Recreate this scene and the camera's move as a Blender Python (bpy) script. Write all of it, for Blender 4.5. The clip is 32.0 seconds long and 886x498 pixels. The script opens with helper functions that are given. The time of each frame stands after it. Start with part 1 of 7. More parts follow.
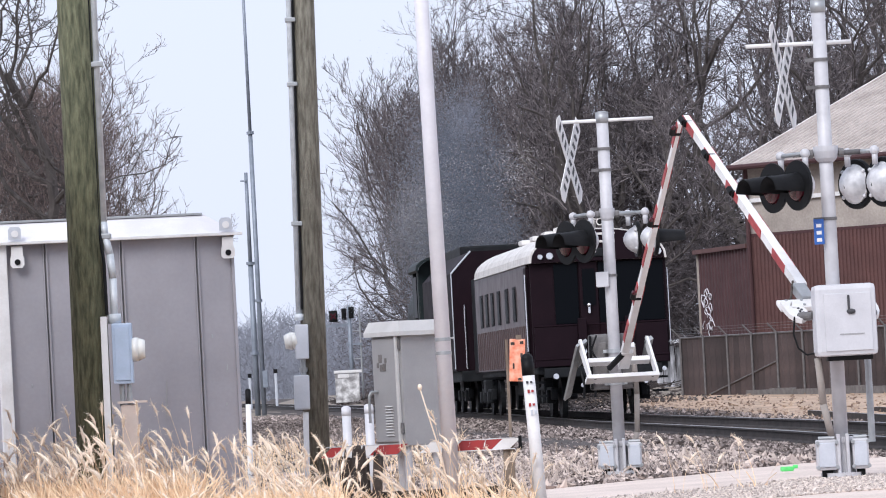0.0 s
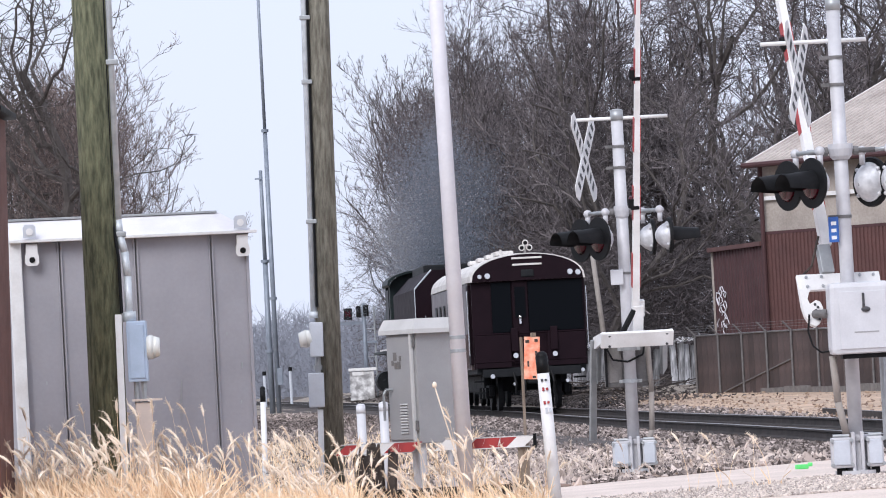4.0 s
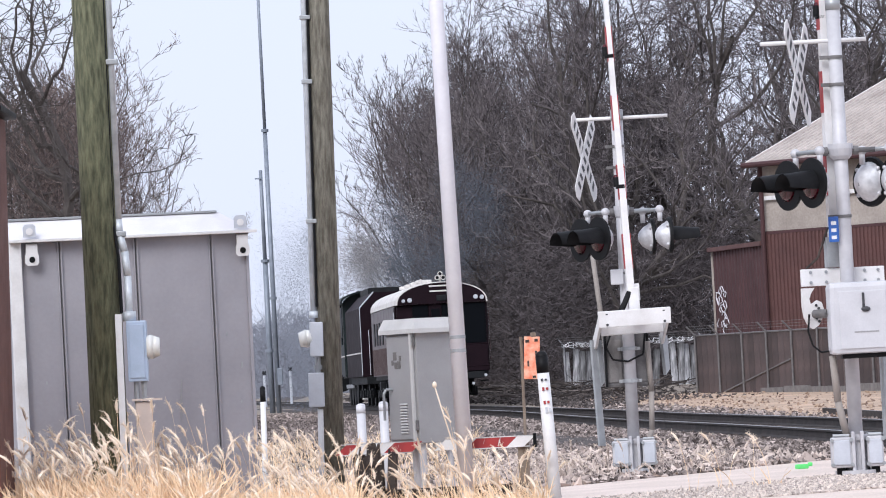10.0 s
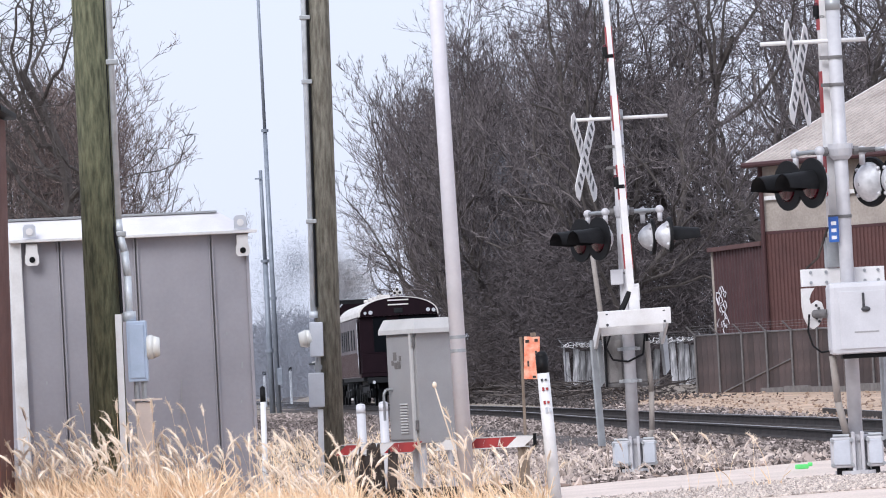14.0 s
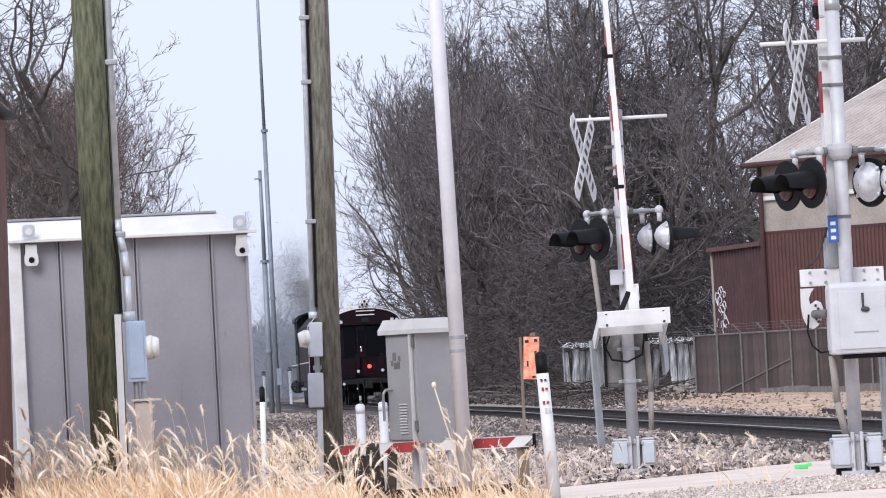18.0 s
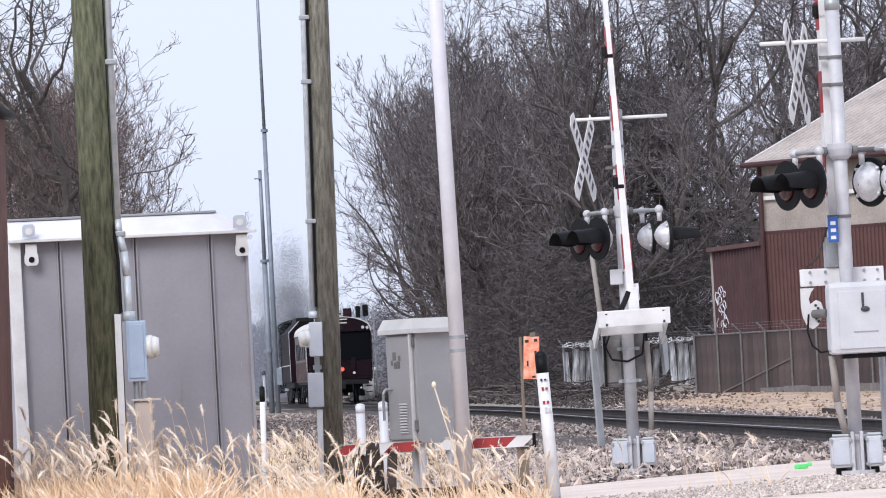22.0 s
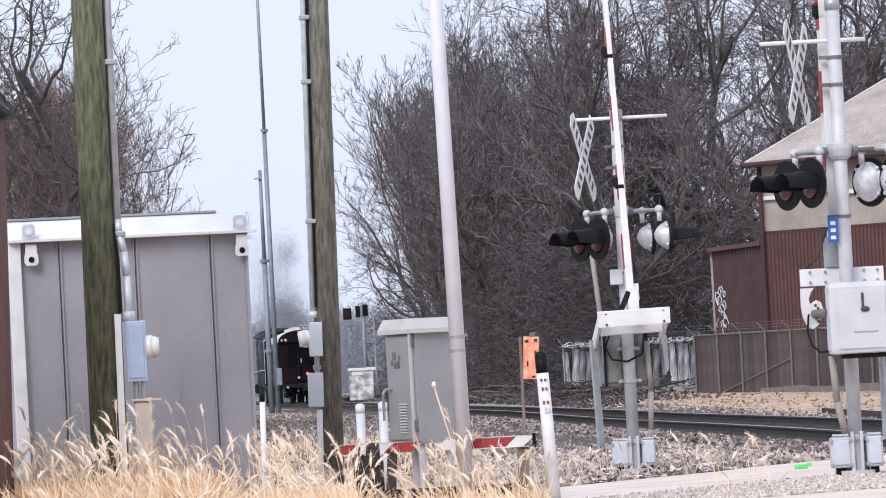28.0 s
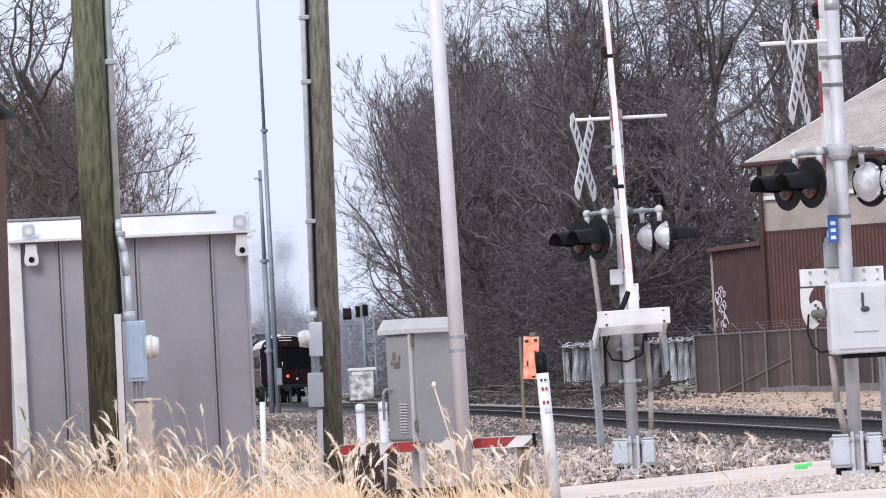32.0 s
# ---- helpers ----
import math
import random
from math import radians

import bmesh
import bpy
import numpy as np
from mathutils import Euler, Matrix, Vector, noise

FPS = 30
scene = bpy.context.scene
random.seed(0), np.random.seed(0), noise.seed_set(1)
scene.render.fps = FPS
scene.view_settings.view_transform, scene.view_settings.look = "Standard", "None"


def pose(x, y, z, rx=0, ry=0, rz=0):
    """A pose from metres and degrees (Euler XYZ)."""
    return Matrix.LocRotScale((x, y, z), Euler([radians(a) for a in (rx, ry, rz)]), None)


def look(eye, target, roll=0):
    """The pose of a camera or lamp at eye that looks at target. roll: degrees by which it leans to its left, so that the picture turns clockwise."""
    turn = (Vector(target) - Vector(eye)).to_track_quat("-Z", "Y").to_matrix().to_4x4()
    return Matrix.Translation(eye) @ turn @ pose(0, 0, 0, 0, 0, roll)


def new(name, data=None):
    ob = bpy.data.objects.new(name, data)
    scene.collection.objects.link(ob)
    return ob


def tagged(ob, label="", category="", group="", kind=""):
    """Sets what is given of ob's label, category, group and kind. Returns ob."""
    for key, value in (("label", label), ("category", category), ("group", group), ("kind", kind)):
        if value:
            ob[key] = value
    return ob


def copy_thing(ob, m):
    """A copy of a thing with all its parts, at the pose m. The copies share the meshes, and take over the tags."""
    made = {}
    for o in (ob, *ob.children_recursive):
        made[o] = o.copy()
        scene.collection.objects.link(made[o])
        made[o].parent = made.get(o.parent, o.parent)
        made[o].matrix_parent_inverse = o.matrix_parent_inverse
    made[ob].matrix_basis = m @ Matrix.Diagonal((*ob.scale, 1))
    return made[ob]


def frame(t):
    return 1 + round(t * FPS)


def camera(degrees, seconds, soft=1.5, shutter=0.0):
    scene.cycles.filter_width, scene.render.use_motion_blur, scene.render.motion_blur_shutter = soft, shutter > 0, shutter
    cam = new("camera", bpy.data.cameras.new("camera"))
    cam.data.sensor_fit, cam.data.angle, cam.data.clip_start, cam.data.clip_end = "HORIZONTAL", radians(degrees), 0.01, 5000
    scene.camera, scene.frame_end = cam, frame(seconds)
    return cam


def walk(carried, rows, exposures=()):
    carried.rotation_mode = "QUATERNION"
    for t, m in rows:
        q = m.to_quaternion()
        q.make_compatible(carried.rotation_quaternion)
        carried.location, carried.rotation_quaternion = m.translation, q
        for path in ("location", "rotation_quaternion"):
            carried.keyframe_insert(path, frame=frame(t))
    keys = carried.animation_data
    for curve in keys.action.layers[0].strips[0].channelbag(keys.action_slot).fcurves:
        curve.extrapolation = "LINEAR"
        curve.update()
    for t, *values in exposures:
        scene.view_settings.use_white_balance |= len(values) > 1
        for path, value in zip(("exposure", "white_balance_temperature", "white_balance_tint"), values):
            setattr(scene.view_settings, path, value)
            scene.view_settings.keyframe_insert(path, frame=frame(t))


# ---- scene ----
EYE = Vector((0, 0, 1.15))
cam = camera(10.5, 32.0, soft=1.05)


def aim(right, up):
    """The camera's pose, turned by so many hundredths of a degree to the right and upwards."""
    yaw, tilt = radians(right / 100), radians(1.571 + up / 100)
    way = Vector((math.sin(yaw) * math.cos(tilt), math.cos(yaw) * math.cos(tilt), math.sin(tilt)))
    return look(EYE, EYE + way, -3.0)


walk(cam, [(0, aim(17.5, 2.0)), (0.5, aim(10.1, 3.4)), (1.0, aim(3.4, 2.0)), (1.5, aim(2.0, 1.3)), (2.0, aim(0, 1.0)), (3.5, aim(0, 0.4)),
           (7.0, aim(0, 0)), (17.5, aim(0, 0.3)), (18.0, aim(0.7, 0.3)), (19.0, aim(0, 0)), (21.5, aim(0, 0)), (22.0, aim(0.7, 0)),
           (24.0, aim(1.0, 0.4)), (25.0, aim(0.7, 0.6)), (25.5, aim(0.2, 0.6)), (27.5, aim(0.4, 0)), (28.0, aim(0.8, 0)), (32.0, aim(0.8, 0))],
     exposures=[(0, 0.3, 6050, 10), (32, 0.3, 6050, 10)])

# ---- light ----
world = bpy.data.worlds.new("overcast_sky")
scene.world = world
world.use_nodes = True
wn, wl = world.node_tree.nodes, world.node_tree.links
sky = wn.new("ShaderNodeTexSky")
sky.sky_type, sky.sun_disc = "NISHITA", False
sky.sun_elevation, sky.sun_rotation = radians(39), radians(205)
sky.air_density, sky.dust_density, sky.ozone_density = 1.0, 4.0, 1.0
veil = wn.new("ShaderNodeMix")
veil.data_type = "RGBA"
veil.inputs[0].default_value = 0.9
veil.inputs[7].default_value = (7.6, 7.85, 9.0, 1)
wl.new(sky.outputs[0], veil.inputs[6])
wl.new(veil.outputs[2], wn["Background"].inputs[0])
wn["Background"].inputs[1].default_value = 0.098
sun = new("sun", bpy.data.lights.new("sun", "SUN"))
sun.data.energy, sun.data.angle, sun.data.color = 2.1, radians(30), (1.0, 0.96, 0.92)
sun.matrix_world = look((-20, -42, 38), (0, 0, 0))


# ---- materials ----
def mat(name, c1, c2=None, rough=0.6, metal=0.0, scale=6.0, fine=60.0, stretch=(1, 1, 1), bump=0.15, coat=0.0, per_piece=0.0, spec=0.5, sharp=0.0, grain=0.28):
    """A surface of two colours mixed by coarse stains and a fine grain, with relief."""
    m = bpy.data.materials.new(name)
    m.use_nodes = True
    nd, lk = m.node_tree.nodes, m.node_tree.links
    bs = nd["Principled BSDF"]
    c2 = c2 or tuple(v * 0.75 for v in c1)
    co = nd.new("ShaderNodeTexCoord")
    mp = nd.new("ShaderNodeMapping")
    mp.inputs["Scale"].default_value = stretch
    lk.new(co.outputs["Object"], mp.inputs[0])
    big, small = nd.new("ShaderNodeTexNoise"), nd.new("ShaderNodeTexNoise")
    for n, s, d in ((big, scale, 5), (small, fine, 3)):
        n.inputs["Scale"].default_value, n.inputs["Detail"].default_value = s, d
        lk.new(mp.outputs[0], n.inputs["Vector"])
    ramp = nd.new("ShaderNodeMapRange")
    ramp.inputs[1].default_value, ramp.inputs[2].default_value = 0.3 + sharp * 0.15, 0.7 - sharp * 0.15
    lk.new(big.outputs[0], ramp.inputs[0])
    mx = nd.new("ShaderNodeMix")
    mx.data_type = "RGBA"
    mx.inputs[6].default_value, mx.inputs[7].default_value = (*c1, 1), (*c2, 1)
    lk.new(ramp.outputs[0], mx.inputs[0])
    hs = nd.new("ShaderNodeHueSaturation")
    lk.new(mx.outputs[2], hs.inputs["Color"])
    val = nd.new("ShaderNodeMapRange")
    val.inputs[3].default_value, val.inputs[4].default_value = 1 - grain, 1 + grain
    lk.new(small.outputs[0], val.inputs[0])
    out = val.outputs[0]
    if per_piece:
        info, mr, mul = nd.new("ShaderNodeObjectInfo"), nd.new("ShaderNodeMapRange"), nd.new("ShaderNodeMath")
        mr.inputs[3].default_value, mr.inputs[4].default_value = 1 - per_piece, 1 + per_piece
        mul.operation = "MULTIPLY"
        lk.new(info.outputs["Random"], mr.inputs[0])
        lk.new(mr.outputs[0], mul.inputs[0])
        lk.new(out, mul.inputs[1])
        out = mul.outputs[0]
    lk.new(out, hs.inputs["Value"])
    lk.new(hs.outputs[0], bs.inputs["Base Color"])
    rr = nd.new("ShaderNodeMapRange")
    rr.inputs[3].default_value, rr.inputs[4].default_value = max(rough - 0.12, 0.03), min(rough + 0.12, 1)
    lk.new(big.outputs[0], rr.inputs[0])
    lk.new(rr.outputs[0], bs.inputs["Roughness"])
    bs.inputs["Metallic"].default_value = metal
    bs.inputs["Coat Weight"].default_value = coat
    bs.inputs["Coat Roughness"].default_value = 0.06
    bs.inputs["Specular IOR Level"].default_value = spec
    if bump:
        bp = nd.new("ShaderNodeBump")
        bp.inputs["Strength"].default_value, bp.inputs["Distance"].default_value = bump, 0.02
        lk.new(small.outputs[0], bp.inputs["Height"])
        lk.new(bp.outputs[0], bs.inputs["Normal"])
    return m


def island_mat(name, c1, c2, rough=0.85, skew=1.0):
    """For loose pieces in one mesh: each takes a tone of its own."""
    m = bpy.data.materials.new(name)
    m.use_nodes = True
    nd, lk = m.node_tree.nodes, m.node_tree.links
    geo, mx = nd.new("ShaderNodeNewGeometry"), nd.new("ShaderNodeMix")
    mx.data_type = "RGBA"
    mx.inputs[6].default_value, mx.inputs[7].default_value = (*c1, 1), (*c2, 1)
    pw = nd.new("ShaderNodeMath")
    pw.operation = "POWER"
    pw.inputs[1].default_value = skew
    lk.new(geo.outputs["Random Per Island"], pw.inputs[0])
    lk.new(pw.outputs[0], mx.inputs[0])
    lk.new(mx.outputs[2], nd["Principled BSDF"].inputs["Base Color"])
    nd["Principled BSDF"].inputs["Roughness"].default_value = rough
    nd["Principled BSDF"].inputs["Specular IOR Level"].default_value = 0.2
    return m


def lamp_mat(name, colour, strength):
    m = bpy.data.materials.new(name)
    m.use_nodes = True
    bs = m.node_tree.nodes["Principled BSDF"]
    bs.inputs["Base Color"].default_value = bs.inputs["Emission Color"].default_value = (*colour, 1)
    bs.inputs["Emission Strength"].default_value = strength
    return m


def glass_mat(name, tint, rough=0.03, spec=0.6):
    m = bpy.data.materials.new(name)
    m.use_nodes = True
    bs = m.node_tree.nodes["Principled BSDF"]
    bs.inputs["Base Color"].default_value = (*tint, 1)
    bs.inputs["Roughness"].default_value = rough
    bs.inputs["Coat Weight"].default_value = 0.4 if spec > 0.3 else 0.0
    bs.inputs["Specular IOR Level"].default_value = spec
    return m


M = {
    "ground": mat("dry_earth", (0.30, 0.25, 0.20), (0.20, 0.17, 0.14), 0.95, scale=0.8, fine=9, bump=0.6),
    "thatch": mat("matted_straw_thatch", (0.62, 0.46, 0.32), (0.40, 0.29, 0.20), 0.95, scale=3, fine=40, bump=0.5),
    "verge": mat("dry_verge", (0.58, 0.41, 0.29), (0.32, 0.24, 0.18), 0.95, scale=0.9, fine=14, bump=0.5),
    "road": mat("pale_concrete_road", (0.74, 0.62, 0.545), (0.60, 0.50, 0.435), 0.9, scale=0.9, fine=30, bump=0.3),
    "ballast": mat("ballast_bed", (0.085, 0.068, 0.062), (0.040, 0.032, 0.030), 0.95, scale=2.2, fine=14, bump=0.8),
    "stone": island_mat("ballast_stone", (0.62, 0.52, 0.475), (0.050, 0.038, 0.034), skew=0.48),
    "pebble": island_mat("pale_gravel", (0.78, 0.68, 0.61), (0.28, 0.24, 0.22), skew=1.1),
    "rubble": island_mat("dark_rubble", (0.22, 0.19, 0.18), (0.018, 0.015, 0.015), skew=0.45),
    "litter": island_mat("dead_leaf_litter", (0.55, 0.43, 0.33), (0.16, 0.11, 0.09)),
    "rail": mat("rusty_rail_steel", (0.040, 0.030, 0.028), (0.020, 0.017, 0.017), 0.85, 0.0, scale=3, fine=40),
    "railtop": mat("worn_rail_head", (0.42, 0.40, 0.40), (0.3, 0.28, 0.28), 0.4, 0.9, scale=3, fine=40, bump=0.05),
    "tie": mat("creosoted_timber", (0.06, 0.05, 0.045), (0.10, 0.085, 0.075), 0.9, scale=4, fine=40, stretch=(1, 8, 8), per_piece=0.25),
    "alum": mat("grey_aluminium_sheet", (0.385, 0.37, 0.40), (0.32, 0.31, 0.335), 0.5, 0.25, scale=1.6, fine=30, bump=0.04, grain=0.07),
    "alum_light": mat("bright_painted_aluminium", (0.78, 0.76, 0.77), (0.66, 0.64, 0.66), 0.5, 0.0, scale=3, fine=70, bump=0.04, grain=0.07),
    "lamp_pole": mat("pale_painted_lamp_pole", (0.78, 0.76, 0.80), (0.68, 0.66, 0.70), 0.45, scale=3, fine=30, bump=0.03, grain=0.06),
    "post_grey": mat("dull_grey_fence_post", (0.20, 0.19, 0.19), (0.13, 0.125, 0.125), 0.7, 0.2, scale=6, fine=40, bump=0.05),
    "galv": mat("galvanised_steel", (0.42, 0.43, 0.44), (0.33, 0.34, 0.35), 0.45, 0.5, scale=9, fine=80, bump=0.05, grain=0.07),
    "galv_pale": mat("dull_galvanised_conduit", (0.68, 0.71, 0.74), (0.50, 0.53, 0.56), 0.45, 0.15, scale=12, fine=80, bump=0.05, grain=0.07),
    "silver": mat("aluminium_painted_mast", (0.58, 0.57, 0.59), (0.46, 0.45, 0.47), 0.5, 0.05, scale=5, fine=25, bump=0.05, grain=0.07),
    "white": mat("weathered_white_paint", (0.80, 0.79, 0.79), (0.66, 0.64, 0.63), 0.5, scale=5, fine=60, bump=0.05, grain=0.07),
    "whiteplastic": mat("white_plastic", (0.60, 0.595, 0.62), (0.52, 0.515, 0.54), 0.4, scale=4, fine=60, bump=0.02, grain=0.07),
    "red": mat("signal_red_paint", (0.40, 0.035, 0.035), (0.25, 0.025, 0.028), 0.5, scale=8, fine=60, bump=0.05, grain=0.07),
    "black": mat("matt_black_paint", (0.006, 0.006, 0.007), (0.012, 0.012, 0.013), 0.55, scale=8, fine=60, bump=0.05, spec=0.15),
    "redlens": glass_mat("dark_red_lens", (0.06, 0.006, 0.012), 0.2, 0.4),
    "wood1": mat("green_treated_pole", (0.235, 0.24, 0.145), (0.088, 0.094, 0.056), 0.9, scale=13, fine=70, stretch=(2.6, 2.6, 0.42), bump=1.0, sharp=0.35),
    "wood2": mat("weathered_grey_pole", (0.33, 0.31, 0.25), (0.15, 0.135, 0.105), 0.9, scale=14, fine=80, stretch=(2.6, 2.6, 0.42), bump=1.0, sharp=0.3),
    "plank": mat("silvered_post_wood", (0.30, 0.24, 0.19), (0.17, 0.13, 0.10), 0.9, scale=5, fine=40, stretch=(4, 4, 0.6), bump=0.6),
    "bluebox": mat("blue_grey_meter_box", (0.44, 0.52, 0.66), (0.38, 0.46, 0.58), 0.45, scale=6, fine=60, bump=0.03, grain=0.07),
    "greybox": mat("pale_grey_enamel", (0.58, 0.60, 0.65), (0.50, 0.52, 0.57), 0.45, scale=6, fine=60, bump=0.03, grain=0.07),
    "cabinet": mat("grey_cabinet_enamel", (0.36, 0.355, 0.36), (0.30, 0.295, 0.30), 0.5, scale=3, fine=80, bump=0.04, grain=0.07),
    "cabinet_top": mat("pale_cabinet_roof", (0.62, 0.61, 0.60), (0.52, 0.51, 0.50), 0.5, scale=4, fine=80, bump=0.04, grain=0.07),
    "orange": mat("faded_orange_sign", (0.80, 0.20, 0.10), (0.86, 0.46, 0.32), 0.6, scale=14, fine=60, bump=0.03, sharp=0.5, grain=0.07),
    "rustbrown": mat("red_brown_steel", (0.17, 0.072, 0.054), (0.125, 0.054, 0.041), 0.7, scale=4, fine=50, bump=0.2),
    "rusty": mat("rusted_timber", (0.085, 0.065, 0.055), (0.028, 0.022, 0.020), 0.9, scale=8, fine=50, bump=0.7),
    # one maroon paint twice: darkened for shade, then greyed for sky reflection
    "maroon": mat("shade_darkened_maroon_paint", (0.013, 0.0055, 0.009), (0.009, 0.004, 0.007), 0.6, scale=2, fine=40, bump=0.02, coat=0.0, spec=0.1),
    "maroon_sky_sheen": mat("maroon_panel_sky_sheen", (0.095, 0.066, 0.066), (0.070, 0.046, 0.047), 0.5, scale=2, fine=40, bump=0.02, coat=0.12, spec=0.4),
    "cream": mat("cream_white_roof", (0.72, 0.69, 0.66), (0.55, 0.52, 0.50), 0.6, scale=2, fine=30, bump=0.05),
    "dark": mat("sooty_black_steel", (0.009, 0.010, 0.012), (0.018, 0.019, 0.021), 0.6, 0.0, scale=4, fine=40, bump=0.1, spec=0.15),
    "loco": mat("dark_green_black_enamel", (0.010, 0.016, 0.017), (0.018, 0.026, 0.027), 0.55, scale=3, fine=40, bump=0.05, spec=0.2),
    "window": glass_mat("dark_window_glass", (0.004, 0.005, 0.007), 0.4, 0.05),
    "carpaint": mat("metallic_cherry_red_paint", (0.155, 0.003, 0.020), (0.135, 0.003, 0.017), 0.28, 0.72, scale=2, fine=300, bump=0.0, coat=0.55, grain=0.07),
    "carglass": glass_mat("tinted_car_glass", (0.006, 0.007, 0.009), 0.03, 0.15),
    # lighter than the other panes: light seen through it is put into the colour
    "doorglass": glass_mat("door_glass_light_tint", (0.016, 0.022, 0.026), 0.03, 0.24),
    # pale base colour stands in for the sky mirrored in the glass
    "sky_tint_glass": glass_mat("sky_reflection_tint_glass", (0.36, 0.38, 0.40)),
    "lamp_back": mat("worn_aluminium_dome", (0.74, 0.74, 0.76), (0.42, 0.42, 0.44), 0.5, 0.25, scale=9, fine=40, bump=0.05, grain=0.07),
    "satin": mat("satin_silver_rail", (0.88, 0.87, 0.89), (0.80, 0.79, 0.81), 0.35, 0.2, scale=6, fine=60, bump=0.0, grain=0.07),
    "chrome": mat("chrome_trim", (0.80, 0.80, 0.82), (0.7, 0.7, 0.72), 0.15, 0.9, scale=6, fine=60, bump=0.0, grain=0.07),
    "tyre": mat("tyre_rubber", (0.018, 0.018, 0.019), (0.028, 0.027, 0.027), 0.85, scale=9, fine=60, bump=0.2, spec=0.15),
    "alloy": mat("silver_alloy", (0.66, 0.66, 0.68), (0.58, 0.58, 0.60), 0.3, 0.7, scale=6, fine=60, bump=0.0, grain=0.07),
    "plastic": mat("black_body_plastic", (0.010, 0.010, 0.011), (0.017, 0.017, 0.018), 0.6, scale=6, fine=60, bump=0.1, spec=0.2),
    "taillight": glass_mat("red_tail_lamp", (0.45, 0.006, 0.02), 0.08),
    "corr": mat("red_brown_corrugated_steel", (0.115, 0.052, 0.047), (0.085, 0.040, 0.038), 0.75, scale=1.2, fine=20, bump=0.1),
    "corr_dark": mat("maroon_corrugated_steel", (0.068, 0.027, 0.029), (0.052, 0.022, 0.024), 0.75, scale=1.2, fine=20, bump=0.1),
    "stucco": mat("pale_buff_wall_panel", (0.42, 0.37, 0.33), (0.30, 0.26, 0.23), 0.85, scale=1.0, fine=14, bump=0.2),
    "roofing": mat("weathered_pale_roof_sheet", (0.52, 0.46, 0.42), (0.34, 0.29, 0.26), 0.7, scale=0.9, fine=10, stretch=(1, 1, 1), bump=0.1),
    "slat": mat("brown_fence_slat", (0.095, 0.066, 0.062), (0.052, 0.040, 0.040), 0.8, scale=2, fine=25, per_piece=0.35, bump=0.1),
    "sheet": mat("weathered_zinc_sheet", (0.36, 0.36, 0.38), (0.07, 0.07, 0.075), 0.6, 0.2, scale=2.6, fine=12, stretch=(3, 3, 0.5), per_piece=0.5, bump=0.2, sharp=0.6),
    "bark": mat("grey_brown_bark", (0.105, 0.090, 0.083), (0.050, 0.042, 0.040), 0.95, scale=3, fine=20, stretch=(3, 3, 0.7), bump=0.6),
    "twig": island_mat("bare_twigs", (0.25, 0.218, 0.222), (0.045, 0.039, 0.042), skew=0.7),
    "twig_red": island_mat("red_brown_twigs", (0.25, 0.195, 0.18), (0.07, 0.054, 0.053)),
    # distance haze is put into the next two pale blue-grey colours
    "twig_far": island_mat("haze_tinted_far_twigs", (0.25, 0.26, 0.30), (0.20, 0.21, 0.245)),
    "woods_haze_tint": mat("haze_tinted_far_woods", (0.30, 0.32, 0.375), (0.24, 0.26, 0.31), 1.0, scale=0.35, fine=1.6, stretch=(1, 1, 0.4), bump=0.0, spec=0.0, grain=0.2),
    "brush": island_mat("undergrowth_stems", (0.125, 0.107, 0.110), (0.036, 0.031, 0.033)),
    "straw": island_mat("dry_straw", (0.97, 0.76, 0.53), (0.80, 0.56, 0.36)),
    "weed": island_mat("grey_dead_weed", (0.74, 0.62, 0.55), (0.36, 0.29, 0.26)),
    "seedhead": island_mat("pale_seed_heads", (0.92, 0.80, 0.66), (0.75, 0.60, 0.47)),
    "soot": island_mat("grey_smoke", (0.15, 0.17, 0.205), (0.125, 0.14, 0.17), 1.0),
    "soot_thick": island_mat("thick_grey_smoke", (0.27, 0.265, 0.275), (0.23, 0.225, 0.235), 1.0),
    "smoke_thin": island_mat("thin_blue_grey_smoke", (0.27, 0.295, 0.345), (0.23, 0.25, 0.30), 1.0),
    "steam": island_mat("pale_smoke", (0.56, 0.53, 0.53), (0.50, 0.475, 0.475), 1.0),
    "redlamp": lamp_mat("lit_red_tail_lamp", (1.0, 0.05, 0.03), 2.5),
    "lampglass": glass_mat("clear_lamp_glass", (0.75, 0.74, 0.70), 0.1),
    "blue": mat("blue_sign_enamel", (0.03, 0.12, 0.42), (0.03, 0.10, 0.36), 0.4, scale=6, fine=60, bump=0.0),
    "ink": mat("dark_lettering", (0.05, 0.05, 0.055), (0.04, 0.04, 0.045), 0.6, scale=9, fine=60, bump=0.0),
    "graffiti": mat("white_spray_paint", (0.72, 0.70, 0.74), (0.6, 0.58, 0.62), 0.7, scale=9, fine=60, bump=0.0),
    "green": mat("bright_green_plastic", (0.15, 0.75, 0.20), (0.12, 0.65, 0.16), 0.4, scale=9, fine=60, bump=0.0),
    "beige": mat("beige_plastic", (0.62, 0.52, 0.46), (0.54, 0.45, 0.40), 0.6, scale=5, fine=40, bump=0.1, grain=0.07),
    "stained": mat("stained_pale_metal", (0.72, 0.71, 0.71), (0.26, 0.25, 0.25), 0.7, scale=2.5, fine=14, bump=0.1, sharp=0.6),
    "mast_grey": mat("blue_grey_mast_steel", (0.25, 0.28, 0.33), (0.19, 0.215, 0.255), 0.5, 0.2, scale=5, fine=40, bump=0.03, grain=0.08),
    "conduit": mat("grey_tan_conduit", (0.36, 0.32, 0.29), (0.26, 0.23, 0.21), 0.7, scale=6, fine=40, bump=0.1, grain=0.1),
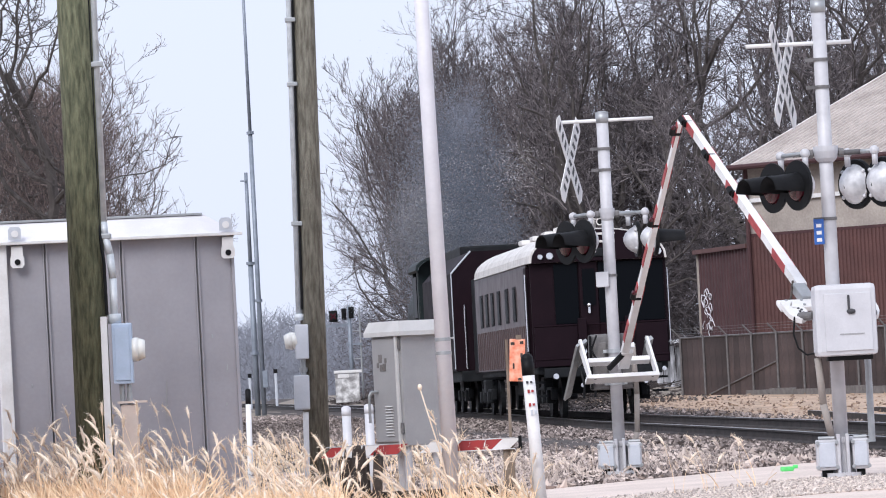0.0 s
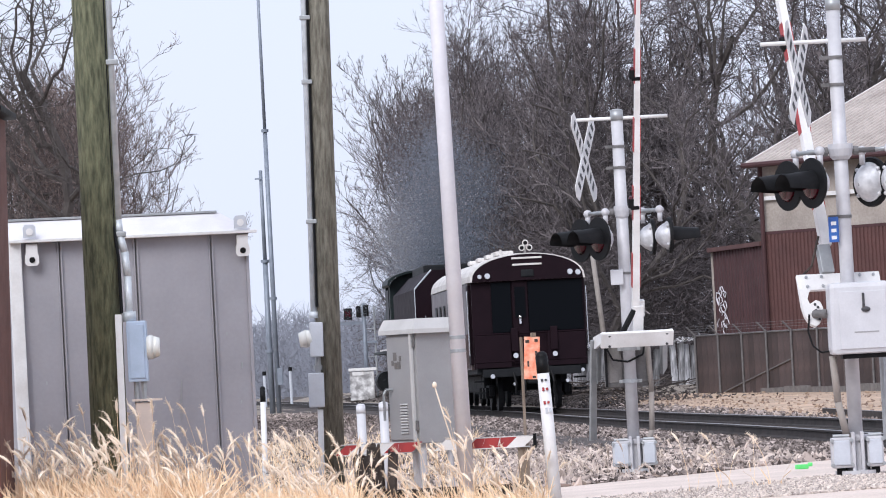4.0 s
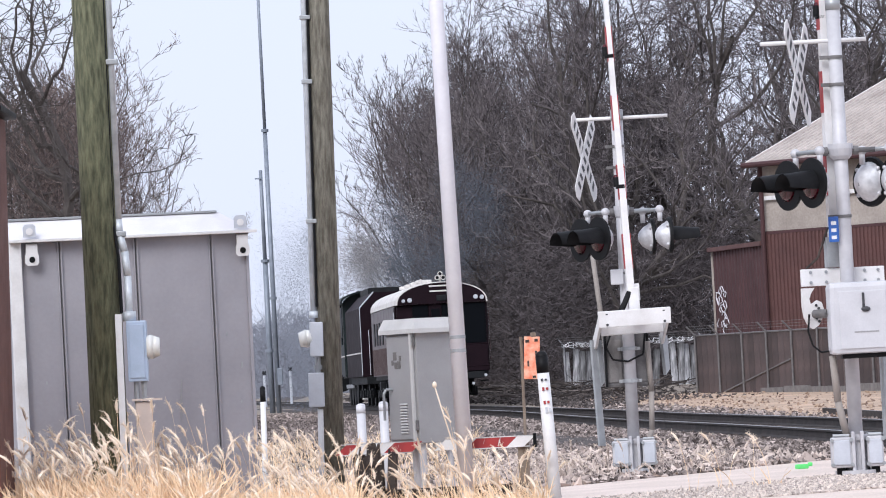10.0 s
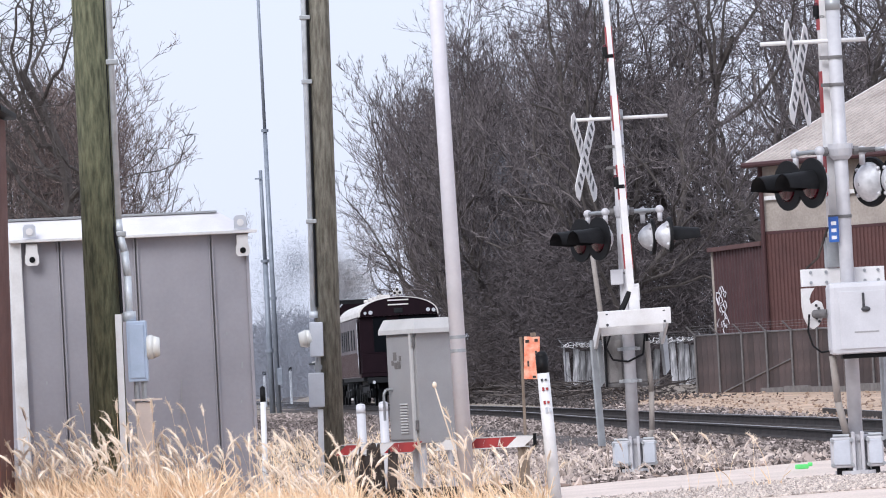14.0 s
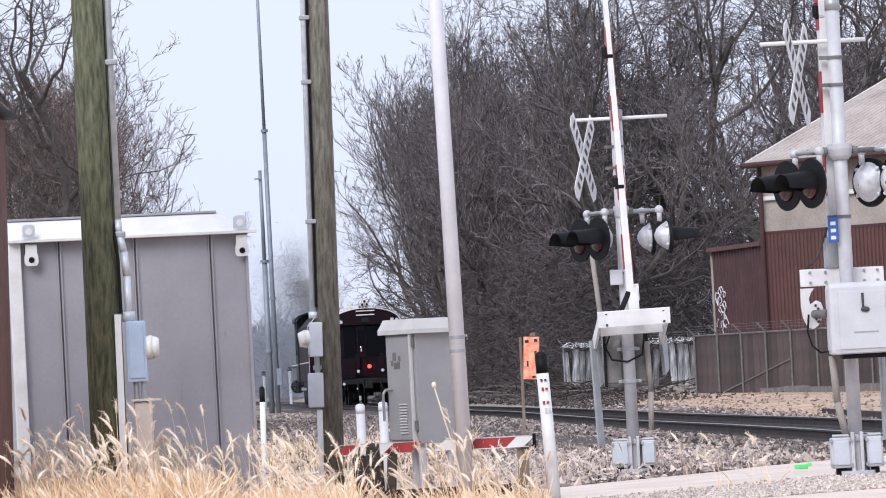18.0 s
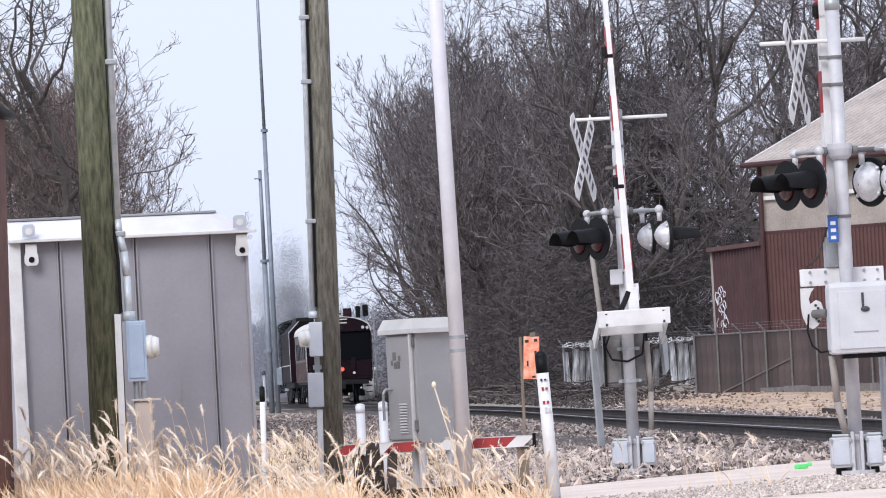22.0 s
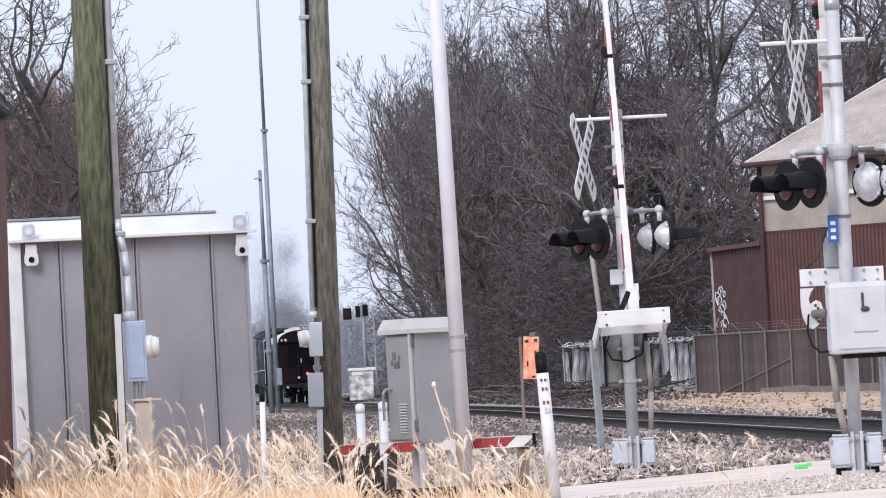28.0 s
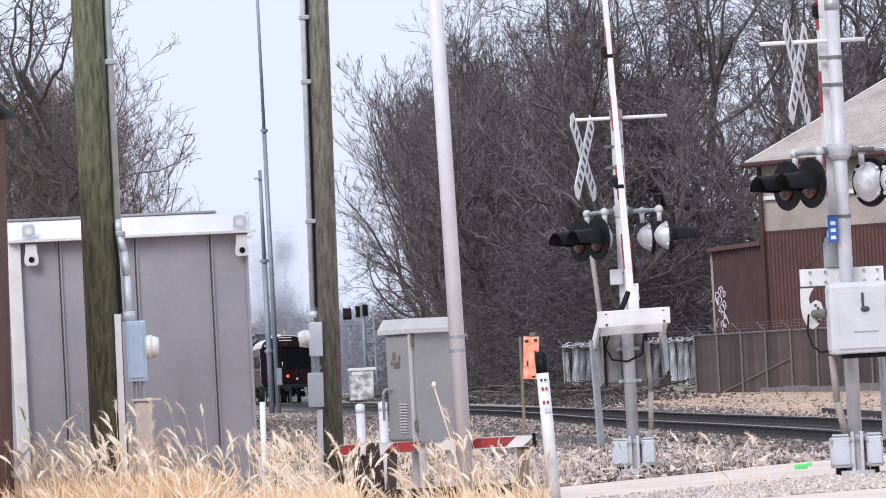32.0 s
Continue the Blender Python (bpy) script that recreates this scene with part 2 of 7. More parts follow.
    "junk": mat("grey_concrete_block", (0.22, 0.205, 0.20), (0.14, 0.13, 0.125), 0.8, scale=5, fine=40, bump=0.2),
}


# ---- building helpers ----
def thing(name, at, label, category, group="", kind="", turn=(0, 0, 0)):
    ob = new(name)
    ob.empty_display_size = 0.2
    ob.matrix_basis = pose(*at, *turn)
    return tagged(ob, label, category, group, kind)


def part(name, bm, material, parent, label="", smooth=False, at=None):
    me = bpy.data.meshes.new(name)
    bmesh.ops.recalc_face_normals(bm, faces=bm.faces)
    bm.to_mesh(me)
    bm.free()
    me.materials.append(M[material])
    if smooth:
        for p in me.polygons:
            p.use_smooth = True
    ob = new(name, me)
    ob.parent = parent
    if at is not None:
        ob.matrix_basis = at
    return tagged(ob, label)


def same_part(name, ob, parent, at):
    """Another piece on the mesh of ob."""
    o = new(name, ob.data)
    o.parent, o.matrix_basis = parent, at
    return o


def box(bm, c, s, bevel=0.0, turn=(0, 0, 0)):
    r = bmesh.ops.create_cube(bm, size=1.0, matrix=pose(*c, *turn) @ Matrix.Diagonal((*s, 1)))
    if bevel:
        edges = list({e for v in r["verts"] for e in v.link_edges})
        bmesh.ops.bevel(bm, geom=edges, offset=bevel, segments=2, affect="EDGES", profile=0.6)
    return bm


def rod(bm, p, q, r0, r1=None, n=12, caps=True):
    p, q = Vector(p), Vector(q)
    d = q - p
    m = Matrix.Translation((p + q) / 2) @ d.to_track_quat("Z", "Y").to_matrix().to_4x4()
    bmesh.ops.create_cone(bm, cap_ends=caps, segments=n, radius1=r0, radius2=r0 if r1 is None else r1, depth=d.length, matrix=m)
    return bm


def tube(bm, pts, r, n=8):
    for a, b in zip(pts, pts[1:]):
        rod(bm, a, b, r, r, n)
    return bm


def plate(bm, outline, thick, m=None):
    """A flat plate from an outline in x and z, thick along y."""
    m = m or Matrix()
    a = [bm.verts.new(m @ Vector((x, -thick / 2, z))) for x, z in outline]
    b = [bm.verts.new(m @ Vector((x, thick / 2, z))) for x, z in outline]
    bm.faces.new(a)
    bm.faces.new(b[::-1])
    for i in range(len(a)):
        j = (i + 1) % len(a)
        bm.faces.new((a[j], a[i], b[i], b[j]))
    return bm


def ball(bm, c, r, flat=(1, 1, 1), n=12):
    bmesh.ops.create_uvsphere(bm, u_segments=n, v_segments=max(n // 2, 5), radius=r, matrix=Matrix.Translation(c) @ Matrix.Diagonal((*flat, 1)))
    return bm


def B():
    return bmesh.new()


def ribbons(name, p, q, r0, r1, seed=1, pointed=False):
    """One mesh of thin tapered slips, each turned at random about its length."""
    p, q = np.asarray(p, float), np.asarray(q, float)
    r0, r1 = np.asarray(r0, float), np.asarray(r1, float)
    d = q - p
    d /= np.linalg.norm(d, axis=1)[:, None] + 1e-9
    o = np.cross(d, np.random.RandomState(seed).normal(0, 1, d.shape) + np.array([[0, 1.2, 0]]))
    o /= np.linalg.norm(o, axis=1)[:, None] + 1e-9
    k = 3 if pointed else 4
    v = np.stack([p - o * r0[:, None], p + o * r0[:, None], q + o * r1[:, None], q - o * r1[:, None]][:k], 1)
    me = bpy.data.meshes.new(name)
    me.from_pydata(v.reshape(-1, 3).tolist(), [], np.arange(k * len(p)).reshape(-1, k).tolist())
    return me


def sticks(name, p, q, r0, r1, sides=3):
    """One mesh of tapered prisms from arrays of ends and radii."""
    p, q = np.asarray(p, float), np.asarray(q, float)
    r0, r1 = np.asarray(r0, float), np.asarray(r1, float)
    k = len(p)
    d = q - p
    d /= np.linalg.norm(d, axis=1)[:, None] + 1e-9
    ref = np.where(np.abs(d[:, 2:3]) > 0.9, [[1.0, 0, 0]], [[0, 0, 1.0]])
    u = np.cross(d, ref)
    u /= np.linalg.norm(u, axis=1)[:, None] + 1e-9
    w = np.cross(d, u)
    v = np.zeros((k, 2 * sides, 3))
    for i in range(sides):
        a = 2 * math.pi * i / sides
        o = math.cos(a) * u + math.sin(a) * w
        v[:, i] = p + o * r0[:, None]
        v[:, sides + i] = q + o * r1[:, None]
    f = np.array([[i, (i + 1) % sides, sides + (i + 1) % sides, sides + i] for i in range(sides)])
    faces = (f[None] + (np.arange(k) * 2 * sides)[:, None, None]).reshape(-1, 4)
    me = bpy.data.meshes.new(name)
    me.from_pydata(v.reshape(-1, 3).tolist(), [], faces.tolist())
    return me


def mesh_part(name, me, material, parent, label=""):
    me.materials.append(M[material])
    ob = new(name, me)
    ob.parent = parent
    return tagged(ob, label)


# ---- plan: track, road and ground ----
def lerp(v, xs, ys):
    return float(np.interp(v, xs, ys))


def track_x(y):
    return 2.4 - 0.0715 * (y - 124)


def rail_z(y):
    return lerp(y, (40, 62, 70, 81, 102, 124, 200, 400), (0.12, 0.125, 0.157, 0.18, 0.197, 0.29, 0.34, 0.36))


def road_z(x):
    return lerp(x, (-6, -3, 0.5, 3.8, 9, 14), (-0.26, -0.225, -0.09, 0.0, 0.0, -0.2))


def ground_z(x, y):
    d = x - track_x(y)
    left = lerp(y, (0, 34, 43, 62, 90, 150, 260, 500), (-0.35, -0.25, road_z(x) - 0.02, road_z(x) - 0.02, -0.1, 0.12, 0.3, 0.4))
    right = lerp(y, (0, 62, 100, 135, 150, 180, 300), (-0.2, -0.1, 0.0, 0.22, 0.34, 0.56, 0.6))
    base = left if d < 0 else right
    bed = rail_z(y) - 0.24
    k = lerp(abs(d), (1.9, 4.2), (1, 0))
    k *= lerp(y, (56, 62), (0.0, 1.0))
    return base * (1 - k) + bed * k


def sheet(name, xs, ys, z, material, label, category, kind="structure", jitter=0.0):
    v = [(x, y, z(x, y) + (random.uniform(-jitter, jitter) if jitter else 0)) for y in ys for x in xs]
    n = len(xs)
    f = [(j * n + i, j * n + i + 1, (j + 1) * n + i + 1, (j + 1) * n + i) for j in range(len(ys) - 1) for i in range(n - 1)]
    me = bpy.data.meshes.new(name)
    me.from_pydata(v, [], f)
    me.materials.append(M[material])
    for p in me.polygons:
        p.use_smooth = True
    return tagged(new(name, me), label, category, kind=kind)


gx = [-1500, -600, -200, -80, -40, -25] + [-20 + 0.5 * i for i in range(81)] + [25, 40, 80, 200, 600, 1500]
gy = [-300, -100, -30, 0, 15, 25] + [30 + 1.0 * i for i in range(171)] + [205, 215, 230, 260, 300, 360, 450, 600, 900, 1500, 3000]
sheet("ground", gx, gy, ground_z, "ground", "dry brown earth with winter litter", "ground")


# ---- road, track bed and track ----
def road_path(x):
    """The road's middle line, y over x: it swings towards the track and then runs across it."""
    return lerp(x, (-60, -8, -4, -2, 0, 3, 6, 10, 60), (45.5, 46.6, 47.2, 47.7, 48.5, 49.8, 50.9, 51.6, 53))


def make_road():
    xs = [-60, -30, -16, -10] + [-8 + 0.5 * i for i in range(45)] + [20, 30, 60]
    v, f = [], []
    rows = 9
    for x in xs:
        mid = road_path(x)
        near = mid - 2.5 - lerp(x, (-1, 0.5, 1.5, 4, 8), (0, 3.0, 5.4, 8.6, 9.2))
        far = mid + lerp(x, (-4, 1, 3, 4.5, 8), (3.0, 4.4, 5.2, 6.8, 9.0))
        for j in range(rows):
            y = near + (far - near) * j / (rows - 1) + (random.uniform(-0.12, 0.12) if j in (0, rows - 1) else 0)
            edge = 0.03 if j in (0, rows - 1) else 0.0
            v.append((x, y, max(ground_z(x, y), road_z(x) - 0.02) + 0.035 - edge))
    for i in range(len(xs) - 1):
        for j in range(rows - 1):
            a = i * rows + j
            f.append((a, a + rows, a + rows + 1, a + 1))
    me = bpy.data.meshes.new("road")
    me.from_pydata(v, [], f)
    me.materials.append(M["road"])
    for p in me.polygons:
        p.use_smooth = True
    tagged(new("road", me), "pale worn concrete road up to the level crossing", "road", kind="structure")


make_road()


def make_bed():
    ys = [58 + 2.0 * i for i in range(70)] + [200, 215, 240, 270, 310, 360, 420, 500, 700]
    offs = (-4.0, -2.9, -2.1, -1.7, 0, 1.7, 2.1, 2.9, 4.0)
    v, f = [], []
    for y in ys:
        for o in offs:
            x = track_x(y) + o
            top = rail_z(y) - 0.19
            z = top if abs(o) < 2 else lerp(abs(o), (2.1, 2.9, 4.0), (top - 0.03, (top + ground_z(x, y)) / 2 + 0.03, ground_z(x, y) - 0.02))
            v.append((x, y, z + random.uniform(-0.015, 0.015)))
    n = len(offs)
    for j in range(len(ys) - 1):
        for i in range(n - 1):
            f.append((j * n + i, j * n + i + 1, (j + 1) * n + i + 1, (j + 1) * n + i))
    me = bpy.data.meshes.new("track_bed")
    me.from_pydata(v, [], f)
    me.materials.append(M["ballast"])
    tagged(new("track_bed", me), "grey-brown crushed stone ballast under the rails", "ballast", kind="structure")


make_bed()


def make_track():
    tr = thing("railway_track", (track_x(100), 100, rail_z(100)), "single railway track with rust-dark rails on timber ties", "railway track", kind="structure")
    ox, oy, oz = track_x(100), 100, rail_z(100)
    ys = [40, 50, 58, 66, 74, 82, 90, 100, 112, 124, 140, 160, 180, 200, 250, 320, 400, 520, 700]
    for side in (-0.7525, 0.7525):
        prof = [(-0.07, -0.17), (0.07, -0.17), (0.07, -0.155), (0.012, -0.13), (0.012, -0.04), (0.036, -0.03), (0.036, -0.004), (-0.036, -0.004), (-0.036, -0.03), (-0.012, -0.04), (-0.012, -0.13), (-0.07, -0.155)]
        rail, head = B(), B()
        rings = [[rail.verts.new((track_x(y) + side + px - ox, y - oy, rail_z(y) + (lerp(y, (108, 124), (0.04, 0)) if side > 0 else 0) + pz - oz)) for px, pz in prof] for y in ys]
        tops = [[head.verts.new((track_x(y) + side + px - ox, y - oy, rail_z(y) + (lerp(y, (108, 124), (0.04, 0)) if side > 0 else 0) + pz - oz)) for px, pz in ((-0.03, -0.003), (-0.022, 0.001), (0.022, 0.001), (0.03, -0.003))] for y in ys]
        for a, b in zip(rings, rings[1:]):
            for i in range(len(prof)):
                j = (i + 1) % len(prof)
                rail.faces.new((a[i], a[j], b[j], b[i]))
        for a, b in zip(tops, tops[1:]):
            for i in range(3):
                head.faces.new((a[i], a[i + 1], b[i + 1], b[i]))
        r = part("rail", rail, "rail", tr)
        part("rail_head", head, "railtop", r, "worn bright running surface")
    return tr


TRACK = make_track()
EXTRA = thing("siding_track", (0, 0, 0), "second rusty track lying beyond the main line", "railway track", kind="structure")
for off in (0.0, 1.435):
    rail, head = B(), B()
    ys = [60, 75, 90, 98, 104]
    line = [(8.3 + off - 0.02 * (y - 90), y, 0.14 + 0.001 * (y - 90)) for y in ys]
    for (xa, ya, za), (xb, yb, zb) in zip(line, line[1:]):
        for bm, w, lo, hi in ((rail, 0.035, -0.14, -0.004), (head, 0.03, -0.003, 0.002)):
            q = [bm.verts.new((x + s * w, y, z + h)) for x, y, z in ((xa, ya, za), (xb, yb, zb)) for s in (-1, 1) for h in (lo, hi)]
            for f in ((0, 1, 5, 4), (2, 3, 7, 6), (1, 3, 7, 5), (0, 2, 6, 4)):
                bm.faces.new([q[i] for i in f])
    r = part("rail", rail, "rail", EXTRA)
    part("rail_head", head, "railtop", r)


# ---- equipment shelter ----
def make_shelter():
    z0 = ground_z(-2.7, 43)
    sh = thing("equipment_shelter", (-2.69, 42.0, z0), "grey aluminium railway equipment shelter with white roof", "equipment shelter", turn=(0, 0, 12))
    h = 2.545 - z0
    seams = (-0.655, 0.012, 0.675)
    for x0, x1 in zip((-1.0,) + seams, seams + (1.0,)):
        bm = B()
        box(bm, ((x0 + x1) / 2, 0.02, h / 2), (x1 - x0 - 0.010, 0.04, h), 0.004)
        part("wall_panel", bm, "alum", sh)
    for x in seams:
        bm = B()
        box(bm, (x - 0.014, -0.008, h / 2), (0.012, 0.020, h), 0.003)
        box(bm, (x + 0.014, -0.010, h / 2), (0.014, 0.024, h), 0.004)
        part("seam_rib", bm, "alum", sh)
        bm = B()
        box(bm, (x + 0.001, 0.004, h / 2), (0.009, 0.010, h))
        part("seam_groove", bm, "post_grey", sh, "dark joint between wall sheets")
    for c, s in (((-1.02, 1.0), (0.04, 1.96)), ((0.98, 1.0), (0.04, 1.96)), ((-0.02, 1.98), (1.96, 0.04))):
        bm = B()
        box(bm, (*c, h / 2), (*s, h))
        part("side_wall", bm, "alum", sh)
    bm = B()
    box(bm, (-1.045, -0.01, h / 2), (0.105, 0.10, h), 0.008)
    part("corner_trim", bm, "white", sh, "white corner trim")
    bm = B()
    box(bm, (0.992, 0.0, h / 2), (0.028, 0.06, h), 0.006)
    part("corner_trim", bm, "alum", sh)
    bm = B()
    prof = [(-0.10, -0.005), (-0.10, 0.02), (0.16, 0.185), (0.19, 0.195), (1.9, 0.195), (2.1, 0.02), (2.1, -0.005)]
    a = [bm.verts.new((-1.10, y, h + z)) for y, z in prof]
    b = [bm.verts.new((1.03 - (0.24 if z > 0.1 else 0), y, h + z)) for y, z in prof]
    bm.faces.new(a)
    bm.faces.new(b[::-1])
    for i in range(len(prof)):
        j = (i + 1) % len(prof)
        bm.faces.new((a[j], a[i], b[i], b[j]))
    roof = part("roof", bm, "alum_light", sh, "white sheet-metal roof with sloped edge")
    bm = B()
    box(bm, (-0.01, -0.11, h + 0.006), (2.17, 0.03, 0.028), 0.006)
    part("drip_edge", bm, "white", roof)
    bm = B()
    box(bm, (-0.16, 0.17, h + 0.200), (1.86, 0.05, 0.020), 0.004)
    part("ridge_strip", bm, "galv", roof)
    for x in (-0.905, 0.945):
        bm = B()
        outline = [(-0.048, 0.0), (0.048, 0.0), (0.050, -0.10), (0.060, -0.125), (0.060, -0.185), (0.042, -0.208), (-0.042, -0.208), (-0.060, -0.185), (-0.060, -0.125), (-0.050, -0.10)]
        plate(bm, outline, 0.02, Matrix.Translation((x, -0.08, h)))
        lug = part("lifting_lug", bm, "white", sh, "white lifting lug with a round hole")
        bm = B()
        rod(bm, (x, -0.098, h - 0.158), (x, -0.091, h - 0.158), 0.026, n=14)
        part("lug_hole", bm, "black", lug)
        bm = B()
        box(bm, (x, -0.095, h - 0.012), (0.105, 0.014, 0.018))
        part("lug_seat", bm, "post_grey", lug, "dark gap above the lug")
        bm = B()
        plate(bm, [(-0.055, -0.05), (0.055, -0.05), (0.055, 0.04), (0.035, 0.062), (-0.035, 0.062), (-0.055, 0.04)], 0.018, Matrix.Translation((x - 0.02, -0.135, h + 0.085)))
        lug2 = part("roof_eye", bm, "greybox", sh)
        bm = B()
        rod(bm, (x - 0.02, -0.150, h + 0.085), (x - 0.02, -0.144, h + 0.085), 0.031, n=14)
        part("eye_hole", bm, "white", lug2)
    for x, z, l, t in ((0.90, 1.62, 0.05, 6), (-0.30, 2.25, 0.02, 0), (-0.92, 2.24, 0.018, 0), (0.78, 1.9, 0.03, 4), (0.88, 1.30, 0.03, 10), (-0.82, 1.55, 0.03, 0), (0.35, 1.35, 0.35, 3)):
        bm = B()
        box(bm, (x, -0.004, z), (0.010, 0.006, l), turn=(0, t, 0))
        part("scratch", bm, "galv" if l < 0.2 else "cabinet", sh)


make_shelter()


# ---- brown steel box at the edge ----
def make_brown():
    z0 = ground_z(-3.9, 38.5)
    b = thing("steel_shed", (-3.575, 37.9, z0), "red-brown steel shed with dark overhanging roof edge", "shed", turn=(0, 1.3, 0))
    h = 3.45 - z0
    for i in range(4):
        bm = B()
        box(bm, (-0.16 - 0.32 * i, 0.6, h / 2), (0.312, 1.2, h), 0.01)
        part("wall_panel", bm, "rustbrown", b)
    bm = B()
    box(bm, (-0.6, 0.6, h + 0.035), (1.36, 1.36, 0.05), 0.01)
    part("roof", bm, "black", b, "dark roof edge")


make_brown()


# ---- utility poles ----
def make_pole_one():
    z0 = ground_z(-2.86, 39.7)
    p = thing("utility_pole", (-2.825, 39.7, z0), "green-tinged treated wooden utility pole with meter box", "utility pole", group="utility poles", turn=(0, 0.2, 0))
    bm = B()
    rod(bm, (0, 0, 0), (0, 0, 9.0), 0.153, 0.140, 28)
    part("pole", bm, "wood1", p, smooth=True)
    bm = B()
    tube(bm, [(0.155, -0.03, 9), (0.155, -0.03, 2.62 - z0), (0.165, -0.05, 2.50 - z0), (0.20, -0.07, 2.35 - z0), (0.215, -0.08, 2.15 - z0), (0.215, -0.08, 1.8 - z0)], 0.031, 12)
    for q in ((0.155, -0.03, 2.62), (0.165, -0.05, 2.50), (0.20, -0.07, 2.35), (0.215, -0.08, 2.15)):
        ball(bm, (q[0], q[1], q[2] - z0), 0.031, n=12)
    rod(bm, (0.215, -0.08, 1.86 - z0), (0.215, -0.08, 1.78 - z0), 0.055, n=12)
    part("conduit", bm, "galv_pale", p, "pale galvanised steel conduit", smooth=True)
    bm = B()
    tube(bm, [(0.115, -0.07, 9), (0.115, -0.075, 2.6 - z0), (0.15, -0.11, 2.3 - z0), (0.155, -0.11, 1.85 - z0)], 0.014, 6)
    part("cable", bm, "black", p)
    for z in (3.92, 2.50):
        bm = B()
        box(bm, (0.155, -0.04, z - z0), (0.12, 0.09, 0.045), 0.008)
        part("conduit_strap", bm, "galv", p)
    bm = B()
    box(bm, (0.27, -0.10, 1.53 - z0), (0.165, 0.12, 0.50), 0.012)
    mb = part("meter_box", bm, "bluebox", p, "blue-grey meter box")
    bm = B()
    box(bm, (0.27, -0.166, 1.53 - z0), (0.12, 0.012, 0.44), 0.004)
    part("box_cover", bm, "bluebox", mb)
    bm = B()
    rod(bm, (0.35, -0.10, 1.56 - z0), (0.40, -0.10, 1.56 - z0), 0.10, 0.10, 18)
    rod(bm, (0.40, -0.10, 1.56 - z0), (0.455, -0.10, 1.56 - z0), 0.095, 0.075, 18)
    part("meter", bm, "lampglass", mb, "round glass electricity meter", smooth=True)
    bm = B()
    box(bm, (0.30, -0.08, 0.72 - z0), (0.135, 0.09, 0.78), 0.01)
    box(bm, (0.33, -0.09, 1.13 - z0), (0.24, 0.12, 0.018))
    part("lower_box", bm, "beige", p, "beige board under the meter")
    for x in (0.25, 0.31):
        bm = B()
        rod(bm, (x, -0.10, 1.30 - z0), (x, -0.10, 1.10 - z0), 0.022, n=8)
        part("pipe_stub", bm, "galv", p)
    bm = B()
    box(bm, (0.125, -0.15, 0.98 - z0), (0.055, 0.03, 1.72), 0.006, turn=(0, 0.2, 0))
    part("wire_guard", bm, "white", p, "pale plastic wire guard")


def make_pole_two():
    z0 = ground_z(-1.1, 44.9)
    p = thing("utility_pole", (-1.145, 44.9, z0), "weathered grey wooden utility pole with conduit boxes", "utility pole", group="utility poles", turn=(0, 1.1, 0))
    bm = B()
    rod(bm, (0, 0, 0), (0, 0, 10.0), 0.122, 0.092, 28)
    part("pole", bm, "wood2", p, smooth=True)
    bm = B()
    rod(bm, (-0.125, -0.06, 1.80 - z0), (-0.125, -0.06, 10), 0.032, n=10)
    rod(bm, (-0.125, -0.06, 1.80 - z0), (-0.125, -0.06, 1.86 - z0), 0.045, n=10)
    part("conduit", bm, "galv_pale", p, "pale galvanised steel conduit", smooth=True)
    bm = B()
    rod(bm, (-0.095, -0.09, 1.9 - z0), (-0.095, -0.09, 10), 0.012, n=6)
    part("cable", bm, "black", p)
    for z in (4.60, 4.0, 2.7):
        bm = B()
        box(bm, (-0.12, -0.06, z - z0), (0.10, 0.10, 0.04), 0.006)
        part("conduit_strap", bm, "galv", p)
    bm = B()
    box(bm, (-0.105, -0.14, 1.60 - z0), (0.125, 0.12, 0.32), 0.012)
    b1 = part("meter_socket", bm, "greybox", p, "pale grey meter socket")
    bm = B()
    rod(bm, (-0.15, -0.14, 1.62 - z0), (-0.20, -0.14, 1.61 - z0), 0.07, 0.085, 16)
    rod(bm, (-0.20, -0.14, 1.61 - z0), (-0.265, -0.14, 1.60 - z0), 0.085, 0.065, 16)
    part("meter", bm, "lampglass", b1, "round glass electricity meter", smooth=True)
    bm = B()
    rod(bm, (-0.10, -0.13, 1.46 - z0), (-0.10, -0.13, 1.28 - z0), 0.026, n=8)
    rod(bm, (-0.10, -0.13, 1.36 - z0), (-0.10, -0.13, 1.32 - z0), 0.04, n=8)
    part("pipe_stub", bm, "galv", p)
    bm = B()
    box(bm, (-0.12, -0.13, 1.13 - z0), (0.145, 0.11, 0.32), 0.012)
    part("switch_box", bm, "greybox", p, "pale grey switch box")
    bm = B()
    rod(bm, (-0.09, -0.13, 0.95 - z0), (-0.10, -0.15, 0.0), 0.027, n=10)
    part("riser_pipe", bm, "white", p, "white plastic riser pipe", smooth=True)


make_pole_one()
make_pole_two()


def make_light_pole():
    z0 = ground_z(0.1, 42.65)
    p = thing("steel_pole", (0.105, 42.65, z0), "tall tapered grey steel lamp pole", "pole", turn=(0, -0.65, 0))
    bm = B()
    rod(bm, (0, 0, 0), (0, 0, 8.0), 0.071, 0.060, 24)
    part("shaft", bm, "lamp_pole", p, smooth=True)
    for z in (1.52, 1.40):
        bm = B()
        rod(bm, (0, 0, z - z0), (0, 0, z + 0.03 - z0), 0.0715, n=20)
        part("band", bm, "galv", p)
    bm = B()
    box(bm, (0, 0, 0.01), (0.3, 0.3, 0.03), 0.008)
    part("foot_plate", bm, "galv", p)


make_light_pole()


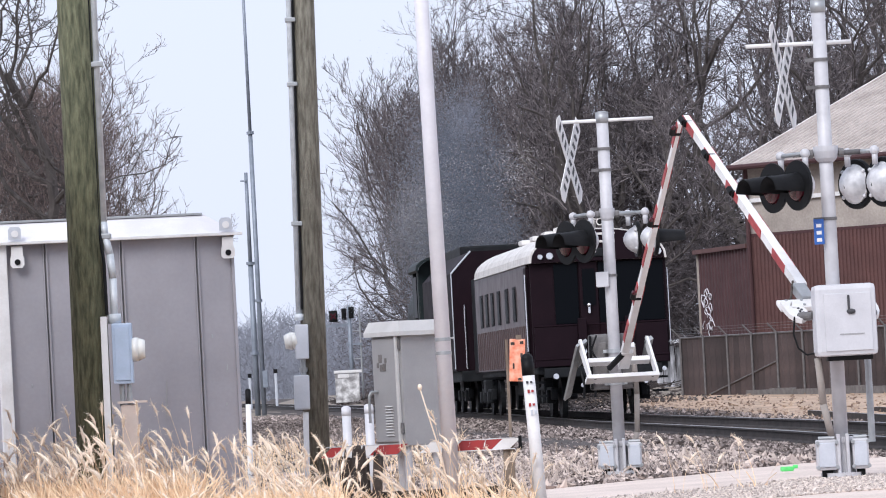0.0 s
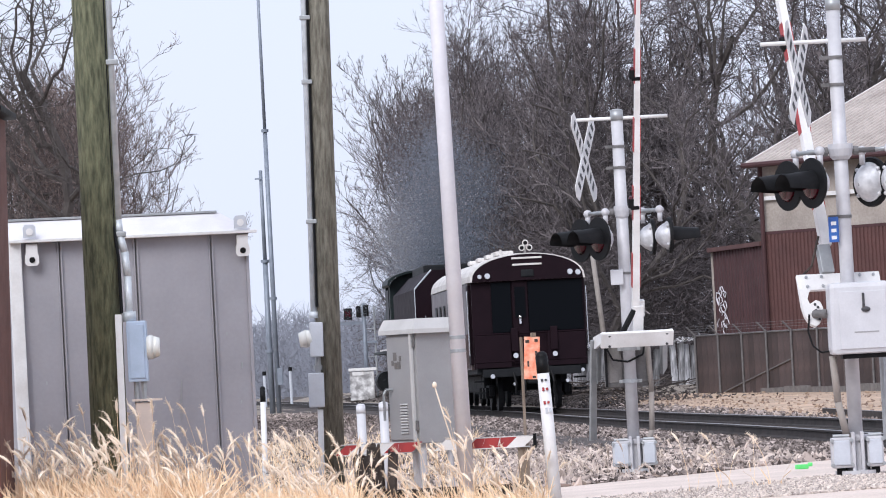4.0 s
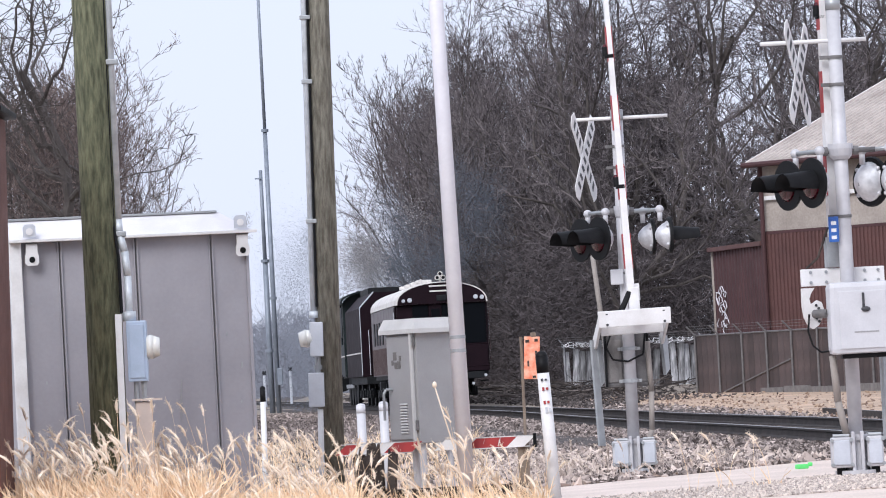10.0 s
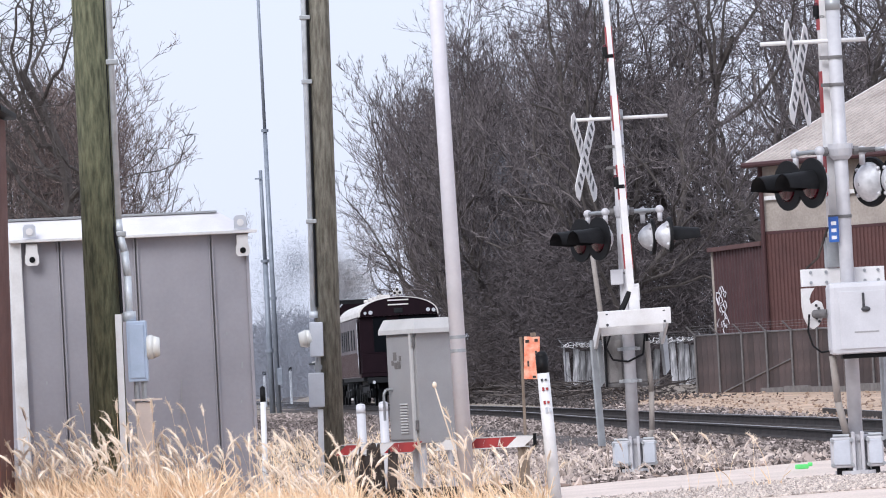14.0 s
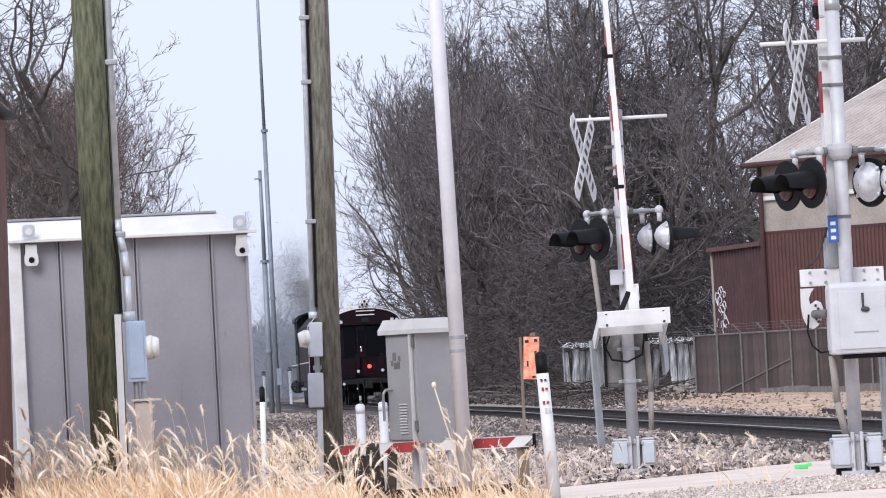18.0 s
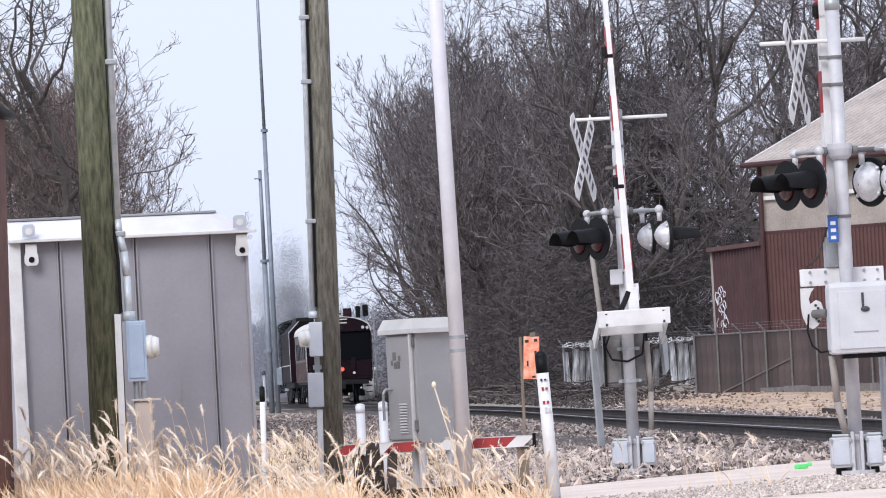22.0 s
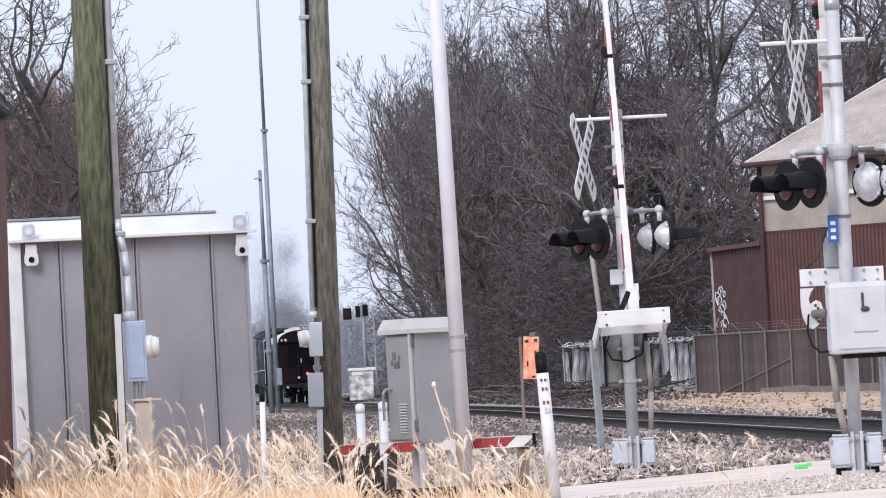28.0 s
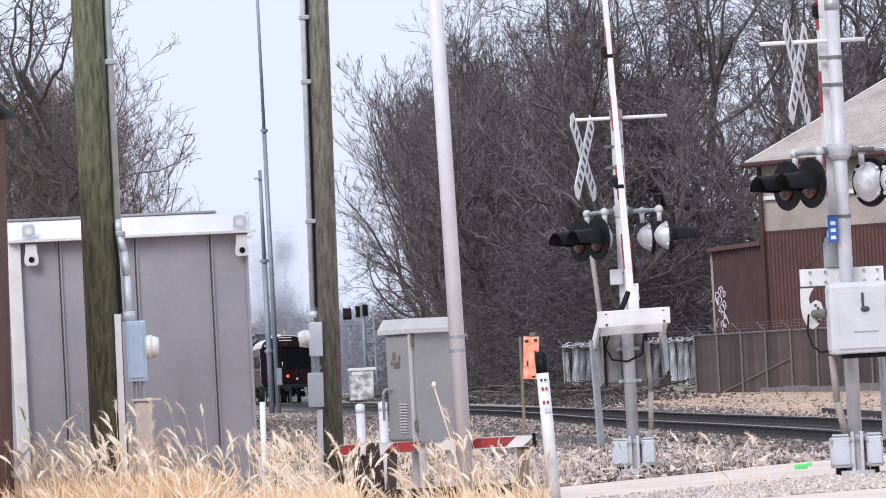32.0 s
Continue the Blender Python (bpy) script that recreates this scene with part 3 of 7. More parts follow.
# ---- control cabinet and barricade ----
def make_cabinet():
    z0 = ground_z(-0.25, 43.9)
    c = thing("control_cabinet", (-0.25, 44.0, z0), "grey steel control cabinet with pale sloped roof on posts", "control cabinet", turn=(0, 0, 36))
    lo, hi = 0.60 - z0, 1.62 - z0
    bm = B()
    box(bm, (0, 0, (lo + hi) / 2), (0.44, 0.46, hi - lo), 0.008)
    body = part("body", bm, "cabinet", c)
    bm = B()
    top = [(-0.27, -0.28), (0.27, -0.28), (0.27, 0.28), (-0.27, 0.28)]
    rings = [[bm.verts.new((x * k, y * k, z)) for x, y in top] for k, z in ((1.0, hi - 0.02), (1.0, hi + 0.02), (0.86, hi + 0.115))]
    bm.faces.new(rings[0][::-1])
    bm.faces.new(rings[2])
    for a, b in zip(rings, rings[1:]):
        for i in range(4):
            bm.faces.new((a[i], a[(i + 1) % 4], b[(i + 1) % 4], b[i]))
    part("roof", bm, "cabinet_top", c, "pale overhanging roof")
    bm = B()
    box(bm, (-0.228, 0.005, (lo + hi) / 2), (0.02, 0.40, hi - lo - 0.08), 0.005)
    door = part("door", bm, "cabinet", c)
    bm = B()
    box(bm, (-0.245, -0.185, (lo + hi) / 2), (0.03, 0.025, hi - lo - 0.04), 0.004)
    part("door_edge", bm, "cabinet_top", door)
    for i in range(11):
        bm = B()
        box(bm, (-0.243, -0.03, lo + 0.10 + 0.026 * i), (0.014, 0.11, 0.012), turn=(0, 25, 0))
        part("louvre", bm, "cabinet_top", door)
    bm = B()
    tube(bm, [(-0.24, 0.14, lo + 0.50), (-0.30, 0.16, lo + 0.50), (-0.32, 0.17, lo + 0.46), (-0.32, 0.17, lo + 0.22)], 0.013, 8)
    part("handle", bm, "galv", door, "bent steel handle")
    bm = B()
    for y, z, s in ((0.08, 0.80, 0.05), (0.12, 0.74, 0.03), (0.07, 0.715, 0.04), (0.0, 0.78, 0.03), (0.02, 0.72, 0.045)):
        box(bm, (-0.240, y, lo + z), (0.004, s, s * 1.5))
    part("faded_mark", bm, "junk", door, "worn dark sticker")
    for z in (0.12, 0.88):
        bm = B()
        rod(bm, (-0.235, -0.212, lo + z), (-0.235, -0.212, lo + z + 0.09), 0.014, n=8)
        part("hinge", bm, "post_grey", door, "dark door hinge")
    for x, y in ((-0.15, -0.16), (0.15, -0.16), (0.0, 0.16)):
        bm = B()
        rod(bm, (x, y, 0), (x, y, lo), 0.035, n=10)
        part("post", bm, "silver", c)
    bm = B()
    box(bm, (0.08, -0.2, lo - 0.02), (0.26, 0.05, 0.05), 0.006)
    part("mount_bracket", bm, "cabinet_top", c)


make_cabinet()


def make_barricade():
    z0 = ground_z(-0.1, 42.75)
    b = thing("barricade", (-0.10, 42.85, z0), "red and white striped road barricade on weathered posts", "barricade")
    z = 0.585 - z0

    def board(x0, x1, red):
        bm = B()
        sl = 0.05
        plate(bm, [(x0 - sl, z - 0.045), (x1 - sl, z - 0.045), (x1 + sl, z + 0.045), (x0 + sl, z + 0.045)], 0.04)
        part("board", bm, "red" if red else "white", b, "red reflective stripe" if red else "white reflective stripe")

    for x0, x1, red in ((-0.90, -0.79, True), (-0.79, -0.47, False), (-0.47, -0.22, True), (-0.02, 0.26, False), (0.26, 0.62, True), (0.62, 0.78, False)):
        board(x0, x1, red)
    rr = random.Random(9)
    for x in (-0.40, 0.36, 0.50):
        bm = B()
        plate(bm, [(x + rr.uniform(-0.006, 0.006), z + v * 0.04 + rr.uniform(-0.008, 0.008)) for x, v in ((x, -1), (x + 0.012, -0.2), (x + 0.022, 1), (x + 0.006, 0.2))], 0.003, Matrix.Translation((0, -0.0225, 0)))
        part("scrape", bm, "white", b, "pale scrape in the red sheeting")
    for x0, x1 in ((-0.9, -0.24), (0.24, 0.78)):
        for dz in (-0.047, 0.047):
            bm = B()
            box(bm, ((x0 + x1) / 2, 0, z + dz), (x1 - x0, 0.044, 0.008))
            part("board_edge", bm, "stained", b, "pale chipped board edge")
    bm = B()
    box(bm, (0.825, 0, z), (0.03, 0.07, 0.13), 0.004)
    part("end_cap", bm, "black", b)
    for x in (0.72, -0.74):
        bm = B()
        box(bm, (x, 0.06, (z + 0.02) / 2), (0.10, 0.09, z + 0.02), 0.01)
        part("post", bm, "plank" if x > 0 else "rusty", b)
    for zz, h in ((0.30, 0.10), (0.14, 0.09)):
        bm = B()
        box(bm, (-0.02, 0.03, zz), (1.6, 0.04, h), 0.006)
        part("lower_rail", bm, "rusty", b)


make_barricade()


def make_stump():
    z0 = ground_z(-0.75, 42.4)
    s = thing("rotten_post", (-0.70, 42.45, z0), "dark rotten splintered timbers in dry grass", "stump")
    rr = random.Random(4)
    for x, y, w, top, tilt in ((-0.115, 0.02, 0.07, 0.60, -3), (-0.04, -0.03, 0.085, 0.66, 2), (0.045, 0.03, 0.06, 0.64, -2), (0.11, -0.02, 0.075, 0.57, 5), (0.0, 0.08, 0.16, 0.52, 0)):
        bm = B()
        n = 6
        h = top - z0
        ridge = [(w * (k / n - 0.5), h + rr.uniform(-0.07, 0.02)) for k in range(n + 1)]
        plate(bm, [(-w / 2 - 0.006, 0), (w / 2 + 0.006, 0), (w / 2, h * 0.6)] + ridge[::-1] + [(-w / 2, h * 0.55)], 0.05, pose(x, y, 0, 0, tilt, rr.uniform(-25, 25)))
        part("splintered_board", bm, "rusty", s)


make_stump()

VENT = thing("vent_pipe", (-0.994, 53.0, ground_z(-0.994, 53.0)), "white plastic vent pipe with cap", "pipe", group="vent pipes")
bm = B()
rod(bm, (0, 0, 0), (0, 0, 0.86 - VENT.location.z), 0.050, n=14)
part("pipe", bm, "whiteplastic", VENT, smooth=True)
bm = B()
rod(bm, (0, 0, 0.85 - VENT.location.z), (0, 0, 0.93 - VENT.location.z), 0.053, n=14)
ball(bm, (0, 0, 0.93 - VENT.location.z), 0.052, (1, 1, 0.5))
part("cap", bm, "whiteplastic", VENT, smooth=True)
copy_thing(VENT, pose(-0.745, 53.0, ground_z(-0.994, 53.0) + 0.012))


def make_marker(x, y, top, lean, r, name_label):
    z0 = ground_z(x, y)
    m = thing("marker_post", (x, y, z0), name_label, "marker post", group="marker posts", turn=(0, lean, 0))
    h = top - z0
    bm = B()
    rod(bm, (0, 0, 0), (0, 0, h - 0.19), r * 1.05, r, 16)
    part("post", bm, "white", m, smooth=True)
    bm = B()
    rod(bm, (0, 0, h - 0.19), (0, 0, h - 0.045), r * 1.02, r * 1.02, 16)
    ball(bm, (0, 0, h - 0.045), r * 1.02, (1, 1, 0.95), 16)
    part("cap", bm, "black", m, "black domed cap", smooth=True)
    if r > 0.05:
        for z, s, c in ((0.25, 0.022, "ink"), (0.33, 0.03, "red"), (0.45, 0.03, "red"), (0.52, 0.05, "greybox")):
            bm = B()
            for xx in (-0.018, 0.016):
                box(bm, (xx + 0.5 * s - 0.01, -r * 1.03, h - z), (0.020, 0.012, s * (1.0 if xx < 0 else 0.7)))
            part("sticker", bm, c, m)
    return m


make_marker(0.885, 42.67, 1.37, -2.6, 0.054, "white plastic cable marker post with black cap")
make_marker(-2.085, 53.0, 1.22, 1.0, 0.030, "slim white marker post with black cap")


def make_orange():
    z0 = ground_z(0.74, 43.1)
    o = thing("warning_sign", (0.70, 43.1, z0), "small faded orange warning sign on thin post", "sign", turn=(0, 0.3, 0))
    bm = B()
    rod(bm, (-0.055, 0.02, 0), (-0.055, 0.02, 1.51 - z0), 0.014, n=8)
    part("post", bm, "plank", o)
    bm = B()
    box(bm, (0.035, 0, 1.32 - z0), (0.14, 0.012, 0.38), 0.004, turn=(0, 3, 0))
    pl = part("plate", bm, "orange", o, "orange plate with dark bars")
    for x, z, w, h in ((0.0, 1.47, 0.035, 0.025), (0.08, 1.475, 0.03, 0.025), (0.075, 1.36, 0.02, 0.04), (0.0, 1.27, 0.015, 0.05), (0.05, 1.15, 0.03, 0.02)):
        bm = B()
        box(bm, (x, -0.008, z - z0), (w, 0.006, h))
        part("marking", bm, "rusty", pl)
    bm = B()
    box(bm, (0.055, 0, 1.525 - z0), (0.05, 0.02, 0.04), 0.004)
    part("clip", bm, "plank", o)


make_orange()


# ---- level-crossing signals and gates ----
GATE_YAW = 7.8


def crossbuck(parent, c, yaw):
    for i, t in enumerate((44, -44)):
        bm = B()
        m = Matrix.Translation(c) @ pose(0, 0, 0, 0, 0, yaw) @ pose(0, 0.012 * i, 0, 0, t, 0)
        w, l = 0.115, 0.61
        plate(bm, [(-w, -l), (0, -l - 0.05), (w, -l), (w, l), (0, l + 0.05), (-w, l)], 0.008, m)
        blade = part("blade", bm, "white", parent, "white crossbuck blade with dark lettering bars")
        bm = B()
        for k in range(8):
            z = -0.5 + 0.14 * k
            for s in (-1, 1):
                plate(bm, [(-0.06, z), (0.05, z + 0.01), (0.06, z + 0.07), (-0.045, z + 0.06)], 0.003, m @ Matrix.Translation((0, s * 0.0065, 0)))
        part("lettering", bm, "ink", blade)


def flasher(parent, c, yaw, r=0.26):
    """One lamp: it faces +x before the turn."""
    m = Matrix.Translation(c) @ pose(0, 0, 0, 0, 0, yaw)

    def p(x, y, z):
        return m @ Vector((x, y, z))

    bm = B()
    rod(bm, p(0, 0, 0), p(0.018, 0, 0), r, r, 28)
    rod(bm, p(0.0, 0, 0), p(-0.02, 0, 0), r, r * 0.96, 28)
    disc = part("background_disc", bm, "black", parent, "round black background disc")
    bm = B()
    n, k = 18, 6
    rings = []
    for j in range(k + 1):
        a = math.pi / 2 * j / k
        rings.append([bm.verts.new(p(-0.02 - 0.15 * math.sin(a) ** 1.5, r * 0.74 * math.cos(a) * math.cos(2 * math.pi * i / n), r * 0.74 * math.cos(a) * math.sin(2 * math.pi * i / n))) for i in range(n)])
    for a, b in zip(rings, rings[1:-1] + [rings[-1]]):
        for i in range(n):
            bm.faces.new((a[i], a[(i + 1) % n], b[(i + 1) % n], b[i]))
    part("housing", bm, "lamp_back", disc, "silver domed lamp housing", smooth=True)
    bm = B()
    rod(bm, p(0.018, 0, -0.02), p(0.05, 0, -0.02), r * 0.58, r * 0.45, 22)
    part("lens", bm, "redlens", disc, "unlit dark red lens", smooth=True)
    bm = B()
    rod(bm, p(-0.018, 0, 0), p(-0.034, 0, 0), r * 0.80, r * 0.76, 24)
    for a in (40, 140, 220, 320):
        q = Vector((-0.036, r * 0.78 * math.cos(radians(a)), r * 0.78 * math.sin(radians(a))))
        ball(bm, p(*q), 0.022, n=8)
    part("housing_rim", bm, "lamp_back", disc, "clamped rim of the lamp housing", smooth=True)
    bm = B()
    box(bm, p(-0.15, 0, -0.02), (0.03, 0.03, 0.045), 0.006)
    part("latch", bm, "ink", disc)
    bm = B()
    n = 16
    for thick, flip in ((0.0, 0), (0.008, 1)):
        rows = []
        for x, lo in ((0.018, 215), (0.14, 200), (0.35, 170)):
            h = lo / 2
            rows.append([bm.verts.new(p(x, (r * 0.60 - thick) * math.sin(radians(-h + 2 * h * i / n)), -0.02 + (r * 0.60 - thick) * math.cos(radians(-h + 2 * h * i / n)) - 0.10 * x)) for i in range(n + 1)])
        for a, b in zip(rows, rows[1:]):
            for i in range(n):
                bm.faces.new((a[i], a[i + 1], b[i + 1], b[i]))
    part("hood", bm, "black", disc, "long black visor", smooth=True)
    bm = B()
    rod(bm, p(-0.10, 0, 0.17), p(-0.10, 0, 0.30), 0.03, n=10)
    ball(bm, p(-0.10, 0, 0.31), 0.05)
    part("hanger", bm, "silver", disc, smooth=True)


def make_signal(base, label, spec):
    s = thing("crossing_signal", base, label, "crossing signal", group="crossing signals", turn=(0, spec["lean"], 0))
    z0 = base[2]
    bm = B()
    rod(bm, (0, 0, 0.2), (0, 0, spec["top"] - z0), spec["r"], spec["r"] * 0.97, 20)
    part("mast", bm, "silver", s, smooth=True)
    bm = B()
    rod(bm, (0, 0, spec["top"] - z0 - 0.12), (0, 0, spec["top"] - z0), spec["r"] * 1.06, n=20)
    ball(bm, (0, 0, spec["top"] - z0), spec["r"] * 1.1, (1, 1, 0.25))
    part("mast_cap", bm, "galv", s, smooth=True)
    # base casting and its junction boxes
    bm = B()
    for a, b, r, q in ((0, 0.05, 0.22, 0.22), (0.05, 0.34, 0.13, 0.10), (0.34, 0.40, 0.12, 0.12)):
        rod(bm, (0, 0, a), (0, 0, b), r, q, 16)
    part("base_casting", bm, "silver", s)
    for x in (-0.045, 0.045):
        bm = B()
        box(bm, (x, -0.13, 0.22), (0.035, 0.14, 0.42), 0.01)
        part("base_rib", bm, "silver", s)
    for x, w in ((-0.16, 0.20), (0.17, 0.16)):
        bm = B()
        box(bm, (x, -0.10, 0.23), (w, 0.18, 0.30), 0.018)
        jb = part("junction_box", bm, "silver", s)
        bm = B()
        box(bm, (x, -0.195, 0.23), (w * 0.8, 0.02, 0.24), 0.008)
        part("box_lid", bm, "greybox", jb)
        for kx in (-1, 1):
            for kz in (0.11, 0.35):
                bm = B()
                rod(bm, (x + kx * w * 0.47, -0.17, kz), (x + kx * w * 0.47, -0.215, kz), 0.020, n=8)
                part("lid_bolt", bm, "galv", jb)
        bm = B()
        rod(bm, (x - w * 0.4, -0.15, 0.395), (x + w * 0.4, -0.15, 0.395), 0.018, n=8)
        part("lid_hinge", bm, "galv", jb)
        bm = B()
        box(bm, (x, -0.08, 0.04), (w * 0.5, 0.12, 0.08), 0.01)
        part("foot", bm, "black", jb)
    # sign arm and crossbuck
    a = spec["sign_z"] - z0
    bm = B()
    rod(bm, (spec["sign_x0"], 0, a), (spec["sign_x1"], 0, a), 0.021, n=12)
    part("sign_arm", bm, "white", s, smooth=True)
    crossbuck(s, (spec["buck_x"], -0.05, spec["buck_z"] - z0), 90 - spec["buck_yaw"])
    for z in spec["bands"]:
        bm = B()
        rod(bm, (0, 0, z - z0), (0, 0, z + 0.03 - z0), spec["r"] * 1.12, n=20)
        box(bm, (-spec["r"] - 0.04, 0, z + 0.015 - z0), (0.09, 0.05, 0.035))
        part("band_clamp", bm, "post_grey", s)
    # lamp arm
    l = spec["lamp_z"] + 0.31 - z0
    bm = B()
    rod(bm, (spec["pairs"][0][0], 0, l), (spec["pairs"][1][0], 0, l), 0.026, n=12)
    part("lamp_arm", bm, spec["arm"], s, smooth=True)
    bm = B()
    w = spec["r"] * spec["collar"]
    for za, zb, ra, rb in ((-0.085, -0.05, w * 0.62, w * 0.86), (-0.05, 0.02, w * 0.86, w), (0.02, 0.07, w, w * 0.98)):
        rod(bm, (0, -0.01, l + za), (0, -0.01, l + zb), ra, rb, 20)
    collar = part("arm_collar", bm, "silver", s, "rounded cast arm collar", smooth=False)
    for k in (-1, 1):
        bm = B()
        rod(bm, (k * w, 0, l), (k * (w + 0.05), 0, l), 0.045, n=10)
        part("collar_clamp", bm, "post_grey", collar, "dark collar clamp")
    for x, yaw, (ux, uy), r in spec["pairs"]:
        u = Vector((ux, uy, 0))
        bm = B()
        rod(bm, Vector((x, 0, l)) - u, Vector((x, 0, l)) + u, 0.022, n=10)
        part("cross_tube", bm, "galv", s, smooth=True)
        for k in (-1, 1):
            flasher(s, Vector((x, 0, spec["lamp_z"] - z0)) + u * k + Vector((0.10 * math.cos(radians(yaw)), 0.10 * math.sin(radians(yaw)), 0)), yaw, r)
    return s


NEAR = make_signal((3.955, 47.4, 0.02), "near silver crossing signal mast with crossbuck and gate machine",
                   dict(top=4.72, r=0.070, lean=0.0, sign_z=4.30, sign_x0=-0.73, sign_x1=0.31, buck_x=-0.37, buck_z=3.99, buck_yaw=17,
                        bands=(4.12, 3.85, 2.55), lamp_z=2.90, pairs=((-0.325, 208, (0.105, -0.20), 0.248), (0.345, 38, (0.12, -0.17), 0.25)), collar=1.8, arm="post_grey"))
FAR = make_signal((2.13, 56.9, -0.04), "silver crossing signal mast with crossbuck beside the track ballast",
                  dict(top=4.24, r=0.072, lean=0.0, sign_z=4.15, sign_x0=-0.49, sign_x1=0.60, buck_x=-0.40, buck_z=3.70, buck_yaw=17,
                       bands=(3.80, 3.55, 2.30), lamp_z=2.73, pairs=((-0.30, 208, (0.098, -0.19), 0.258), (0.345, 8, (0.092, -0.23), 0.215)), collar=1.3, arm="galv"))


def near_details():
    z0 = 0.02
    bm = B()
    box(bm, (-0.115, -0.10, 2.44 - z0), (0.10, 0.014, 0.25), 0.004)
    tag = part("sign_tag", bm, "blue", NEAR, "small blue identification sign")
    bm = B()
    for k in range(3):
        box(bm, (-0.115, -0.109, 2.50 - 0.07 * k - z0), (0.05, 0.004, 0.035))
    part("marking", bm, "white", tag)
    # gate machine housing
    bm = B()
    box(bm, (0.07, -0.28, 1.56 - z0), (0.60, 0.44, 0.70), 0.05)
    mc = part("gate_machine", bm, "whiteplastic", NEAR, "white rounded gate machine housing", smooth=False)
    bm = B()
    box(bm, (0.09, -0.505, 1.54 - z0), (0.46, 0.012, 0.56), 0.004)
    part("cover", bm, "whiteplastic", mc)
    bm = B()
    rod(bm, (0.10, -0.52, 1.80 - z0), (0.10, -0.52, 1.66 - z0), 0.012, n=8)
    ball(bm, (0.12, -0.52, 1.64 - z0), 0.045, (1, 0.4, 0.6))
    part("latch", bm, "ink", mc, "dark latch")
    bm = B()
    box(bm, (0.12, -0.513, 1.42 - z0), (0.24, 0.004, 0.014))
    part("lettering", bm, "cabinet", mc)
    bm = B()
    box(bm, (0.10, -0.28, 1.19 - z0), (0.44, 0.30, 0.05), 0.01)
    part("underside", bm, "black", mc)
    for x0, x1 in ((-0.22, -0.42), (0.36, 0.46)):
        bm = B()
        rod(bm, (x0, -0.20, 1.62 - z0), (x1 * 0.82, -0.05, 1.62 - z0), 0.042, n=12)
        part("drive_shaft", bm, "post_grey", mc)
    bm = B()
    tube(bm, [(-0.20, -0.18, 1.20 - z0), (-0.17, -0.16, 0.75 - z0), (-0.10, -0.12, 0.42 - z0), (-0.10, -0.12, 0.36 - z0)], 0.036, 10)
    part("conduit", bm, "conduit", NEAR, "tan flexible conduit", smooth=True)
    bm = B()
    pts = [(-0.40, -0.1, 1.62 - z0), (-0.42, -0.1, 1.45 - z0), (-0.38, -0.1, 1.31 - z0), (-0.30, -0.1, 1.24 - z0), (-0.22, -0.15, 1.25 - z0)]
    tube(bm, pts, 0.010, 6)
    part("cable", bm, "black", NEAR)
    bm = B()
    rod(bm, (0.33, 0.3, 0.35 - z0), (0.33, 0.3, 1.3 - z0), 0.035, n=10)
    part("support_tube", bm, "galv", NEAR)


def far_details():
    z0 = -0.04
    bm = B()
    box(bm, (-0.03, 0.30, 1.30 - z0), (0.52, 0.42, 0.66), 0.03)
    mc = part("gate_machine", bm, "post_grey", FAR, "dark weathered gate machine behind the mast")
    for x in (-0.28, 0.22):
        bm = B()
        box(bm, (x, 0.06, 1.30 - z0), (0.03, 0.06, 0.64), 0.006)
        part("housing_edge", bm, "black", mc, "black rubber edge")
    for x in (-0.19, 0.14):
        bm = B()
        box(bm, (x, 0.085, 1.28 - z0), (0.20, 0.02, 0.50), 0.006)
        part("cover_panel", bm, "junk" if x < 0 else "post_grey", mc)
    for z in (1.40, 1.02):
        bm = B()
        rod(bm, (0, 0, z - z0), (0, 0, z + 0.045 - z0), 0.092, n=16)
        box(bm, (0.0, 0.02, z + 0.02 - z0), (0.27, 0.05, 0.04), 0.006)
        part("band_clamp", bm, "galv", FAR)
    bm = B()
    box(bm, (-0.10, -0.10, 2.27 - z0), (0.15, 0.08, 0.18), 0.014)
    part("terminal_box", bm, "whiteplastic", FAR, "small white terminal box")
    bm = B()
    tube(bm, [(0.22, 0.05, 1.5 - z0), (0.24, 0.05, 0.9 - z0), (0.22, 0.02, 0.45 - z0), (0.16, 0, 0.3 - z0)], 0.033, 10)
    part("conduit", bm, "conduit", FAR, "tan flexible conduit", smooth=True)
    bm = B()
    tube(bm, [(-0.2, 0.02, 1.62 - z0), (-0.27, 0.0, 1.45 - z0), (-0.2, -0.05, 1.30 - z0), (-0.02, -0.1, 1.27 - z0), (0.16, -0.05, 1.35 - z0), (0.2, 0.0, 1.62 - z0)], 0.012, 6)
    part("cable", bm, "black", FAR)


near_details()
far_details()


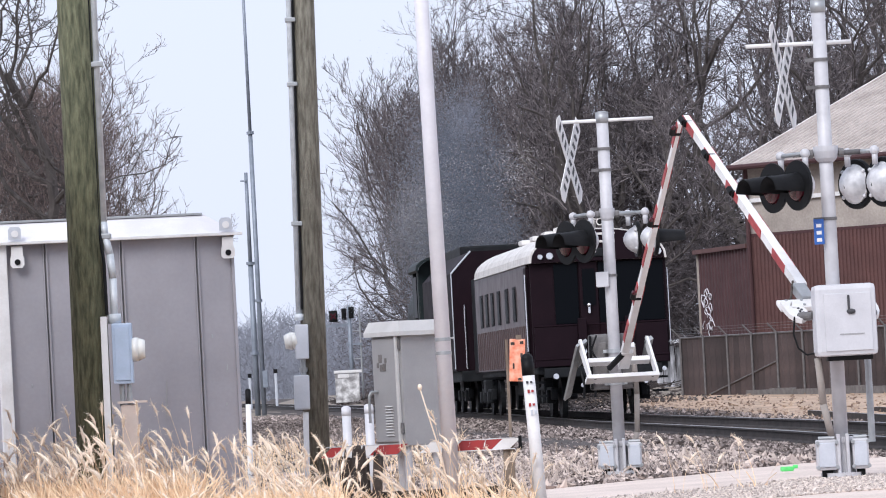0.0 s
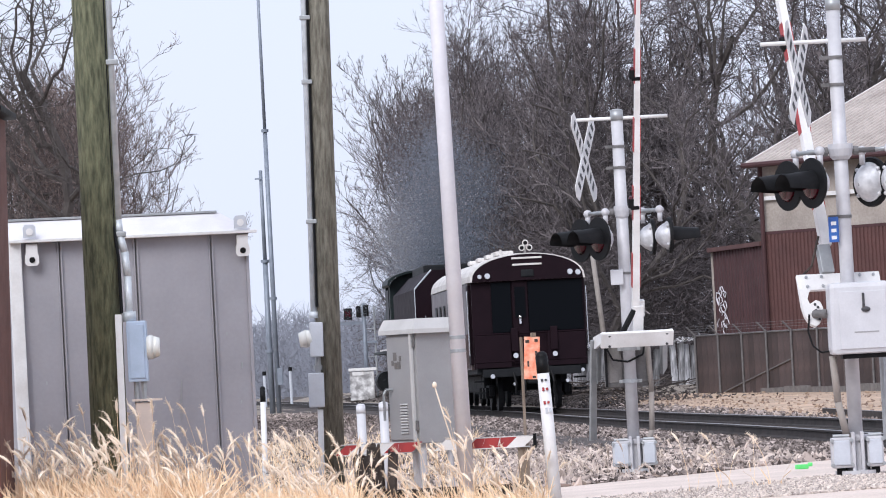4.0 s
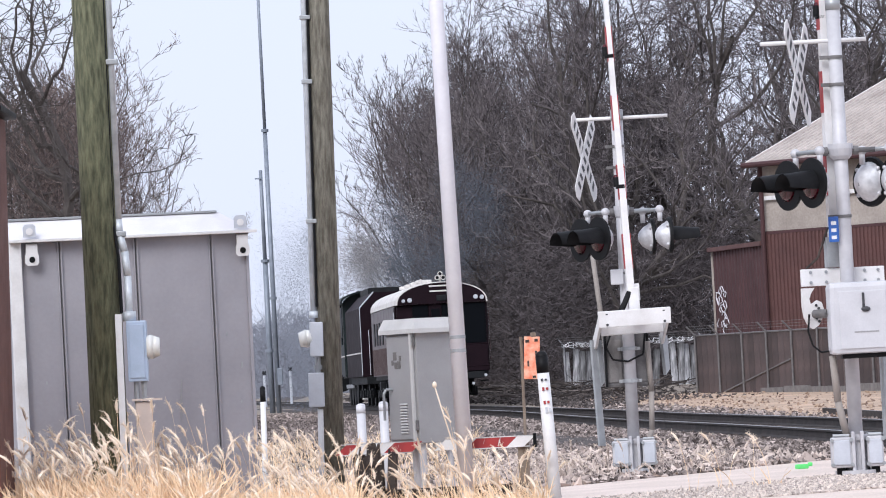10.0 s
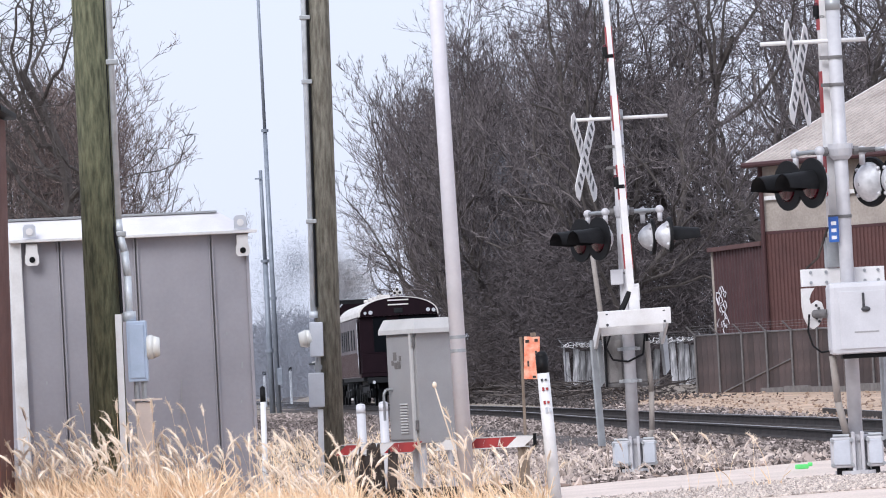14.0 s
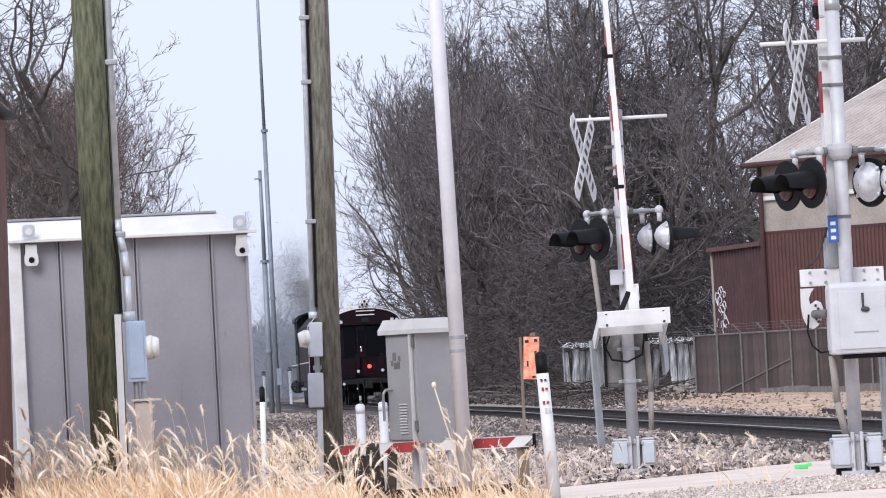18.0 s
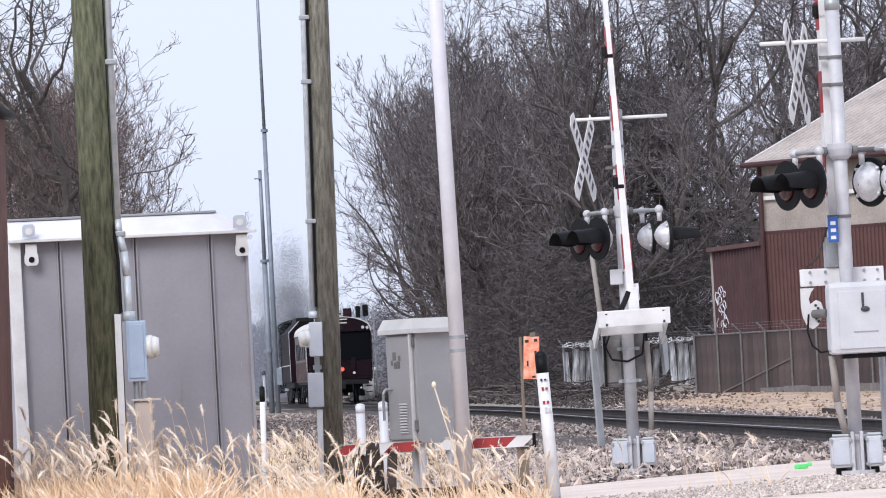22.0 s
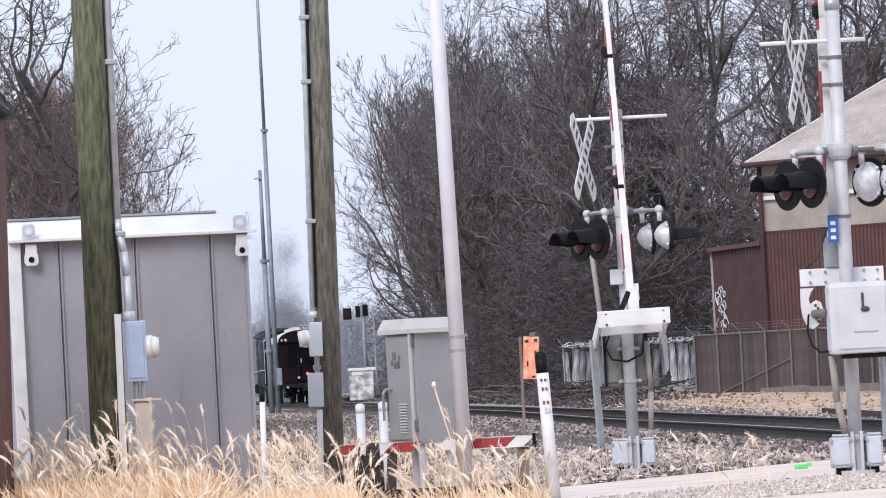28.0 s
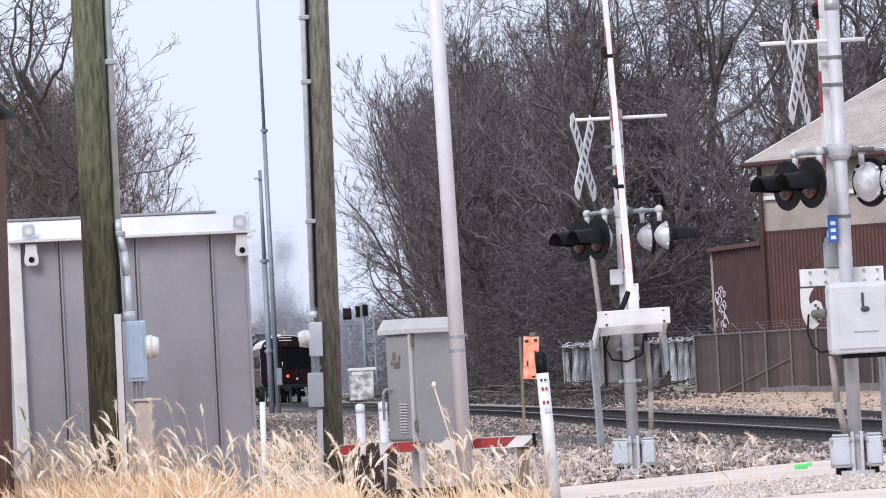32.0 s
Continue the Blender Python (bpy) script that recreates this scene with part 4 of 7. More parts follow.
def gate_arm(name_label, pivot, first, length, lamps, arm_x, arm_y, wide=0.056, deep=0.045):
    g = thing("gate_arm", pivot, name_label, "gate arm", group="gate arms")
    bm = B()
    loft_arm = []
    for z in (first, length):
        w = wide - 0.005 * z
        loft_arm.append([bm.verts.new((arm_x + sx * w, arm_y + sy * deep, z)) for sx, sy in ((-1, -1), (1, -1), (1, 1), (-1, 1))])
    bm.faces.new(loft_arm[0][::-1])
    bm.faces.new(loft_arm[1])
    for k in range(4):
        bm.faces.new((loft_arm[0][k], loft_arm[0][(k + 1) % 4], loft_arm[1][(k + 1) % 4], loft_arm[1][k]))
    core = part("arm_core", bm, "white", g, "white tapered arm")
    z, i = first, 0
    while z < length:
        z1 = min(z + 0.41, length)
        if i % 2:
            for sx in (-1, 1):
                w = wide - 0.005 * (z + z1) / 2 + 0.004
                bm = B()
                box(bm, (arm_x + sx * w, arm_y, (z + z1) / 2), (0.010, deep * 1.92, z1 - z))
                part("stripe", bm, "red", core, "red stripe")
        z, i = z1, i + 1
    for lz in lamps:
        bm = B()
        box(bm, (arm_x - 0.02, arm_y - 0.01, lz), (0.10, 0.07, 0.045), 0.008)
        rod(bm, (arm_x - 0.065, arm_y - 0.02, lz), (arm_x - 0.065, arm_y - 0.02, lz + 0.11), 0.034, n=12)
        lp = part("arm_lamp", bm, "black", g, "small black gate lamp")
        bm = B()
        rod(bm, (arm_x - 0.065, arm_y - 0.02, lz + 0.11), (arm_x - 0.065, arm_y - 0.02, lz + 0.14), 0.03, 0.016, 12)
        part("lens", bm, "redlens", lp)
    return g


NEAR_ARM = gate_arm("red and white striped crossing gate arm on the near mast", (3.955, 47.5, 1.62), 0.75, 4.85, (2.93, 3.85, 4.7), -0.085, 0.06)


def near_bracket():
    g = NEAR_ARM
    bm = B()
    box(bm, (-0.02, 0.06, 0.36), (0.86, 0.05, 0.17), 0.008)
    bar = part("bracket_bar", bm, "white", g, "white bolted cross bar")
    for x in (-0.36, -0.2, 0.2, 0.34):
        for z in (0.31, 0.41):
            bm = B()
            rod(bm, (x, 0.03, z), (x, 0.02, z), 0.016, n=8)
            part("bolt", bm, "galv", bar)
    for x in (-0.40, 0.40):
        bm = B()
        plate(bm, [(px * (1 if x < 0 else -1), pz) for px, pz in [(-0.077, 0.256), (-0.08, 0.078), (-0.064, -0.033), (-0.024, -0.117), (0.025, -0.145), (0.077, -0.111), (0.119, -0.039), (0.135, 0.05), (0.116, 0.111), (0.073, 0.134), (0.038, 0.111), (0.004, 0.095), (-0.01, 0.15), (0.016, 0.212), (0.051, 0.256)]], 0.05, Matrix.Translation((x, -0.02, 0)))
        part("side_plate", bm, "white", g, "white side plate with bolt holes")
    bm = B()
    for k in range(6):
        rod(bm, (-0.345 + 0.025 * (k % 2), -0.047, 0.085 - 0.032 * k), (-0.345 + 0.025 * (k % 2), -0.054, 0.085 - 0.032 * k), 0.014, n=8)
    part("bolt_holes", bm, "ink", g)
    bm = B()
    box(bm, (-0.12, 0.06, 0.60), (0.13, 0.10, 0.30), 0.01)
    part("arm_socket", bm, "galv", g)
    bm = B()
    tube(bm, [(-0.38, 0.1, 0.45), (-0.26, 0.08, 0.55), (-0.15, 0.04, 0.85)], 0.012, 6)
    part("stay", bm, "rusty", g)


near_bracket()
FAR_ARM = gate_arm("red and white striped crossing gate arm on the trackside mast", (2.13, 56.95, 1.50), 0.42, 5.4, (1.8, 3.35, 5.2), 0.0, -0.442, 0.046, 0.036)


def far_bracket():
    g = FAR_ARM
    bm = B()
    box(bm, (-0.01, -0.60, 0.24), (0.86, 0.05, 0.19), 0.008, turn=(9, 0, 0))
    bar = part("bracket_bar", bm, "white", g, "white bolted cross bar")
    for x in (-0.34, 0.34):
        for z in (0.17, 0.30):
            bm = B()
            rod(bm, (x, -0.635, z), (x, -0.625, z), 0.016, n=8)
            part("bolt", bm, "ink", bar)
    bm = B()
    box(bm, (0.0, -0.30, 0.12), (0.74, 0.06, 0.10), 0.008)
    part("inner_bar", bm, "white", g)
    for x in (-0.40, 0.40):
        bm = B()
        plate(bm, [(-0.62, 0.33), (-0.56, 0.33), (0.06, 0.06), (0.08, 0.0), (0.05, -0.06), (-0.05, -0.05), (-0.6, 0.22)], 0.03, Matrix.Translation((x, 0, 0)) @ pose(0, 0, 0, 0, 0, 90))
        part("side_plate", bm, "white", g)
    bm = B()
    plate(bm, [(-0.045, 0.05), (0.045, 0.05), (0.05, -1.2), (-0.05, -1.2)], 0.03, Matrix.Translation((-0.42, 0, 0)) @ pose(0, 0, 0, 0, 0, 35))
    part("counterweight_lever", bm, "galv", g, "long galvanised counterweight lever")
    bm = B()
    plate(bm, [(-0.04, 0.05), (0.04, 0.05), (0.04, -0.45), (-0.02, -0.50)], 0.04, Matrix.Translation((-0.36, 0.03, 0)) @ pose(0, 0, 0, 0, 0, 35))
    part("lever", bm, "galv", g)
    bm = B()
    plate(bm, [(-0.04, 0.05), (0.05, 0.05), (0.05, -0.35), (-0.02, -0.42)], 0.05, Matrix.Translation((0.42, 0.02, 0)) @ pose(0, 0, 0, 0, 0, 35))
    part("lever", bm, "galv", g)
    bm = B()
    box(bm, (0.024, -0.442, 0.42), (0.13, 0.09, 0.36), 0.01)
    box(bm, (0.06, -0.40, 0.55), (0.10, 0.07, 0.20), 0.01)
    part("arm_socket", bm, "white", g)
    bm = B()
    rod(bm, (-0.16, -0.50, 0.30), (-0.02, -0.46, 0.55), 0.035, n=8)
    part("brace", bm, "black", g)


far_bracket()


# ---- railway masts and signal up the line ----
def make_radio(x, y, top, r, label):
    z0 = ground_z(x, y)
    m = thing("radio_mast", (x, y, z0), label, "mast", group="radio masts")
    bm = B()
    h = top - z0
    rod(bm, (0, 0, 0), (0, 0, h * 0.62), r, r * 0.9, 12)
    rod(bm, (0, 0, h * 0.62), (0, 0, h), r * 0.7, r * 0.6, 12)
    part("shaft", bm, "mast_grey", m, smooth=True)
    for k in (0.25, 0.62):
        bm = B()
        rod(bm, (0, 0, h * k), (0, 0, h * k + 0.12), r * 1.5, n=12)
        part("flange", bm, "mast_grey", m)
    return m


m1 = make_radio(-7.40, 200, 10.3, 0.12, "grey steel radio mast beside the line")
bm = B()
box(bm, (-0.12, -0.1, 9.75), (0.25, 0.06, 0.06))
part("bracket", bm, "mast_grey", m1)
m2 = make_radio(-7.12, 199.6, 19.0, 0.10, "very tall thin grey antenna mast")
bm = B()
box(bm, (0.12, -0.16, 1.5), (0.22, 0.2, 0.7), 0.03)
part("equipment_box", bm, "mast_grey", m2)


def make_rail_signal():
    x, y = -4.45, 260.0
    z0 = ground_z(x, y)
    s = thing("railway_signal", (x, y, z0), "grey railway signal mast with dark heads over a relay case", "railway signal")
    bm = B()
    rod(bm, (0, 0, 0), (0, 0, 5.6 - z0), 0.12, 0.10, 12)
    part("mast", bm, "mast_grey", s, smooth=True)
    bm = B()
    rod(bm, (0.55, 0.2, 0), (0.55, 0.2, 5.4 - z0), 0.05, n=8)
    for k in range(3):
        rod(bm, (0.1, 0.1, 0.9 + 1.5 * k), (0.55, 0.2, 0.9 + 1.5 * k), 0.025, n=6)
    part("ladder", bm, "galv", s)
    bm = B()
    box(bm, (-0.75, 0, 4.55 - z0), (1.3, 0.12, 0.14))
    box(bm, (0.2, 0, 3.5 - z0), (0.9, 0.1, 0.12))
    part("bracket", bm, "mast_grey", s)
    for xx, zz, w in ((-0.85, 5.05, 0.46), (-0.28, 5.15, 0.26), (0.12, 5.2, 0.30)):
        bm = B()
        box(bm, (xx, -0.1, zz - z0), (w, 0.2, 0.62), 0.05)
        hd = part("signal_head", bm, "black", s)
        bm = B()
        rod(bm, (xx, -0.2, zz + 0.1 - z0), (xx, -0.45, zz + 0.1 - z0), w * 0.3, n=12)
        part("visor", bm, "black", hd)
        if w > 0.4:
            for k in (45, -45):
                bm = B()
                box(bm, (xx, -0.46, zz - z0), (0.40, 0.03, 0.09), turn=(0, k, 0))
                part("cross_bar", bm, "redlens", hd, "red cross of the signal lens")
    c = thing("relay_case", (x - 0.25, y - 1.2, z0), "pale stained relay case with white lid", "relay case")
    bm = B()
    box(bm, (0, 0, 0.85), (1.30, 0.8, 1.55), 0.04)
    body = part("body", bm, "stained", c)
    bm = B()
    box(bm, (0.05, 0, 1.72), (1.5, 0.95, 0.16), 0.03)
    part("lid", bm, "white", c)
    bm = B()
    box(bm, (-0.2, -0.42, 1.50), (0.6, 0.04, 0.2), 0.01)
    part("name_plate", bm, "white", body)


make_rail_signal()
for x, y, h in ((-9.89, 300.0, 2.20), (-11.51, 300.0, 2.00)):
    m = thing("line_marker", (x, y, ground_z(x, y)), "small white lineside marker with dark top", "marker post", group="lineside markers")
    bm = B()
    rod(bm, (0, 0, 0), (0, 0, h), 0.09, n=10)
    part("post", bm, "greybox", m)
    bm = B()
    rod(bm, (0, 0, h), (0, 0, h + 0.25), 0.13, n=10)
    part("top", bm, "black", m)
LEANER = thing("leaning_post", (5.35, 160.0, ground_z(5.35, 160)), "slim grey leaning wooden post beyond the track", "post", turn=(0, -5.0, 0))
bm = B()
rod(bm, (0, 0, 0), (0, 0, 6.0), 0.095, 0.08, 10)
part("post", bm, "conduit", LEANER, smooth=True)


# ---- warehouse and fences ----
def corrugated(a, b, z0, z1, pitch=0.28, depth=0.045):
    """A ribbed sheet wall from a to b on the plan, proud of that line."""
    a, b = Vector((*a, 0)), Vector((*b, 0))
    d = b - a
    n = int(d.length / pitch)
    d.normalize()
    nrm = Vector((d.y, -d.x, 0))
    bm = B()
    low, top = [], []
    for i in range(n + 1):
        for k, o in ((0.0, 0), (0.3, 0), (0.42, depth), (0.85, depth), (0.97, 0)):
            p = a + d * (i + k) * pitch + nrm * o
            low.append(bm.verts.new((p.x, p.y, z0)))
            top.append(bm.verts.new((p.x, p.y, z1)))
    for i in range(len(low) - 1):
        bm.faces.new((low[i], low[i + 1], top[i + 1], top[i]))
    return bm


def slab(bm, a, b, z0, z1, thick):
    mid = ((a[0] + b[0]) / 2, (a[1] + b[1]) / 2, (z0 + z1) / 2)
    box(bm, mid, (math.hypot(b[0] - a[0], b[1] - a[1]), thick, z1 - z0), turn=(0, 0, math.degrees(math.atan2(b[1] - a[1], b[0] - a[0]))))
    return bm


def make_warehouse():
    w = thing("warehouse", (10.33, 155.0, 0), "red-brown corrugated warehouse with pale upper wall and sheet roof", "warehouse")
    c0, c1 = (0.0, 0.0), (9.0, -8.2)
    deep = (0.66 * 14, 0.75 * 14)
    z0 = 0.0
    bm = corrugated(c0, c1, z0, 5.32, 0.15, 0.04)
    part("lower_wall", bm, "corr", w, "red-brown corrugated lower wall")
    bm = B()
    slab(bm, (c0[0] + 0.12, c0[1] + 0.12), (c1[0] + 0.12, c1[1] + 0.12), 0, 7.5, 0.2)
    part("upper_wall", bm, "stucco", w, "pale stained upper wall")
    bm = B()
    slab(bm, (0.05, 0.02), (c1[0] + 0.05, c1[1] + 0.02), 5.32, 5.42, 0.16)
    part("wall_flashing", bm, "corr_dark", w)
    for k in range(6):
        bm = B()
        t0, t1 = k / 6 + 0.01, (k + 1) / 6 - 0.01
        slab(bm, (c1[0] * t0, c1[1] * t0), (c1[0] * t1, c1[1] * t1), 6.42, 6.55, 0.1)
        part("wall_batten", bm, "white", w)
    bm = B()
    slab(bm, (0, 0.1), deep, 0, 7.5, 0.2)
    slab(bm, deep, (deep[0] + 9, deep[1] - 8.2), 0, 7.5, 0.2)
    part("back_walls", bm, "corr_dark", w)
    # roof sheets, ribs run up the slope
    run = Vector((0.66, 0.75, 0))
    eave = Vector((0.74, -0.67, 0))
    start = Vector((-0.46, -0.15, 7.66))
    rise = math.tan(radians(19.5))
    for k in range(14):
        bm = B()
        pts = []
        for s in range(4):
            for q in (0.0, 0.3, 0.42, 0.68, 0.8):
                pts.append((k * 0.92 + (s + q) * 0.23, 0.05 if 0.35 < q < 0.75 else 0))
        pts.append(((k + 1) * 0.92, 0))
        rows = []
        for u in (-0.25, 9.5):
            rows.append([bm.verts.new(start + eave * e + run * u + Vector((0, 0, u * rise + h))) for e, h in pts])
        for i in range(len(pts) - 1):
            bm.faces.new((rows[0][i], rows[0][i + 1], rows[1][i + 1], rows[1][i]))
        part("roof_sheet", bm, "roofing", w)
    bm = B()
    e0, e1 = start - run * 0.22, start + eave * 12.6 - run * 0.22
    rod(bm, e0 - Vector((0, 0, 0.10)), e1 - Vector((0, 0, 0.10)), 0.09, n=8)
    part("gutter", bm, "corr_dark", w)
    bm = B()
    rod(bm, start - Vector((0, 0, 0.04)), start + run * 9.5 + Vector((0, 0, 9.5 * rise - 0.04)), 0.07, n=6)
    part("rake_trim", bm, "white", w)
    # darker lean-to going back from the corner
    l0, l1 = (-1.36, 5.5), (-0.05, -0.02)
    bm = corrugated(l0, l1, 0, 4.98, 0.34, 0.05)
    part("annex_wall", bm, "corr_dark", w, "maroon corrugated annex wall")
    bm = B()
    slab(bm, (l0[0] - 0.1, l0[1]), (l1[0], l1[1] - 0.06), 4.98, 5.12, 0.22)
    part("annex_flashing", bm, "corr", w)
    bm = B()
    box(bm, (l0[0] - 0.03, l0[1], 2.5), (0.09, 0.2, 5.0))
    part("annex_corner", bm, "stucco", w)
    bm = B()
    rod(bm, (-0.03, -0.15, 0), (-0.03, -0.15, 7.5), 0.075, n=8)
    part("downpipe", bm, "corr_dark", w)
    # spray-painted marks on the annex
    d = (Vector((*l1, 0)) - Vector((*l0, 0))).normalized()
    nrm = Vector((d.y, -d.x, 0))
    rr = random.Random(77)
    for k in range(13):
        bm = B()
        c0s, c0z = 0.35 + rr.uniform(0, 1.0), 2.0 + 1.75 * (k / 12) + rr.uniform(-0.15, 0.15)
        a0, da, r0 = rr.uniform(0, 6), rr.choice((-1, 1)) * rr.uniform(0.7, 1.3), rr.uniform(0.07, 0.22)
        pts = []
        for j in range(rr.randint(4, 8)):
            pts.append(Vector((*l0, 0)) + d * (c0s + 1.5 * r0 * math.cos(a0 + da * j) + rr.uniform(-0.06, 0.06) + 0.05 * j) + nrm * 0.06 + Vector((0, 0, c0z + r0 * math.sin(a0 + da * j) + rr.uniform(-0.05, 0.05))))
        for a, b in zip(pts, pts[1:]):
            rod(bm, a, b, 0.017, n=5)
        part("paint_mark", bm, "graffiti", w)
    return w


make_warehouse()


def make_fence(a, b, z_base, height, material, label, width, seed, arms=True, gaps=0.0, brace=False):
    rr = random.Random(seed)
    f = thing("fence", (a[0], a[1], 0), label, "fence")
    dx, dy = b[0] - a[0], b[1] - a[1]
    length = math.hypot(dx, dy)
    yaw = math.degrees(math.atan2(dy, dx))
    n = int(length / width)
    base = B()
    box(base, (0, 0, height / 2), (width * 0.97, 0.03, height), 0.006)
    first = None
    for i in range(n):
        t = (i + 0.5) / n
        z = z_base(t) - (rr.uniform(0, 0.30) if gaps else 0)
        m = pose(dx * t, dy * t + (rr.uniform(-0.02, 0.02)), z, rr.uniform(-gaps, gaps) * 7, rr.uniform(-gaps, gaps) * 7, yaw + rr.uniform(-gaps, gaps) * 30)
        if gaps and rr.random() < 0.12:
            continue
        if first is None:
            first = part("panel", base, material, f, at=m)
        else:
            same_part("panel", first, f, m)
    post = B()
    rod(post, (0, 0, -0.3), (0, 0, height + 0.06), 0.034, n=8)
    if arms:
        rod(post, (0, 0, height + 0.03), (-0.25, -0.12, height + 0.30), 0.028, n=6)
    po = None
    k = max(int(length / 2.2), 2)
    for i in range(k + 1):
        t = i / k
        m = pose(dx * t - dy / length * -0.05, dy * t - 0.07, z_base(t))
        if po is None:
            po = part("post", post, "post_grey" if not gaps else "sheet", f, at=m)
        else:
            same_part("post", po, f, m)
    bm = B()
    for h in (height + 0.01,):
        rod(bm, (0, -0.05, z_base(0) + h), (dx, dy - 0.05, z_base(1) + h), 0.03, n=6)
    part("top_rail", bm, "post_grey", f)
    if arms:
        bm = B()
        for h, o in ((0.14, 0.10), (0.22, 0.18), (0.30, 0.25)):
            rod(bm, (-o, -0.05 - o * 0.5, z_base(0) + height + h), (dx - o, dy - 0.05 - o * 0.5, z_base(1) + height + h), 0.005, n=4)
        part("barbed_wire", bm, "post_grey", f)
    if brace:
        bm = B()
        rod(bm, (dx * 0.10, dy * 0.10 - 0.1, z_base(0.1) + 0.05), (dx * 0.36, dy * 0.36 - 0.1, z_base(0.4) + 1.0), 0.030, n=6)
        part("brace", bm, "post_grey", f)


def make_coil(a, b, z):
    """Loops of loose wire along the top of the sheet fence."""
    rr = random.Random(3)
    w = thing("wire_coil", (a[0], a[1], z), "bright tangled coil of razor wire on the sheet fence", "wire")
    n = 34
    for k in range(n):
        bm = B()
        x0, y0 = (b[0] - a[0]) * k / n, (b[1] - a[1]) * k / n
        r, ph, turn = rr.uniform(0.07, 0.17), rr.uniform(0, 6), rr.choice((-1, 1)) * rr.uniform(0.6, 1.2)
        pts = [(x0 + rr.uniform(0.01, 0.05) * i + 0.9 * r * math.cos(ph + turn * i), y0 + r * math.cos(ph + turn * i), 0.6 * r * math.sin(ph + turn * i) + rr.uniform(-0.03, 0.03)) for i in range(10)]
        tube(bm, pts, rr.uniform(0.006, 0.011), 4)
        part("loop", bm, "satin" if k % 3 else "galv", w)


make_fence((7.7, 149.7), (14.2, 125.5), lambda t: 0.34 - 0.10 * t, 1.80, "slat", "brown slatted chain-link fence with barbed wire", 0.55, 5, brace=True)
KERB = thing("fence_footing", (9.3, 143.8, 0), "pale concrete footing under the brown fence", "footing")
for k in range(9):
    bm = B()
    t = k / 9
    slab(bm, (5.0 * t, -18.6 * t - 0.18), (5.0 * (t + 0.108), -18.6 * (t + 0.108) - 0.18), 0.15 - 0.05 * t, 0.50 - 0.08 * t + random.uniform(-0.06, 0.04), 0.16)
    part("block", bm, "junk", KERB)
make_fence((4.35, 181.6), (9.6, 181.4), lambda t: 0.62, 1.62, "sheet", "battered zinc sheet fence with wire on top", 0.25, 6, gaps=0.8)
make_coil((4.2, 181.3), (9.6, 181.1), 2.25)


# ---- trees ----
def tree_mesh(seed, h, spread=1.0, lean=0.0, kids=(12, 8, 6, 5), thick=1.0, low=0.25, wander=1.0, angle=(30, 65), lift=0.22, thin=0.012):
    """Trunk, limbs and twigs of a bare tree: each order of branches is more crooked and shorter than the last."""
    rr = random.Random(seed)
    big, fine, tips = [], [], []

    def grow(p, d, length, r, level):
        nseg = (9, 8, 6, 4, 2)[level]
        pts = [p]
        q, dd = p.copy(), d.copy()
        taper = (0.40, 0.30, 0.35, 0.45, 0.5)[level]
        bow = Vector((rr.gauss(0, 1), rr.gauss(0, 1), 0)) * 0.10 * wander
        for i in range(nseg):
            w = (0.10, 0.24, 0.34, 0.36, 0.25)[level] * wander
            dd = dd + Vector((rr.gauss(0, w), rr.gauss(0, w), rr.gauss(0, w) + (0.09 if level else 0.1))) + bow * (1 if i < nseg / 2 else -1.2)
            dd.normalize()
            a = q.copy()
            q = q + dd * length / nseg
            pts.append(q.copy())
            ra, rb = r * (1 - (1 - taper) * i / nseg), r * (1 - (1 - taper) * (i + 1) / nseg)
            (big if level < 2 else fine if level < 4 else tips).append((a[:], q[:], ra, rb))
        for k in range(kids[level] if level < 4 else 0):
            t = rr.uniform((low, 0.22, 0.15, 0.15)[level], 1.0) if level else low + (1 - low) * (k + rr.random()) / kids[0]
            i = min(int(t * nseg), nseg - 1)
            s = pts[i].lerp(pts[i + 1], t * nseg - i)
            ax = (pts[i + 1] - pts[i]).normalized()
            side = Vector((rr.gauss(0, 1), rr.gauss(0, 1), rr.gauss(0, 0.5)))
            side = (side - ax * side.dot(ax)).normalized()
            ang = radians(rr.uniform(*angle))
            nd = ax * math.cos(ang) + side * math.sin(ang) * spread
            nd.z += lift
            nd.normalize()
            f = (0.66, 0.52, 0.46, 0.45)[level] * rr.uniform(0.65, 1.15) * (1.15 - 0.45 * t)
            rk = max(r * (1 - (1 - taper) * t) * (0.50, 0.52, 0.55, 0.6)[level], thin * thick)
            grow(s, nd, length * f, rk, level + 1)

    grow(Vector((0, 0, -0.2)), Vector((lean, 0, 1)).normalized(), h * 0.66, h * 0.0125 * thick, 0)
    out = []
    p, q, a, b = zip(*big)
    out.append(sticks("trunk", p, q, a, b, 6))
    p, q, a, b = zip(*fine)
    out.append(sticks("crown", p, q, a, b, 3))
    p, q, a, b = zip(*tips)
    out.append(ribbons("outer_crown", p, q, a, b, seed + 1))
    return out


def make_tree(at, meshes, label, wood="bark", crown="twig", group="bare trees"):
    t = thing("tree", at, label, "tree", group=group)
    mesh_part("trunk", meshes[0], wood, t)
    mesh_part("crown", meshes[1], crown, t, "dense bare twigs")
    mesh_part("outer_crown", meshes[2], crown, t, "fine twig ends")
    return t


rr = random.Random(12)
